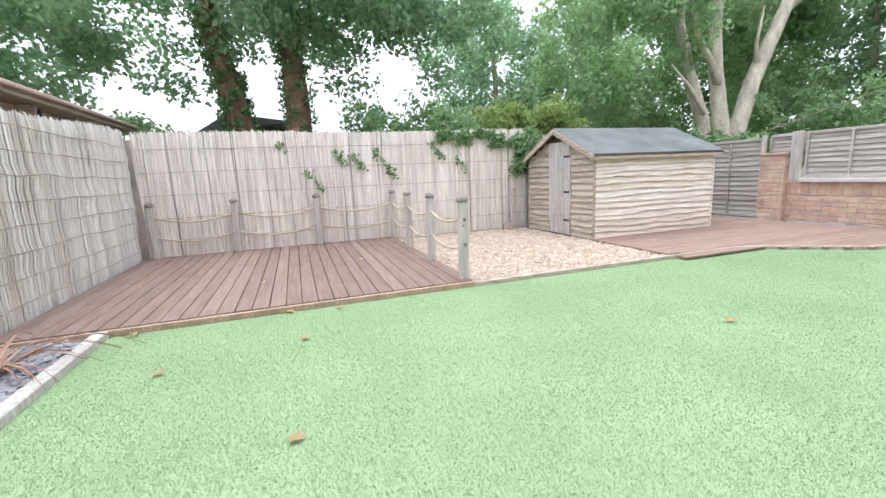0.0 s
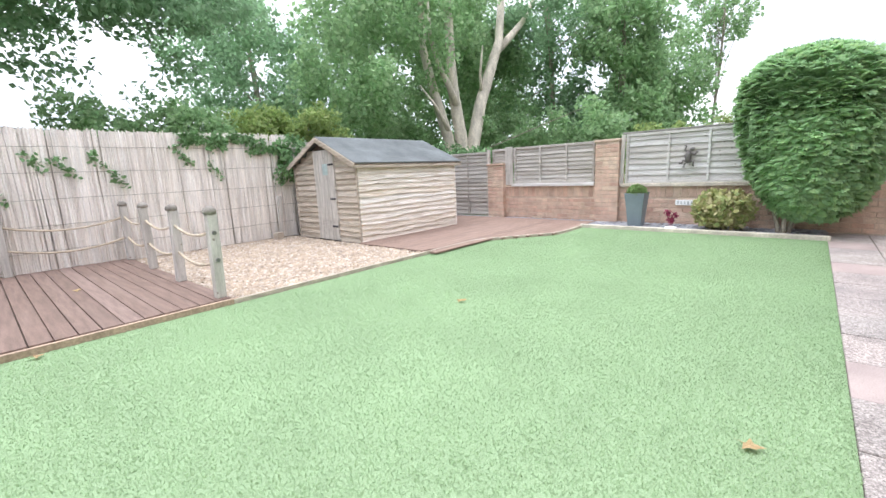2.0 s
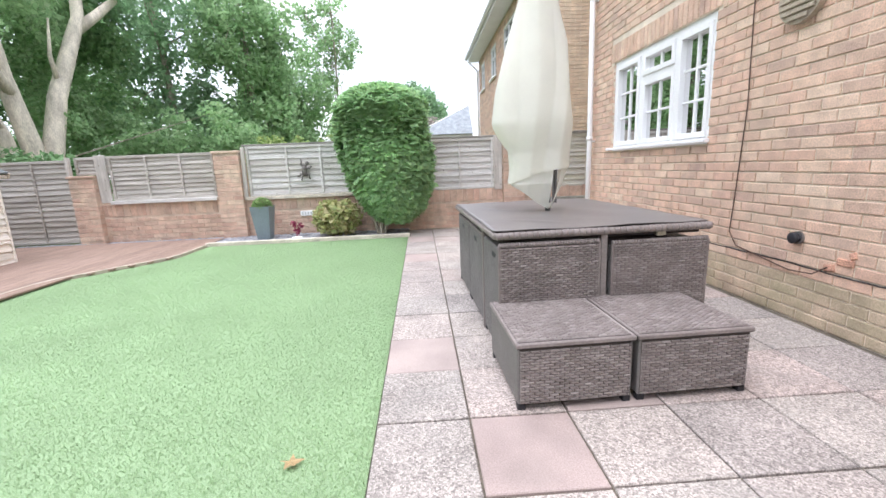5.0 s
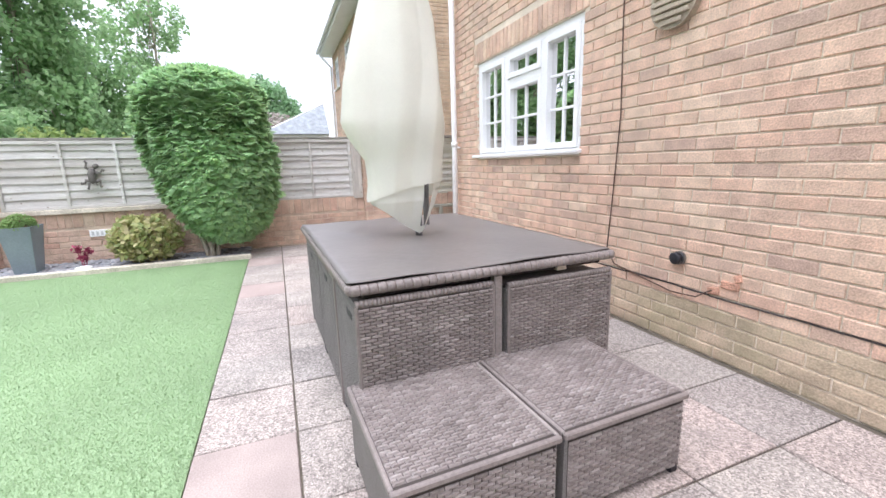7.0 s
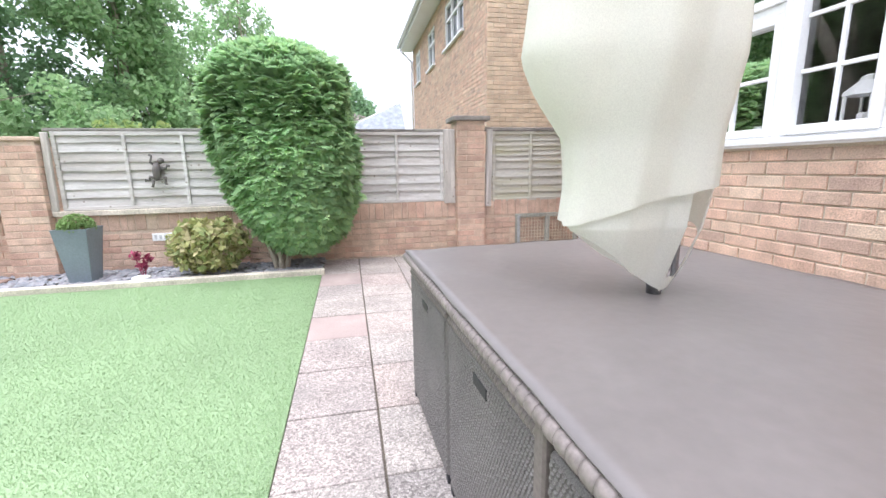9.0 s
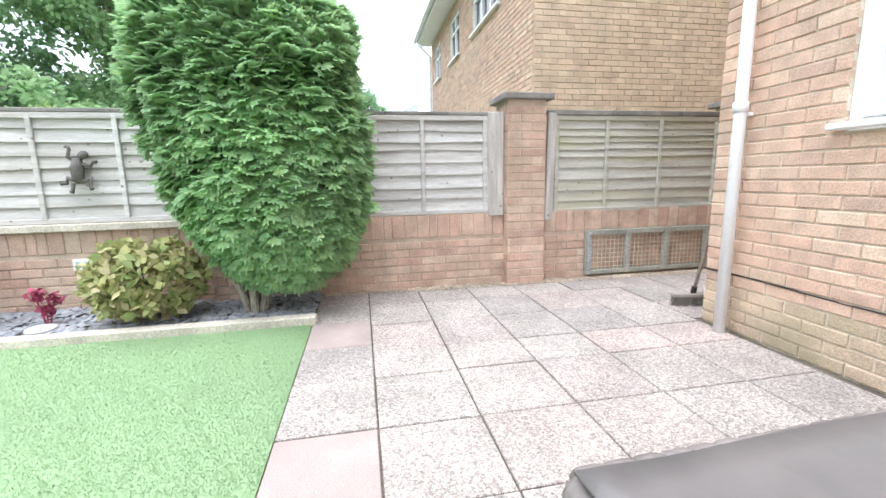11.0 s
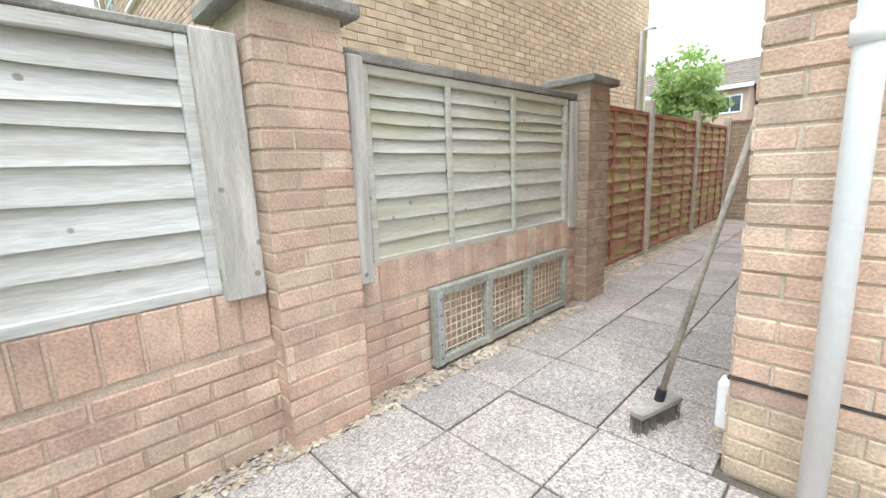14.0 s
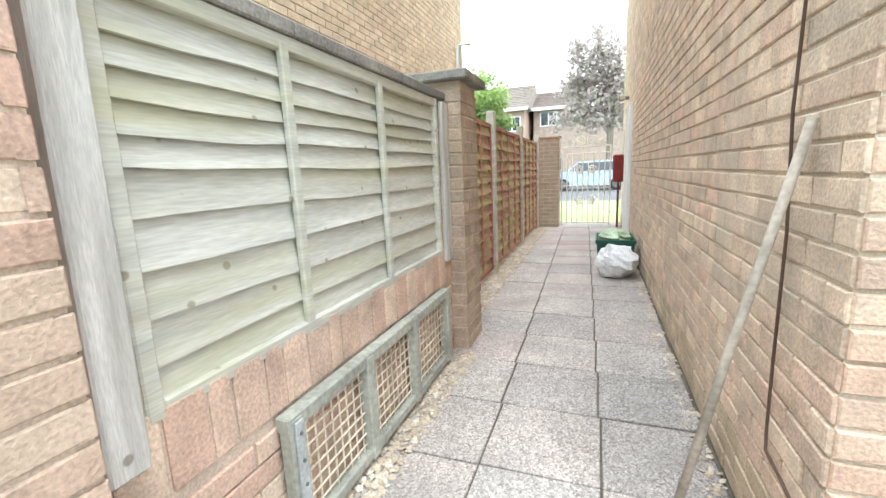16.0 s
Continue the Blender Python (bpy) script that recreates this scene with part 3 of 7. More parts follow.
DECK2 = [(4.24, 3.62), (5.2, 3.62), (5.45, 3.55), (6.4, 2.88), (6.6, 2.82), (7.95, 2.82), (7.95, 7.0), (6.8, 7.0), (4.24, 5.05)]
deck_2 = structure("deck_2", sheet(DECK2[:6] + [(7.95, 7.1), (4.24, 7.1)], 0.018, -0.028), EARTH, "low reddish timber deck beside the shed", "deck")
k, y = 0, 2.83
while y < 7.0:
    y1 = y + 0.118
    if y1 < 3.55:
        x0 = np.interp((y + y1) / 2, [2.83, 2.9, 3.55, 3.62], [6.5, 6.3, 5.4, 4.3])
    else:
        x0 = 4.24 if y < 5.0 else 6.5
    if y >= 3.55 and y < 3.62:
        x0 = 4.4
    part("deck_board", span(Acc(), (x0, y, 0.016), (7.95, y1, 0.04), 0.003), DECK_B, deck_2)
    y += 0.124


def ribbon(acc, pts, w, z0, z1):
    """An upright edging strip along a line in plan."""
    for (x0, y0), (x1, y1) in zip(pts, pts[1:]):
        d = math.hypot(x1 - x0, y1 - y0)
        chbox(acc, ((x0 + x1) / 2, (y0 + y1) / 2, (z0 + z1) / 2), (d + w * 0.6, w, z1 - z0), 0.004, Matrix.Rotation(math.atan2(y1 - y0, x1 - x0), 3, "Z"))
    return acc


structure("lawn_edging", ribbon(Acc(), [(1.74, 3.612), (4.22, 3.612), (5.2, 3.60), (5.43, 3.535), (6.36, 2.87), (6.56, 2.81), (7.3, 2.81)], 0.032, -0.02, 0.044), SHED_BROWN, "thin brown timber edging along the lawn", "edging")
structure("bed_edging", span(Acc(), (7.33, -0.40, -0.02), (7.42, 2.84, 0.06), 0.008), PALE_TIMBER, "pale timber sleeper edging a slate bed", "edging")
structure("side_bed_edging", span(Acc(), (-1.28, -2.0, -0.02), (-1.19, 3.6, 0.055), 0.008), POST_WOOD, "grey weathered sleeper edging a slate bed", "edging")


def stones(name, poly, n, size, flat, z, seed, material, label, category, taper=0.5):
    """Loose stones scattered over a polygon, each a small rough solid."""
    r = np.random.default_rng(seed)
    pa = np.array(poly)
    x, y = r.uniform(pa[:, 0].min(), pa[:, 0].max(), n), r.uniform(pa[:, 1].min(), pa[:, 1].max(), n)
    k = inside(x, y, poly)
    x, y = x[k], y[k]
    n = len(x)
    q = np.array([(1, 0, 0), (0.3, 0.95, 0), (-0.8, 0.6, 0), (-0.8, -0.6, 0), (0.3, -0.95, 0), (0.5, 0.25, 0.8), (-0.35, 0.35, 0.9), (-0.1, -0.55, 0.75)], float)
    f = np.array([(0, 1, 5), (1, 6, 5), (1, 2, 6), (2, 3, 6), (3, 7, 6), (3, 4, 7), (4, 0, 7), (0, 5, 7), (5, 6, 7)])
    v = q[None] * r.uniform(0.7, 1.3, (n, 8, 3)) * np.array([1, 0.75, flat])
    a = r.uniform(0, 2 * np.pi, n)
    tx, ty = r.uniform(-0.4, 0.4, n), r.uniform(-0.4, 0.4, n)
    s = size * r.uniform(0.5, 1.2, n)
    vx = v[:, :, 0] * np.cos(a)[:, None] - v[:, :, 1] * np.sin(a)[:, None]
    vy = v[:, :, 0] * np.sin(a)[:, None] + v[:, :, 1] * np.cos(a)[:, None]
    vz = v[:, :, 2] + vx * tx[:, None] + vy * ty[:, None]
    pos = np.stack([x, y, z + r.uniform(-0.3, 0.5, n) * size * flat], 1)
    vv = np.stack([vx, vy, vz], 2) * s[:, None, None] + pos[:, None]
    ff = (f[None] + (np.arange(n) * 8)[:, None, None]).reshape(-1, 3)
    ob = part(name, numpy_mesh(name, vv.reshape(-1, 3), ff), material)
    return tagged(ob, label, category, kind="stuff")


GRAVEL = [(1.76, 3.63), (4.22, 3.63), (4.22, 7.1), (1.76, 7.1)]
structure("gravel_bed", sheet(GRAVEL, 0.012, -0.028), mat("gravel_base", [(0.33, 0.26, 0.19)], 0.95, 20, 0.3, 120, 0.4, 0.8, 0.01), "bed under the golden gravel", "gravel bed")
stones("gravel", GRAVEL, 14000, 0.027, 0.6, 0.012, 11, PEBBLE, "golden pea gravel beside the deck", "gravel")
BED = [(7.42, -0.36), (8.15, -0.36), (8.15, 2.82), (7.42, 2.82)]
structure("slate_bed", sheet(BED, 0.015, -0.028), EARTH, "dark soil bed along the garden wall", "bed")
stones("slate_chips", BED, 2600, 0.04, 0.3, 0.02, 12, SLATE, "blue-grey slate chippings in the bed", "slate chips")
BED2 = [(7.95, 2.9), (8.15, 2.9), (8.15, 7.0), (7.95, 7.0)]
structure("slate_strip", sheet(BED2, 0.015, -0.028), EARTH, "narrow soil strip at the wall foot", "bed")
stones("slate_strip_chips", BED2, 700, 0.035, 0.35, 0.02, 13, SLATE, "grey stone chippings at the wall foot", "slate chips")
BED3 = [(-1.95, -2.0), (-1.28, -2.0), (-1.28, 3.6), (-1.95, 3.6)]
structure("side_bed", sheet(BED3, 0.01, -0.028), EARTH, "dark soil bed along the brushwood fence", "bed")
stones("side_slate_chips", BED3, 2600, 0.045, 0.3, 0.015, 14, SLATE, "blue-grey slate chippings beside the lawn", "slate chips")

# ---- garden wall, piers and fence panels ----
WX = 8.15
garden_wall = structure("wall_garden", span(Acc(), (WX, -4.56, -0.03), (WX + 0.2, 4.9, 0.69)), MORTAR_WALL, "low red-buff brick garden wall", "garden wall")
bricks(garden_wall, (WX, 4.9, 0), (0, -1, 0), (-1, 0, 0), 9.46, -0.01, 0.475, BRICK_WALL, near=(5.2, 9.4, 0, 0.6), seed=4)
top_bricks = {}
for w in (BH, 0.105):
    a = Acc()
    brick_face(a, Matrix.Identity(4), w, 0.205, 0.03)
    top_bricks[w] = a.mesh("brick")
    top_bricks[w].materials.append(BRICK_WALL)
y = 4.88
rb = random.Random(8)
while y > -4.5:
    w = BH if rb.random() < 0.25 else 0.105
    piece("brick", top_bricks[w], garden_wall, Matrix.Translation((WX - 0.009 + rb.uniform(-0.002, 0.002), y - w / 2, 0.475 + 0.107)) @ turn_to((0, -1, 0), (-1, 0, 0)))
    y -= w + BJ


def pier(name, x0, x1, y0, y1, top, cap, label, seed, material=BRICK_WALL):
    p = structure(name, span(Acc(), (x0 + 0.005, y0 + 0.005, -0.03), (x1, y1 - 0.005, top), 0), MORTAR_WALL, label, "brick pier")
    full = Acc()
    r = random.Random(seed)
    z, row = 0.0, 0
    while z + BH < top:
        for o, u, out, ln in (((x0, y1), (0, -1, 0), (-1, 0, 0), y1 - y0), ((x0, y0), (1, 0, 0), (0, -1, 0), x1 - x0), ((x1, y1), (-1, 0, 0), (0, 1, 0), x1 - x0)):
            cut = ln * (0.62 if row % 2 else 0.34) if ln > 0.24 else ln
            for a, b in ((0, cut - 0.005), (cut + 0.005, ln)):
                if b - a < 0.03:
                    continue
                c = Vector((*o, 0)) + Vector(u) * ((a + b) / 2) + Vector(out) * r.uniform(-0.003, 0.003)
                me = Acc()
                brick_face(me, Matrix.Translation((c.x, c.y, z + BH / 2 + 0.005)) @ turn_to(u, out), b - a, BH, 0.03)
                part("brick", me, material, p)
        z += BH + BJ
        row += 1
    if cap:
        part("coping_stone", span(Acc(), (x0 - 0.055, y0 - 0.055, top), (x1 + 0.05, y1 + 0.055, top + 0.055), 0.008), COPING, p, "weathered grey coping stone")
    else:
        part("coping_stone", span(Acc(), (x0 - 0.02, y0 - 0.02, top), (x1 + 0.02, y1 + 0.02, top + 0.04), 0.006), BRICK_WALL, p)
    return p


pier("brick_pier_1", 8.04, 8.38, -2.46, -2.09, 1.70, True, "tall buff brick pier with a coping stone", 1)
pier("brick_pier_2", 8.04, 8.38, -4.90, -4.56, 1.70, True, "tall brown brick pier at the path entrance", 2, BRICK_AGED)
pier("brick_pier_3", 8.04, 8.36, 2.45, 2.87, 1.47, False, "brick pier between two fence panels", 3)
pier("brick_pier_4", 8.04, 8.36, 4.88, 5.28, 1.15, False, "short brick pier at the wall's end", 4)
pier("brick_pier_5", 8.06, 8.34, 0.16, 0.50, 0.66, False, "low brick pier behind the conifer", 5)


def lap_panel(x, y0, y1, z0, z1, n, battens, label, material=GREY_WOOD, seed=0, frame_w=0.04, out=-1, wave=0.010, lean=0.016, edges=None, batten_wood=None):
    """A waney-lap fence panel on the plane x, from y0 to y1, facing out along x."""
    p = thing("garden_fence", (x, (y0 + y1) / 2, z0), label, "fence panel", "fence panels")
    h = (z1 - z0 - 0.05) / n
    edges = edges or [z0 + 0.03 + h * k for k in range(n + 1)]
    batten_wood = batten_wood or material
    for k in range(len(edges) - 1):
        a = slat(Acc(), (x, y0 + 0.01, edges[k]), (0, 1, 0), (out, 0, 0), y1 - y0 - 0.02, edges[k + 1] - edges[k] + 0.025, seed * 31 + k, wave, lean=lean)
        part("slat", a, material, p)
    f = out * 0.052
    for yy in battens:
        part("batten", span(Acc(), (x + out * 0.03, yy - 0.018, z0 + 0.03), (x + f, yy + 0.018, z1 - 0.02)), batten_wood, p)
    for yy in (y0 + frame_w / 2, y1 - frame_w / 2):
        part("frame_rail", span(Acc(), (x + out * 0.012, yy - frame_w / 2, z0), (x + f - out * 0.002, yy + frame_w / 2, z1)), batten_wood, p)
    part("frame_rail", span(Acc(), (x + out * 0.014, y0 + frame_w, z0), (x + f - out * 0.004, y1 - frame_w, z0 + 0.04)), batten_wood, p)
    part("frame_rail", span(Acc(), (x + out * 0.014, y0 + frame_w, z1 - 0.045), (x + f - out * 0.004, y1 - frame_w, z1)), batten_wood, p)
    return p


PX = 8.19
lap_panel(PX, -4.42, -2.60, 0.66, 1.583, 10, (-3.15, -3.74), "silver-grey waney-lap fence panel greened with algae", GREEN_WOOD, 1, edges=[0.685, 0.772, 0.88, 0.988, 1.094, 1.198, 1.268, 1.338, 1.395, 1.46, 1.54])
lap_panel(PX, -1.93, 0.10, 0.6895, 1.573, 9, (-1.325, -0.735), "silver-grey waney-lap fence panel above the wall", GREY_WOOD, 2, edges=[0.72, 0.837, 0.936, 1.044, 1.154, 1.267, 1.341, 1.434, 1.53])
lap_panel(PX, 0.52, 2.36, 0.722, 1.573, 8, (1.68, 1.10), "weathered waney-lap fence panel with an ornament", GREY_WOOD, 3)
lap_panel(PX, 2.92, 4.66, 0.75, 1.50, 9, (4.05, 3.48), "weathered grey waney-lap fence panel between piers", OLD_WOOD, 4)
lap_panel(PX + 0.1, 4.70, 5.28, 1.2, 1.50, 4, (), "short fence infill above the low pier", OLD_WOOD, 6)
lap_panel(PX, 5.33, 7.16, 0.05, 1.46, 15, (5.92, 6.55), "full-height weathered waney-lap fence panel", OLD_WOOD, 5)


def plank_post(x0, x1, y0, y1, z0, z1, label, lean=0.0, material=POST_WOOD):
    a = Acc()
    chbox(a, ((x0 + x1) / 2, (y0 + y1) / 2, (z0 + z1) / 2), (x1 - x0, y1 - y0, z1 - z0), 0.005, Matrix.Rotation(lean, 3, "X"))
    return tagged(part("timber_post", a, material), label, "post", "fence posts")


plank_post(8.10, 8.145, -2.58, -2.50, 0.60, 1.60, "grey split timber post fixed beside the pier", 0.02)
plank_post(8.12, 8.145, -2.08, -1.932, 0.66, 1.60, "broad grey timber board beside the pier")
plank_post(8.12, 8.145, -4.545, -4.44, 0.62, 1.57, "grey timber post beside the far pier")
plank_post(8.10, 8.145, 2.38, 2.44, 0.68, 1.56, "dark weathered post beside the pier", 0.03)
plank_post(8.11, 8.145, 4.68, 4.86, 0.72, 1.52, "broad grey timber post at the wall end")
plank_post(8.10, 8.18, 5.285, 5.33, -0.02, 1.50, "grey fence post on the deck edge")
structure("wall_top_rail", span(Acc(), (8.06, 2.9, 0.69), (8.25, 4.68, 0.75), 0.006), GREY_WOOD, "weathered timber rail capping the wall", "rail")
structure("wall_top_rail_2", span(Acc(), (8.09, 0.52, 0.662), (8.145, 2.44, 0.72), 0.006), PALE_TIMBER, "pale timber rail under a fence panel", "rail")
cop = Acc()
for y0, y1 in ((-4.54, -3.94), (-3.935, -3.2), (-3.195, -2.48)):
    span(cop, (8.13, y0, 1.585), (8.27, y1, 1.63), 0.005)
structure("coping_rail", cop, COPING, "dark capping rail above the fence panel", "capping")
cop = Acc()
for y0, y1 in ((-2.07, -1.0), (-0.995, 0.12), (0.5, 2.42)):
    span(cop, (8.14, y0, 1.575), (8.25, y1, 1.605), 0.005)
structure("coping_rail_2", cop, COPING, "dark capping rail along the panels", "capping")
# alley fence
for k, (y0, y1) in enumerate(((-6.65, -4.95), (-8.5, -6.75), (-10.35, -8.6))):
    lap_panel(8.40, y0, y1, 0.05, 1.66, 13, (y0 + 0.45, y0 + 0.9, y0 + 1.32), "red-stained waney-lap fence panel with green algae", ALLEY_SLAT, 10 + k, wave=0.022, lean=0.03, batten_wood=RED_WOOD)
for yy in (-6.70, -8.55, -10.4):
    tagged(part("timber_post", span(Acc(), (8.32, yy - 0.045, -0.02), (8.41, yy + 0.045, 1.80), 0.006), GREEN_WOOD), "green-grey square timber fence post", "post", "alley posts")
pier("brick_pier_6", 7.96, 8.40, -10.95, -10.62, 1.74, False, "brown brick pier beside the gate", 9, BRICK_AGED)

# ---- house ----
HY, HX = -3.10, 6.78
WIN = (4.20, 6.04, 1.205, 2.27)
hw = Acc()
span(hw, (-4.0, HY - 0.28, -0.03), (WIN[0], HY, 5.2), 0)
span(hw, (WIN[1], HY - 0.28, -0.03), (HX, HY, 5.2), 0)
span(hw, (WIN[0], HY - 0.28, -0.03), (WIN[1], HY, WIN[2]), 0)
span(hw, (WIN[0], HY - 0.28, WIN[3]), (WIN[1], HY, 5.2), 0)
house_rear = structure("wall_house_rear", hw, MORTAR, "buff-red brick rear wall of the house", "house wall")
U0 = HX
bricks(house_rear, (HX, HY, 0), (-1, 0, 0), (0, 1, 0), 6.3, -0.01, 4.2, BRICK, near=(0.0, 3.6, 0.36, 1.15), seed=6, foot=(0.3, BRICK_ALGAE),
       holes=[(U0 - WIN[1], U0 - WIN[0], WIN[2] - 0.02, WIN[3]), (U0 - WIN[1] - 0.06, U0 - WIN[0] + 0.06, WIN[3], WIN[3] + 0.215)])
sold = Acc()
x = WIN[1] + 0.05
while x > WIN[0] - 0.06:
    brick_face(sold, Matrix.Translation((x - 0.0325, HY + 0.009, WIN[3] + 0.11)) @ turn_to((-1, 0, 0), (0, 1, 0)), BH, 0.205, 0.03)
    x -= BH + BJ
part("soldier_course", sold, BRICK, house_rear, kind="stuff")
dpc = Acc()
for k in range(30):
    x = HX + 0.012 - 0.21 * k
    chbox(dpc, (x - 0.105, HY + 0.004, 0.366 + 0.004 * math.sin(k * 1.3)), (0.212, 0.018, 0.006), 0.002, Matrix.Rotation(0.012 * math.sin(k * 2.1), 3, "Y"))
part("damp_course", dpc, RATTAN_DARK, house_rear, "black damp-proof course between the bricks")
house_side = structure("wall_house_side", span(Acc(), (HX - 0.28, -11.4, -0.03), (HX, HY - 0.282, 5.2), 0), MORTAR, "tall buff brick side wall of the house", "house wall")
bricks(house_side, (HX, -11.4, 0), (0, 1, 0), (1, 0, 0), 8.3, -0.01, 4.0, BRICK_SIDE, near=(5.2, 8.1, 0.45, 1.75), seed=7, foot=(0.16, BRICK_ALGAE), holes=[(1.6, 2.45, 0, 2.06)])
structure("wall_house_front", span(Acc(), (-4.0, -11.4, -0.03), (6.49, -11.1, 5.2), 0), MORTAR, "plain front wall closing the house", "house wall")
structure("wall_house_end", span(Acc(), (-4.28, -11.4, -0.03), (-4.004, HY, 5.2), 0), MORTAR, "plain end wall closing the house", "house wall")
structure("roof_house", Acc().add([(-4.4, -2.7, 5.2), (7.1, -2.7, 5.2), (7.1, -7.2, 7.6), (-4.4, -7.2, 7.6), (-4.4, -11.8, 5.2), (7.1, -11.8, 5.2)], [(0, 1, 2, 3), (3, 2, 5, 4), (1, 5, 2), (0, 3, 4)]), FELT, "plain tiled roof of the house", "roof")


# ---- window, pipes and fittings of the house ----
window = tagged(new("window_1"), "white casement window with glazing bars in brickwork", "window", kind="structure")
WF = HY - 0.06
SY = HY - 0.02


def bar(name, x0, x1, z0, z1, y0=WF - 0.03, y1=SY, mt=WHITE, parent=window):
    return part(name, span(Acc(), (x0, y0, z0), (x1, y1, z1), 0.004), mt, parent)


wx0, wx1, wz0, wz1 = WIN
bar("frame_rail", wx0, wx1, wz0, wz0 + 0.06)
bar("frame_rail", wx0, wx1, wz1 - 0.06, wz1)
for a in (wx0, 4.73, 5.375, wx1 - 0.06):
    bar("frame_stile", a, a + 0.06, wz0 + 0.06, wz1 - 0.06)
bar("transom", 4.79, 5.375, 1.93, 1.985)


def casement(x0, x1, z0, z1, cols, rows, proud):
    s = tagged(new("casement"), "white glazed casement")
    under(s, window)
    w = 0.05
    y0, y1 = WF - 0.01, SY + (0.014 if proud else 0.004)
    part("sash", span(Acc(), (x0, y0, z0), (x0 + w, y1, z1)), WHITE, s)
    part("sash", span(Acc(), (x1 - w, y0, z0), (x1, y1, z1)), WHITE, s)
    part("sash", span(Acc(), (x0 + w, y0, z0), (x1 - w, y1, z0 + w)), WHITE, s)
    part("sash", span(Acc(), (x0 + w, y0, z1 - w), (x1 - w, y1, z1)), WHITE, s)
    gx0, gx1, gz0, gz1 = x0 + w, x1 - w, z0 + w, z1 - w
    for c in range(1, cols):
        x = gx0 + (gx1 - gx0) * c / cols
        part("glazing_bar", span(Acc(), (x - 0.011, WF - 0.004, gz0), (x + 0.011, WF + 0.016, gz1), 0.003), WHITE, s)
    for r in range(1, rows):
        z = gz0 + (gz1 - gz0) * r / rows
        part("glazing_bar", span(Acc(), (gx0, WF - 0.003, z - 0.011), (gx1, WF + 0.0145, z + 0.011), 0.003), WHITE, s)
    pane = part("pane", Acc().add([(gx0, WF, gz0), (gx1, WF, gz0), (gx1, WF, gz1), (gx0, WF, gz1)], [(0, 1, 2, 3)]), GLASS, s)
    pane.visible_shadow = False
    return s


casement(4.26, 4.73, 1.265, 2.21, 2, 3, True)
casement(4.79, 5.375, 1.265, 1.93, 2, 2, False)
casement(4.79, 5.375, 1.985, 2.21, 2, 1, True)
casement(5.435, 5.98, 1.265, 2.21, 2, 3, True)
part("window_sill", span(Acc(), (wx0 - 0.03, SY + 0.016, wz0 + 0.008), (wx1 + 0.05, HY + 0.06, wz0 + 0.042), 0.008), WHITE, window)
ROOM = mat("room_plaster", [(0.34, 0.32, 0.29)], 0.9)
rm = Acc()
for lo, hi in (((3.6, -5.6, 0.6), (6.48, -5.5, 2.6)), ((3.5, -5.6, 0.6), (3.6, HY - 0.29, 2.6)), ((6.4, -5.5, 0.6), (6.49, HY - 0.29, 2.6)), ((3.5, -5.6, 0.5), (6.49, HY - 0.29, 0.6))):
    span(rm, lo, hi, 0)
structure("room_walls", rm, ROOM, "dim room seen through the window", "room")
structure("room_ceiling", span(Acc(), (3.5, -5.6, 2.6), (6.49, HY - 0.29, 2.7), 0), ROOM, "dim ceiling of the room", "ceiling")
structure("inner_sill", span(Acc(), (wx0 + 0.002, HY - 0.40, wz0 - 0.02), (wx1 - 0.002, WF - 0.035, wz0 + 0.03), 0.004), WHITE, "white inner window sill", "sill")
ln = thing("lantern", (4.45, HY - 0.2, wz0 + 0.03), "white metal lantern on the window sill", "lantern")
part("lantern_base", chbox(Acc(), (4.45, HY - 0.2, wz0 + 0.045), (0.15, 0.15, 0.03)), WHITE, ln)
for a in (-0.06, 0.06):
    for b in (-0.06, 0.06):
        part("corner_bar", span(Acc(), (4.45 + a - 0.007, HY - 0.2 + b - 0.007, wz0 + 0.06), (4.45 + a + 0.007, HY - 0.2 + b + 0.007, wz0 + 0.24), 0.002), WHITE, ln)
part("lantern_roof", lathe(Acc(), (4.45, HY - 0.2, wz0 + 0.24), [(0.10, 0), (0.095, 0.02), (0.04, 0.07), (0.035, 0.09), (0.012, 0.10)], 8), WHITE, ln)
part("candle", lathe(Acc(), (4.45, HY - 0.2, wz0 + 0.06), [(0.03, 0), (0.03, 0.09), (0.025, 0.095)], 10), WHITE, ln)
for k, x in enumerate((5.02, 5.14)):
    tagged(part("white_mug", lathe(Acc(), (x, HY - 0.22, wz0 + 0.03), [(0.03, 0), (0.036, 0.01), (0.038, 0.11), (0.034, 0.11)], 14), WHITE, smooth=True), "white cup on the inner window sill", "cup", "cups on the sill")
cur = Acc()
vs, fs = [], []
for i in range(41):
    x = 5.72 + 0.3 * i / 40
    for z in (wz0 + 0.06, 2.35):
        vs.append((x, HY - 0.33 + 0.02 * math.sin(i * 1.1), z))
for i in range(40):
    fs.append((2 * i, 2 * i + 2, 2 * i + 3, 2 * i + 1))
tagged(part("curtain", cur.add(vs, fs), mat("curtain_cloth", [(0.55, 0.5, 0.42)], 0.95), smooth=True), "pale striped curtain hanging inside the window", "curtain")

dp = thing("downpipe", (6.53, HY + 0.06, 0), "white plastic downpipe on the brick corner", "downpipe")
part("pipe", tube(Acc(), [(6.54, HY + 0.10, 0.0), (6.55, HY + 0.085, 1.4), (6.57, HY + 0.085, 5.1)], 0.034, 16), WHITE, dp, smooth=True)
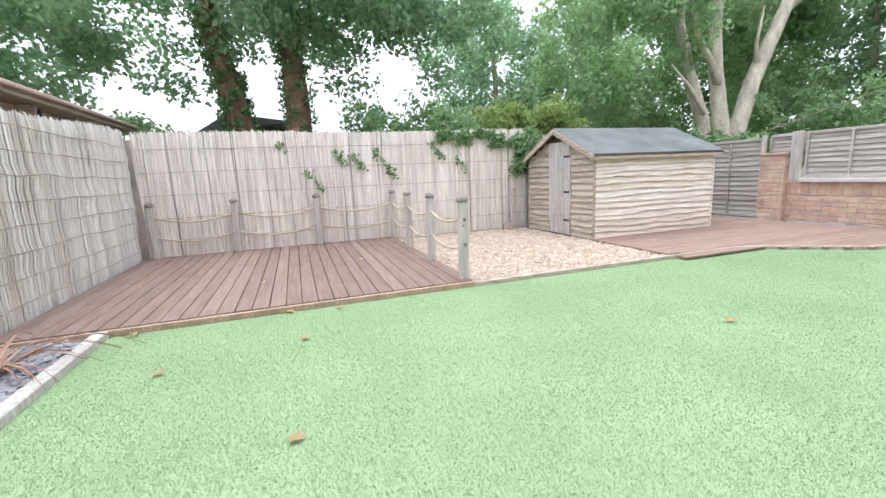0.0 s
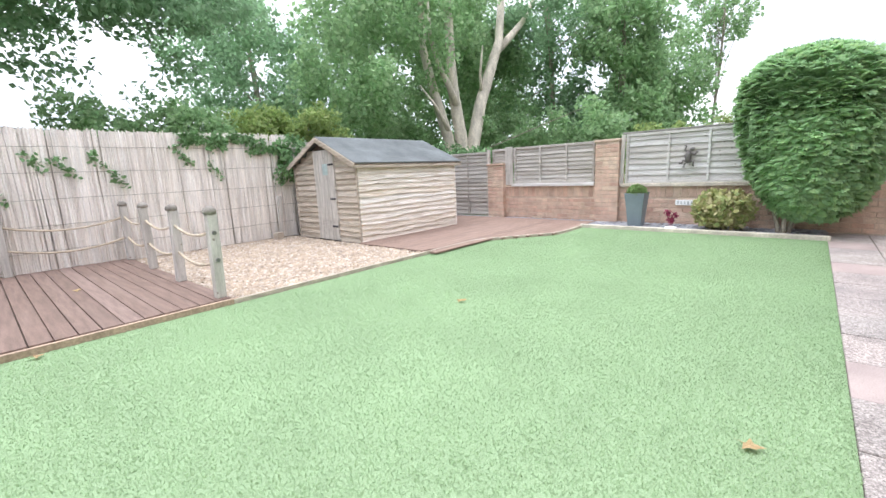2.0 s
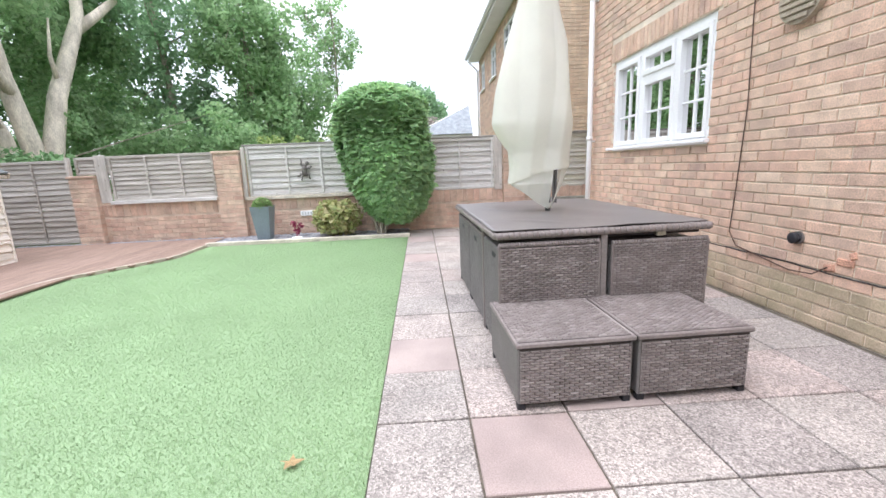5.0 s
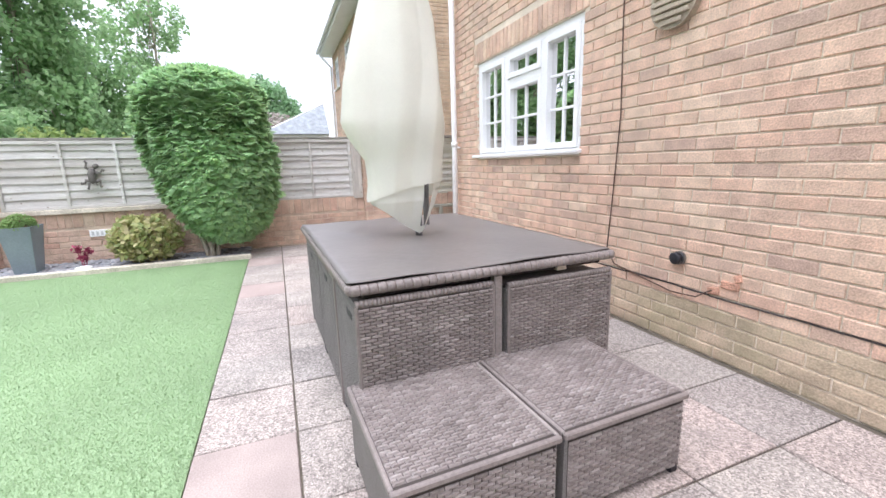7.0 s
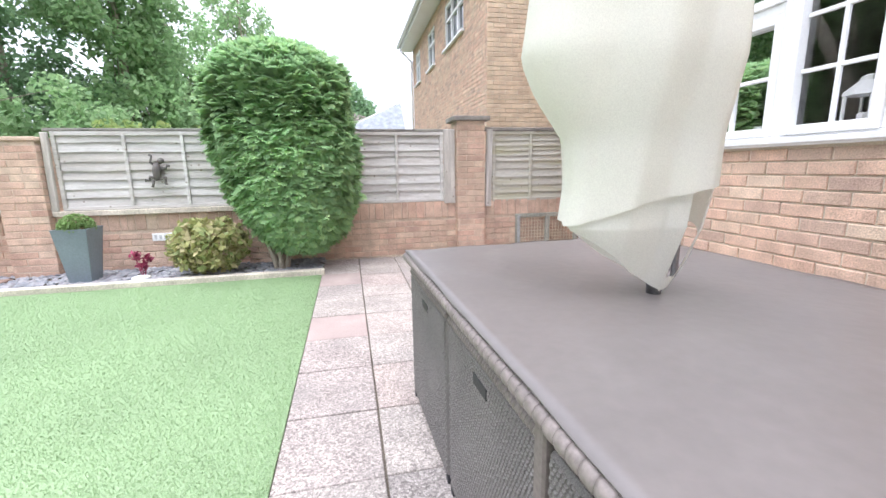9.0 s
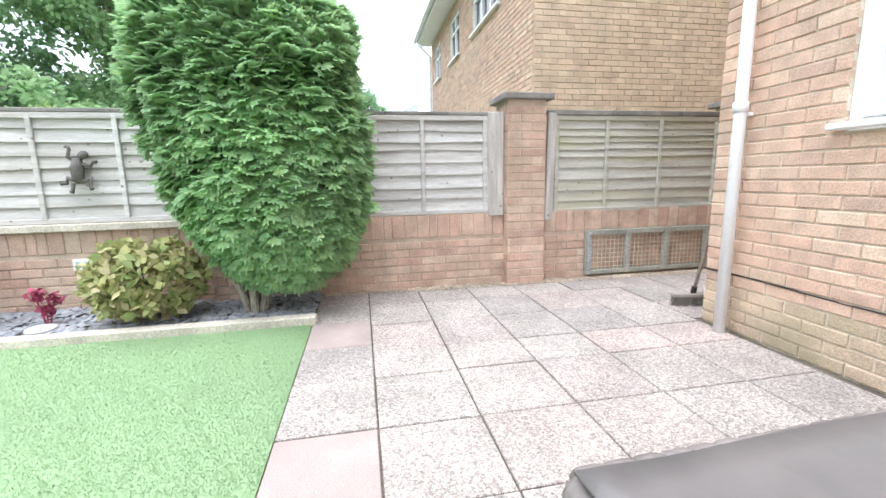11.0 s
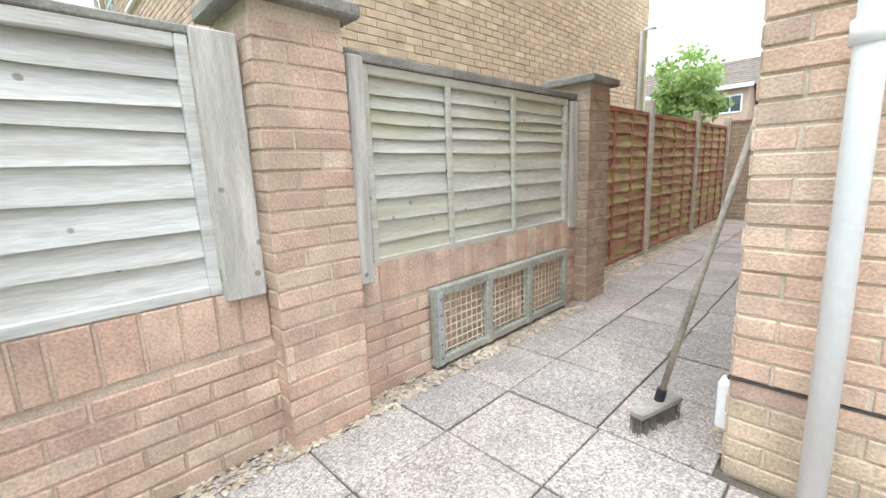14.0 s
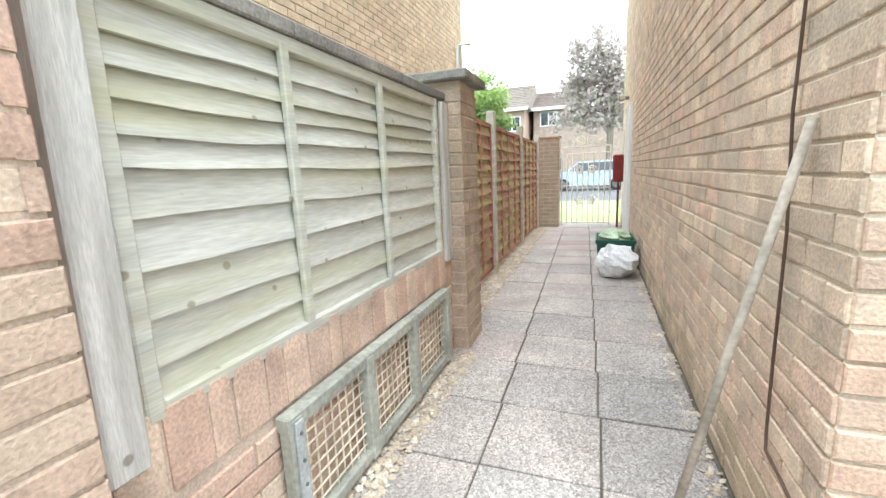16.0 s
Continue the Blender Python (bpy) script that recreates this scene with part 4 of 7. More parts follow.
for z in (1.40, 3.2):
    part("collar", tube(Acc(), [(6.552, HY + 0.085, z - 0.03), (6.552, HY + 0.085, z + 0.03)], 0.041, 16), WHITE, dp, smooth=True)
    part("bracket", span(Acc(), (6.525, HY + 0.012, z - 0.05), (6.58, HY + 0.055, z - 0.03)), WHITE, dp)
CABLE = mat("brown_cable", [(0.10, 0.06, 0.045)], 0.6)
tagged(part("wall_cable", tube(Acc(), [(3.81, HY + 0.02, 4.0), (3.79, HY + 0.02, 2.1), (3.765, HY + 0.02, 1.46), (3.80, HY + 0.02, 0.9), (3.83, HY + 0.02, 0.5), (3.75, HY + 0.02, 0.40),
       (3.5, HY + 0.02, 0.36), (3.25, HY + 0.025, 0.325), (3.08, HY + 0.03, 0.34), (3.0, HY + 0.02, 0.40), (2.95, HY - 0.02, 0.44)], 0.0045, 6), CABLE, smooth=True), "thin brown cable clipped to the brick wall", "cable")
tagged(part("side_cable", tube(Acc(), [(HX + 0.02, -3.43, 4.0), (HX + 0.02, -3.41, 1.54), (HX + 0.025, -3.405, 1.28), (HX + 0.02, -3.38, 0.97), (HX + 0.02, -3.38, 0.6), (HX + 0.02, -3.375, 0.40), (HX + 0.03, -3.34, 0.365), (HX + 0.02, -3.24, 0.335), (HX + 0.02, -3.17, 0.32)], 0.0042, 6), CABLE, smooth=True), "brown cable running down the side wall", "cable")
tagged(part("junction_box", span(Acc(), (HX + 0.002, -3.21, 0.14), (HX + 0.045, -3.13, 0.32), 0.006), WHITE), "small white junction box on the brick corner", "box")
for k, (x, z) in enumerate(((2.90, 0.452), (2.99, 0.40), (2.86, 0.50))):
    tagged(part("broken_brick", chbox(Acc(), (x, HY + 0.008, z), (0.10 - 0.03 * k, 0.022, 0.042), 0.008, Matrix.Rotation(0.2 * k, 3, "Y")), mat("raw_red_brick", [(0.56, 0.32, 0.23)], 0.95, 20, 0.3, 120, 0.3, 0.8, 0.01) if k == 0 else bpy.data.materials["raw_red_brick"]), "spalled raw red brick in the house wall", "brick", "broken bricks")
vent = thing("wall_vent", (3.22, HY, 0.55), "black round vent cap on the brick wall", "vent")
part("vent_pipe", tube(Acc(), [(3.22, HY, 0.55), (3.22, HY + 0.05, 0.55)], 0.03, 18), BLACK, vent, smooth=True)
part("vent_collar", tube(Acc(), [(3.22, HY + 0.005, 0.55), (3.22, HY + 0.025, 0.55)], 0.042, 18), METAL, vent)
part("vent_cap", tube(Acc(), [(3.22, HY + 0.045, 0.55), (3.22, HY + 0.06, 0.55), (3.22, HY + 0.066, 0.55)], [0.037, 0.037, 0.026], 18), BLACK, vent, smooth=True)
fan = thing("round_wall_vent", (3.38, HY, 2.06), "round beige louvred vent on the brick wall", "vent")
VENT = mat("beige_plastic", [(0.42, 0.36, 0.28)], 0.6)
part("vent_ring", tube(Acc(), [(3.38, HY, 2.06), (3.38, HY + 0.05, 2.06)], 0.16, 28), VENT, fan)
for k in range(-3, 4):
    w = math.sqrt(0.14 ** 2 - (k * 0.04) ** 2)
    part("louvre", span(Acc(), (3.38 - w, HY + 0.05, 2.06 + k * 0.04 - 0.013), (3.38 + w, HY + 0.065, 2.06 + k * 0.04 + 0.013), 0.003), VENT, fan)

# ---- table set with its parasol ----


def weave(acc, o, u, v, w, h, ds=0.0135, dl=0.046, seed=0, lift=0.0055):
    """Short raised strands in running bond over a panel."""
    r = random.Random(seed)
    o, u, v = Vector(o), Vector(u).normalized(), Vector(v).normalized()
    n = u.cross(v)
    rows = int(h / ds)
    for i in range(rows):
        b0, b1 = i * ds + 0.0005, (i + 1) * ds - 0.0005
        a = -(dl / 2 if i % 2 else 0)
        while a < w:
            s, e = max(a, 0) + 0.001, min(a + dl, w) - 0.001
            a += dl
            if e - s < 0.006:
                continue
            d = lift + r.uniform(-0.0008, 0.0012)
            q, t = (e - s) * 0.16, (b1 - b0) * 0.22
            p = [o + u * s + v * b0, o + u * e + v * b0, o + u * e + v * b1, o + u * s + v * b1,
                 o + u * (s + q) + v * (b0 + t) + n * d, o + u * (e - q) + v * (b0 + t) + n * d,
                 o + u * (e - q) + v * (b1 - t) + n * d, o + u * (s + q) + v * (b1 - t) + n * d]
            acc.add(p, [(4, 5, 6, 7), (0, 1, 5, 4), (1, 2, 6, 5), (2, 3, 7, 6), (3, 0, 4, 7)])
    return acc


def box_chair(x0, x1, y0, y1, top, face, label, seed):
    """A cube-set chair pushed under the table: face is the side its back looks to."""
    c = thing("rattan_chair", ((x0 + x1) / 2, (y0 + y1) / 2, 0), label, "chair", "chairs under the table")
    part("body", span(Acc(), (x0 + 0.006, y0 + 0.006, 0.03), (x1 - 0.006, y1 - 0.006, top - 0.03), 0.008), RATTAN_SIDE, c)
    a, b = Acc(), Acc()
    if face == "-x":
        # added dark sheet: paints the shade seen between the strands
        part("backing", span(Acc(), (x0 + 0.003, y0 + 0.012, 0.035), (x0 + 0.011, y1 - 0.012, top - 0.03), 0.001), RATTAN_DARK, c)
        weave(a, (x0 + 0.0025, y1 - 0.01, 0.035), (0, -1, 0), (0, 0, 1), y1 - y0 - 0.02, top - 0.06, seed=seed)
    if face:
        weave(b, (x1 - 0.012, y1 - 0.0055, 0.035), (-1, 0, 0), (0, 0, 1), x1 - x0 - 0.024, top - 0.065, 0.0125, 0.0125, seed, 0.003)
        part("woven_side", b, RATTAN_SIDE, c, kind="stuff")
        mx = x0 + 0.13 if face == "-x" else (x0 + x1) / 2
        # no opening is cut: a black block paints the dark of the hand hole
        part("hand_slot", span(Acc(), (mx - 0.05, y1 - 0.012, top - 0.10), (mx + 0.05, y1 - 0.001, top - 0.068), 0.002), BLACK, c)
    if a.v:
        part("woven_back", a, RATTAN, c, kind="stuff")
    # rolled top edge of the back, bound with strands
    if face == "-x":
        lo, hi, ax = (x0 + 0.016, y0 + 0.006, top - 0.016), (x0 + 0.016, y1 - 0.006, top - 0.016), 1
    else:
        lo, hi, ax = (x0 + 0.006, y1 - 0.016, top - 0.016), (x1 - 0.006, y1 - 0.016, top - 0.016), 0
    roll, n = Acc(), int((hi[ax] - lo[ax]) / 0.016)
    for k in range(n):
        p, q = Vector(lo).lerp(Vector(hi), k / n), Vector(lo).lerp(Vector(hi), (k + 0.93) / n)
        tube(roll, [p, p.lerp(q, 0.5), q], [0.0150, 0.0163, 0.0150], 9)
    part("rolled_edge", roll, RATTAN_RIM, c, smooth=True, kind="stuff")
    part("seat_panel", span(Acc(), (x0 + 0.034, y0 + 0.012, top - 0.06), (x1 - 0.012, y1 - 0.034, top - 0.035), 0.005), RATTAN_DARK, c)
    for x in (x0 + 0.02, x1 - 0.02):
        for y in (y0 + 0.02, y1 - 0.02):
            part("foot", span(Acc(), (x - 0.015, y - 0.015, 0), (x + 0.015, y + 0.015, 0.03), 0.003), BLACK, c)
    for yy in ((y0 + 0.007, y1 - 0.007) if face == "-x" else ()):
        part("corner_post", tube(Acc(), [(x0 + 0.007, yy, 0.03), (x0 + 0.007, yy, top - 0.02)], 0.0085, 8), RATTAN, c)
    return c


box_chair(2.943, 3.41, -1.575, -0.982, 0.674, "-x", "dark brown woven rattan chair pushed under the table", 1)
box_chair(2.943, 3.41, -2.225, -1.64, 0.655, "-x", "dark brown woven rattan chair pushed under the table", 2)
box_chair(3.44, 4.07, -1.42, -0.985, 0.655, "+y", "dark rattan chair with a hand slot in its back", 3)
box_chair(4.09, 4.74, -1.42, -0.985, 0.655, "+y", "dark rattan chair with a hand slot in its back", 4)
box_chair(3.44, 4.07, -2.225, -1.80, 0.655, "", "dark rattan chair on the wall side of the table", 5)
box_chair(4.09, 4.74, -2.225, -1.80, 0.655, "", "dark rattan chair on the wall side of the table", 6)


def stool(y0, y1, seed):
    x0, x1, top = 2.35, 2.94, 0.325
    s = thing("rattan_footstool", ((x0 + x1) / 2, (y0 + y1) / 2, 0), "low dark brown woven rattan footstool", "footstool", "footstools")
    part("body", span(Acc(), (x0 + 0.006, y0 + 0.006, 0.03), (x1, y1 - 0.006, top - 0.02), 0.006), RATTAN_SIDE, s)
    a = weave(Acc(), (x0 + 0.003, y1 - 0.015, 0.035), (0, -1, 0), (0, 0, 1), y1 - y0 - 0.03, top - 0.06, seed=seed)
    # same dark sheet here, shade of the weave's gaps put in as colour
    part("backing", span(Acc(), (x0 + 0.004, y0 + 0.015, 0.035), (x0 + 0.012, y1 - 0.015, top - 0.025), 0.001), RATTAN_DARK, s)
    part("woven_front", a, RATTAN, s, kind="stuff")
    part("lid", span(Acc(), (x0 - 0.006, y0 - 0.002, top - 0.022), (x1, y1 + 0.002, top), 0.006), RATTAN_DARK, s)
    t = Acc()
    weave(t, (x1 - 0.002, y0 + 0.012, top + 0.0005), (0, 1, 0), (-1, 0, 0), y1 - y0 - 0.024, x1 - x0 - 0.012, 0.0135, 0.042, seed + 5)
    part("woven_top", t, RATTAN, s, kind="stuff")
    e = Acc()
    span(e, (x0 - 0.007, y0 - 0.003, top - 0.02), (x0 + 0.012, y1 + 0.003, top + 0.003), 0.006)
    span(e, (x0 + 0.012, y0 - 0.003, top - 0.02), (x1, y0 + 0.012, top + 0.003), 0.006)
    span(e, (x0 + 0.012, y1 - 0.012, top - 0.02), (x1, y1 + 0.003, top + 0.003), 0.006)
    part("edge_binding", e, RATTAN, s)
    for x in (x0 + 0.025, x1 - 0.03):
        for y in (y0 + 0.025, y1 - 0.025):
            part("foot", span(Acc(), (x - 0.018, y - 0.018, 0), (x + 0.018, y + 0.018, 0.03), 0.003), BLACK, s)


stool(-1.558, -1.012, 21)
stool(-2.125, -1.575, 22)
table = thing("rattan_table", (3.84, -1.62, 0), "large square brown rattan garden table", "table")
part("tabletop", span(Acc(), (2.962, -2.235, 0.694), (4.745, -0.976, 0.7325), 0.012), RATTAN_DARK, table)


def bound_edge(a, b, seed):
    """A rounded rim wound with flat strands."""
    acc, r, a, b = Acc(), random.Random(seed), Vector(a), Vector(b)
    n = int((b - a).length / 0.034)
    for k in range(n):
        p, q = a.lerp(b, k / n), a.lerp(b, (k + 0.97) / n)
        d = r.uniform(-0.0006, 0.0006)
        tube(acc, [p, p.lerp(q, 0.2), p.lerp(q, 0.8), q], [0.0195, 0.0212 + d, 0.0215 + d, 0.0200], 10)
    return acc


for k, (a, b) in enumerate((((2.962, -0.976, 0.7115), (2.962, -2.235, 0.7115)), ((2.962, -0.976, 0.7115), (4.745, -0.976, 0.7115)), ((4.745, -0.976, 0.7115), (4.745, -2.235, 0.7115)), ((2.962, -2.235, 0.7115), (4.745, -2.235, 0.7115)))):
    part("woven_rim", bound_edge(a, b, 31 + k), RATTAN_RIM, table, smooth=True, kind="stuff")
part("under_frame", span(Acc(), (3.0, -2.2, 0.668), (4.7, -1.02, 0.694), 0.004), RATTAN_DARK, table)
for x, y in ((2.985, -1.605), (4.72, -1.605), (3.425, -1.0), (3.425, -2.2)):
    part("leg", span(Acc(), (x - 0.02, y - 0.02, 0), (x + 0.02, y + 0.02, 0.69), 0.005), RATTAN, table)
part("spacer_block", span(Acc(), (2.985, -1.985, 0.662), (3.02, -1.93, 0.69), 0.004), PALE_TIMBER, table, "small pale wooden spacer under the top")
# vinyl cover with a wavy loose hem and soft creases
nx, ny = 48, 36
vs, fs = [], []
for i in range(nx + 1):
    for j in range(ny + 1):
        x, y = 2.95 + 1.788 * i / nx, -2.227 + 1.262 * j / ny
        ed = min(i, nx - i, j, ny - j)
        z = 0.737 + 0.004 * noise.noise((x * 3, y * 3, 1.0)) + (0.004 * noise.noise((x * 6, y * 6, 3.0)) if ed < 2 else 0)
        for (cx, cy, a, l) in ((4.1, -1.22, 0.5, 0.16), (4.35, -1.3, -0.4, 0.2), (3.3, -1.3, 0.9, 0.15)):
            px, py = (x - cx) * math.cos(a) + (y - cy) * math.sin(a), -(x - cx) * math.sin(a) + (y - cy) * math.cos(a)
            z += 0.007 * math.exp(-(px / l) ** 2 - (py / 0.022) ** 2)
        if ed == 0:
            z += 0.007 * noise.noise((x * 4, y * 4, 7.0)) + 0.001
            if i == 0:
                x += 0.018 + 0.022 * noise.noise((3.0, y * 3.3, 2.0)) + 0.01 * noise.noise((3.0, y * 9, 5.0))
        vs.append((x, y, z))
for i in range(nx):
    for j in range(ny):
        k = i * (ny + 1) + j
        fs.append((k, k + ny + 1, k + ny + 2, k + 1))
cov = tagged(part("table_cover", Acc().add(vs, fs), COVER, smooth=True), "grey-brown vinyl cover lying on the table", "table cover")
sol = cov.modifiers.new("thickness", "SOLIDIFY")
sol.thickness, sol.offset = 0.003, 1.0

UX, UY = 3.80, -1.57
par = thing("parasol", (UX, UY, 0.74), "closed cream parasol standing through the table", "parasol")
part("pole", tube(Acc(), [(UX, UY - 0.015, 0.0), (UX, UY - 0.015, 2.85)], 0.021, 14), METAL, par, smooth=True)
CZ = [0.74, 0.84, 0.95, 1.06, 1.19, 1.30, 1.39, 1.62, 1.95, 2.19, 2.5, 2.72, 2.82]
CL = [0.10, 0.20, 0.29, 0.275, 0.285, 0.36, 0.405, 0.375, 0.285, 0.21, 0.14, 0.075, 0.03]
CR = [0.05, 0.09, 0.13, 0.175, 0.18, 0.187, 0.19, 0.16, 0.14, 0.085, 0.07, 0.05, 0.03]


def zigzag(v):
    return abs((v % 1.0) * 2 - 1) * 2 - 1


def canopy(hem, top, shrink, seed, crease, slit=None):
    """Gathered cloth round the pole: a peaked fold on the lawn side, hanging straight on the house side."""
    na, nz = 144, 60
    vs, fs = [], []
    for i in range(na + 1):
        th = 2 * math.pi * i / na
        sn, cs_ = math.sin(th), math.cos(th)
        zb = hem(sn, cs_)
        for k in range(nz + 1):
            z = zb + (top - zb) * (k / nz) ** 1.05
            wl, wr = np.interp(z, CZ, CL) * shrink, np.interp(z, CZ, CR) * shrink
            full = 0.5 * (wl + wr)
            y = (wl if sn > 0 else wr) * sn + 0.006 * noise.noise((sn * 2, z * 4, seed + 9.0))
            fold = zigzag(y * 4.6 + 0.3 * z + 0.25 * noise.noise((y * 3, z * 1.5, seed))) * crease * min(1.0, full / 0.2)
            fold += 0.02 * noise.noise((y * 5, z * 2.2, seed + 3.0))
            x = 0.60 * full * (abs(cs_) ** 0.8) * (1 if cs_ > 0 else -1) + fold * (1 if cs_ > 0 else -1) * min(1.0, abs(cs_) * 2)
            vs.append((UX + 0.015 + x, UY + y, z))
    for i in range(na):
        th = 2 * math.pi * (i + 0.5) / na
        for k in range(nz):
            a = i * (nz + 1) + k
            if slit and math.cos(th) < 0 and slit[0] < math.sin(th) < slit[1] and vs[a][2] > slit[2]:
                continue
            fs.append((a, a + nz + 1, a + nz + 2, a + 1))
    return Acc().add(vs, fs)


def hem_outer(sn, cs_):
    return float(np.interp(sn, [-1, -0.2, 0.45, 1], [1.065, 1.05, 1.02, 0.955])) + (0.012 if cs_ > 0 else 0)


def hem_inner(sn, cs_):
    return float(np.interp(sn, [-1, -0.75, -0.45, -0.1, 0.25, 0.6, 1], [0.95, 0.90, 0.765, 0.755, 0.775, 0.82, 0.94])) + (0.03 if cs_ > 0 else 0)


for name, acc in (("canopy", canopy(hem_outer, 2.82, 1.0, 1, 0.012)), ("valance", canopy(hem_inner, 1.12, 0.94, 5, 0.012, (-0.5, -0.12, 0.80)))):
    part(name, acc, CANVAS, par, smooth=True)
for a in (0.4, 1.97, 3.4, 4.4, 5.1):
    x, y = math.cos(a), math.sin(a)
    part("rib", tube(Acc(), [(UX + 0.045 * x, UY - 0.03 + 0.045 * y, 0.80), (UX + 0.045 * x, UY - 0.02 + 0.06 * y, 1.4), (UX + 0.015 * x, UY + 0.02 * y, 2.7)], 0.008, 6), METAL, par)
part("finial", lathe(Acc(), (UX, UY, 2.82), [(0.035, 0), (0.04, 0.02), (0.02, 0.07), (0.005, 0.09)], 12), METAL, par, smooth=True)

# the set stands slightly askew to the house
askew = Matrix.Translation((2.902, -1.02, 0)) @ Matrix.Rotation(radians(1.9), 4, "Z") @ Matrix.Translation((-2.962, 0.976, 0))
askew_stool = Matrix.Translation((2.335, -1.002, 0)) @ Matrix.Rotation(radians(1.8), 4, "Z") @ Matrix.Translation((-2.35, 1.012, 0))
for ob in list(scene.objects):
    if ob.parent is None and ob.name.split(".")[0] in ("rattan_chair", "rattan_footstool", "rattan_table", "table_cover"):
        m = askew_stool if ob.name.startswith("rattan_footstool") else askew
        ob.matrix_world = m @ (Matrix.Translation(ob.location) if ob.data is None else Matrix.Identity(4))

# ---- rope-and-post fence of the deck ----
posts = [(1.68, 3.735), (1.69, 4.78), (1.70, 5.87), (1.72, 6.96), (0.5, 7.0), (-0.69, 7.0), (-1.76, 6.96)]
STONE = mat("weathered_cap_stone", [(0.27, 0.25, 0.22)], 0.9, 20, 0.3, 90, 0.2, 0.5, 0.006)
post_tops = []
for k, (x, y) in enumerate(posts):
    lean = Matrix.Rotation((0.02, 0.03, -0.02, 0.02, 0.0, 0.01, -0.02)[k], 3, "Y")
    t = thing("rope_post", (x, y, 0.057), "grey square timber post with a capped top", "post", "posts of the rope fence")
    a = Acc()
    chbox(a, (x, y, 0.43), (0.085, 0.085, 0.75), 0.008, lean)
    part("shaft", a, POST_WOOD, t)
    part("cap", lathe(Acc(), (x, y, 0.80), [(0.035, 0), (0.055, 0.008), (0.058, 0.03), (0.045, 0.055), (0.02, 0.068)], 12), STONE, t, "rounded stone-like post cap", smooth=True)
    if k == 0:
        for z in (0.40, 0.64):
            part("bolt", tube(Acc(), [(x, y - 0.03, z), (x, y - 0.056, z)], 0.018, 10), METAL, t)
for k in range(6):
    (xa, ya), (xb, yb) = posts[k], posts[k + 1]
    for z0 in (0.66, 0.38):
        pts = []
        for i in range(17):
            f = i / 16
            pts.append((xa + (xb - xa) * f, ya + (yb - ya) * f, z0 - 0.5 * (0.10 if k < 3 else 0.13) * (1 - (2 * f - 1) ** 2) * 1.6))
        tagged(part("rope", tube(Acc(), pts, 0.013, 8), ROPE, smooth=True), "sagging natural rope strung between deck posts", "rope", "ropes between posts")

# ---- reed and brushwood fences ----


def reeds(name, o, u, out, length, top, n, width, seed, nodes, bulge, jitter, material, label):
    r = np.random.default_rng(seed)
    o, u, out = np.array(o, float), np.array(u, float), np.array(out, float)
    a = np.sort(r.uniform(0, length, n))
    w = width * r.uniform(0.5, 1.3, n)
    d = r.uniform(-jitter, jitter, n)
    h = top(a) + r.normal(0, 0.014, n)
    lean = r.normal(0, 0.012, n)
    zs = np.linspace(0, 1, nodes)
    ring = np.array([(-1, 0), (-0.5, 0.8), (0.5, 0.8), (1, 0)])
    v = np.zeros((n, nodes, 4, 3))
    for i, f in enumerate(zs):
        b = bulge * (0.5 + 0.5 * np.sin(a * 2.1 + i)) * abs(math.sin(math.pi * f * (nodes - 1) / 2))
        sway = 0.006 * np.sin(a * 11 + f * 7)
        for k, (s, q) in enumerate(ring):
            along = a + lean * f + sway * f + s * w / 2
            dep = d + b + q * w / 2
            v[:, i, k] = o + along[:, None] * u + dep[:, None] * out
            v[:, i, k, 2] = o[2] + h * f
    idx = np.arange(n * nodes * 4).reshape(n, nodes, 4)
    f = np.stack([idx[:, :-1, :-1], idx[:, :-1, 1:], idx[:, 1:, 1:], idx[:, 1:, :-1]], -1).reshape(-1, 4)
    return tagged(part(name, numpy_mesh(name, v.reshape(-1, 3), f), material), label, "reed fence", kind="stuff")


structure("fence_back", span(Acc(), (-2.0, 7.13, -0.03), (8.3, 7.17, 1.74), 0), mat("fence_backing", [(0.6, 0.54, 0.48)], 0.95, 3, 0.3), "board fence behind the reed screen", "fence")
structure("fence_side", span(Acc(), (-2.04, -3.0, -0.03), (-2.0, 7.16, 1.68), 0), mat("fence_backing_side", [(0.46, 0.43, 0.38)], 0.95, 3, 0.3), "board fence behind the brushwood screen", "fence")
reeds("reed_screen", (-1.88, 7.095, 0.03), (1, 0, 0), (0, -1, 0), 6.25, lambda a: 1.79 + 0.015 * np.sin(a * 1.3), 1400, 0.019, 41, 4, 0.0, 0.012, REED, "tall sun-bleached split reed screen along the fence")
reeds("reed_screen_behind", (4.37, 7.1, 0.03), (1, 0, 0), (0, -1, 0), 3.8, lambda a: 1.62 + 0 * a, 260, 0.02, 42, 3, 0.0, 0.012, REED, "split reed screen behind the shed")
reeds("brushwood_screen", (-1.975, -2.9, 0.02), (0, 1, 0), (1, 0, 0), 9.98, lambda a: 1.72 + 0.10 * np.clip((a - 7) / 3, 0, 1) + 0.02 * np.sin(a * 2.2), 2400, 0.011, 43, 17, 0.018, 0.010, BRUSH, "grey weathered brushwood screen stitched with wire")
for z in (0.30, 0.62, 0.95, 1.28, 1.60):
    tagged(part("reed_wire", tube(Acc(), [(-1.88 + 0.25 * i, 7.07, z + 0.01 * noise.noise((i * 0.7, z * 5, 0))) for i in range(26)], 0.003, 4), WIRE), "thin wire stitched through the reed screen", "wire", "screen wires")
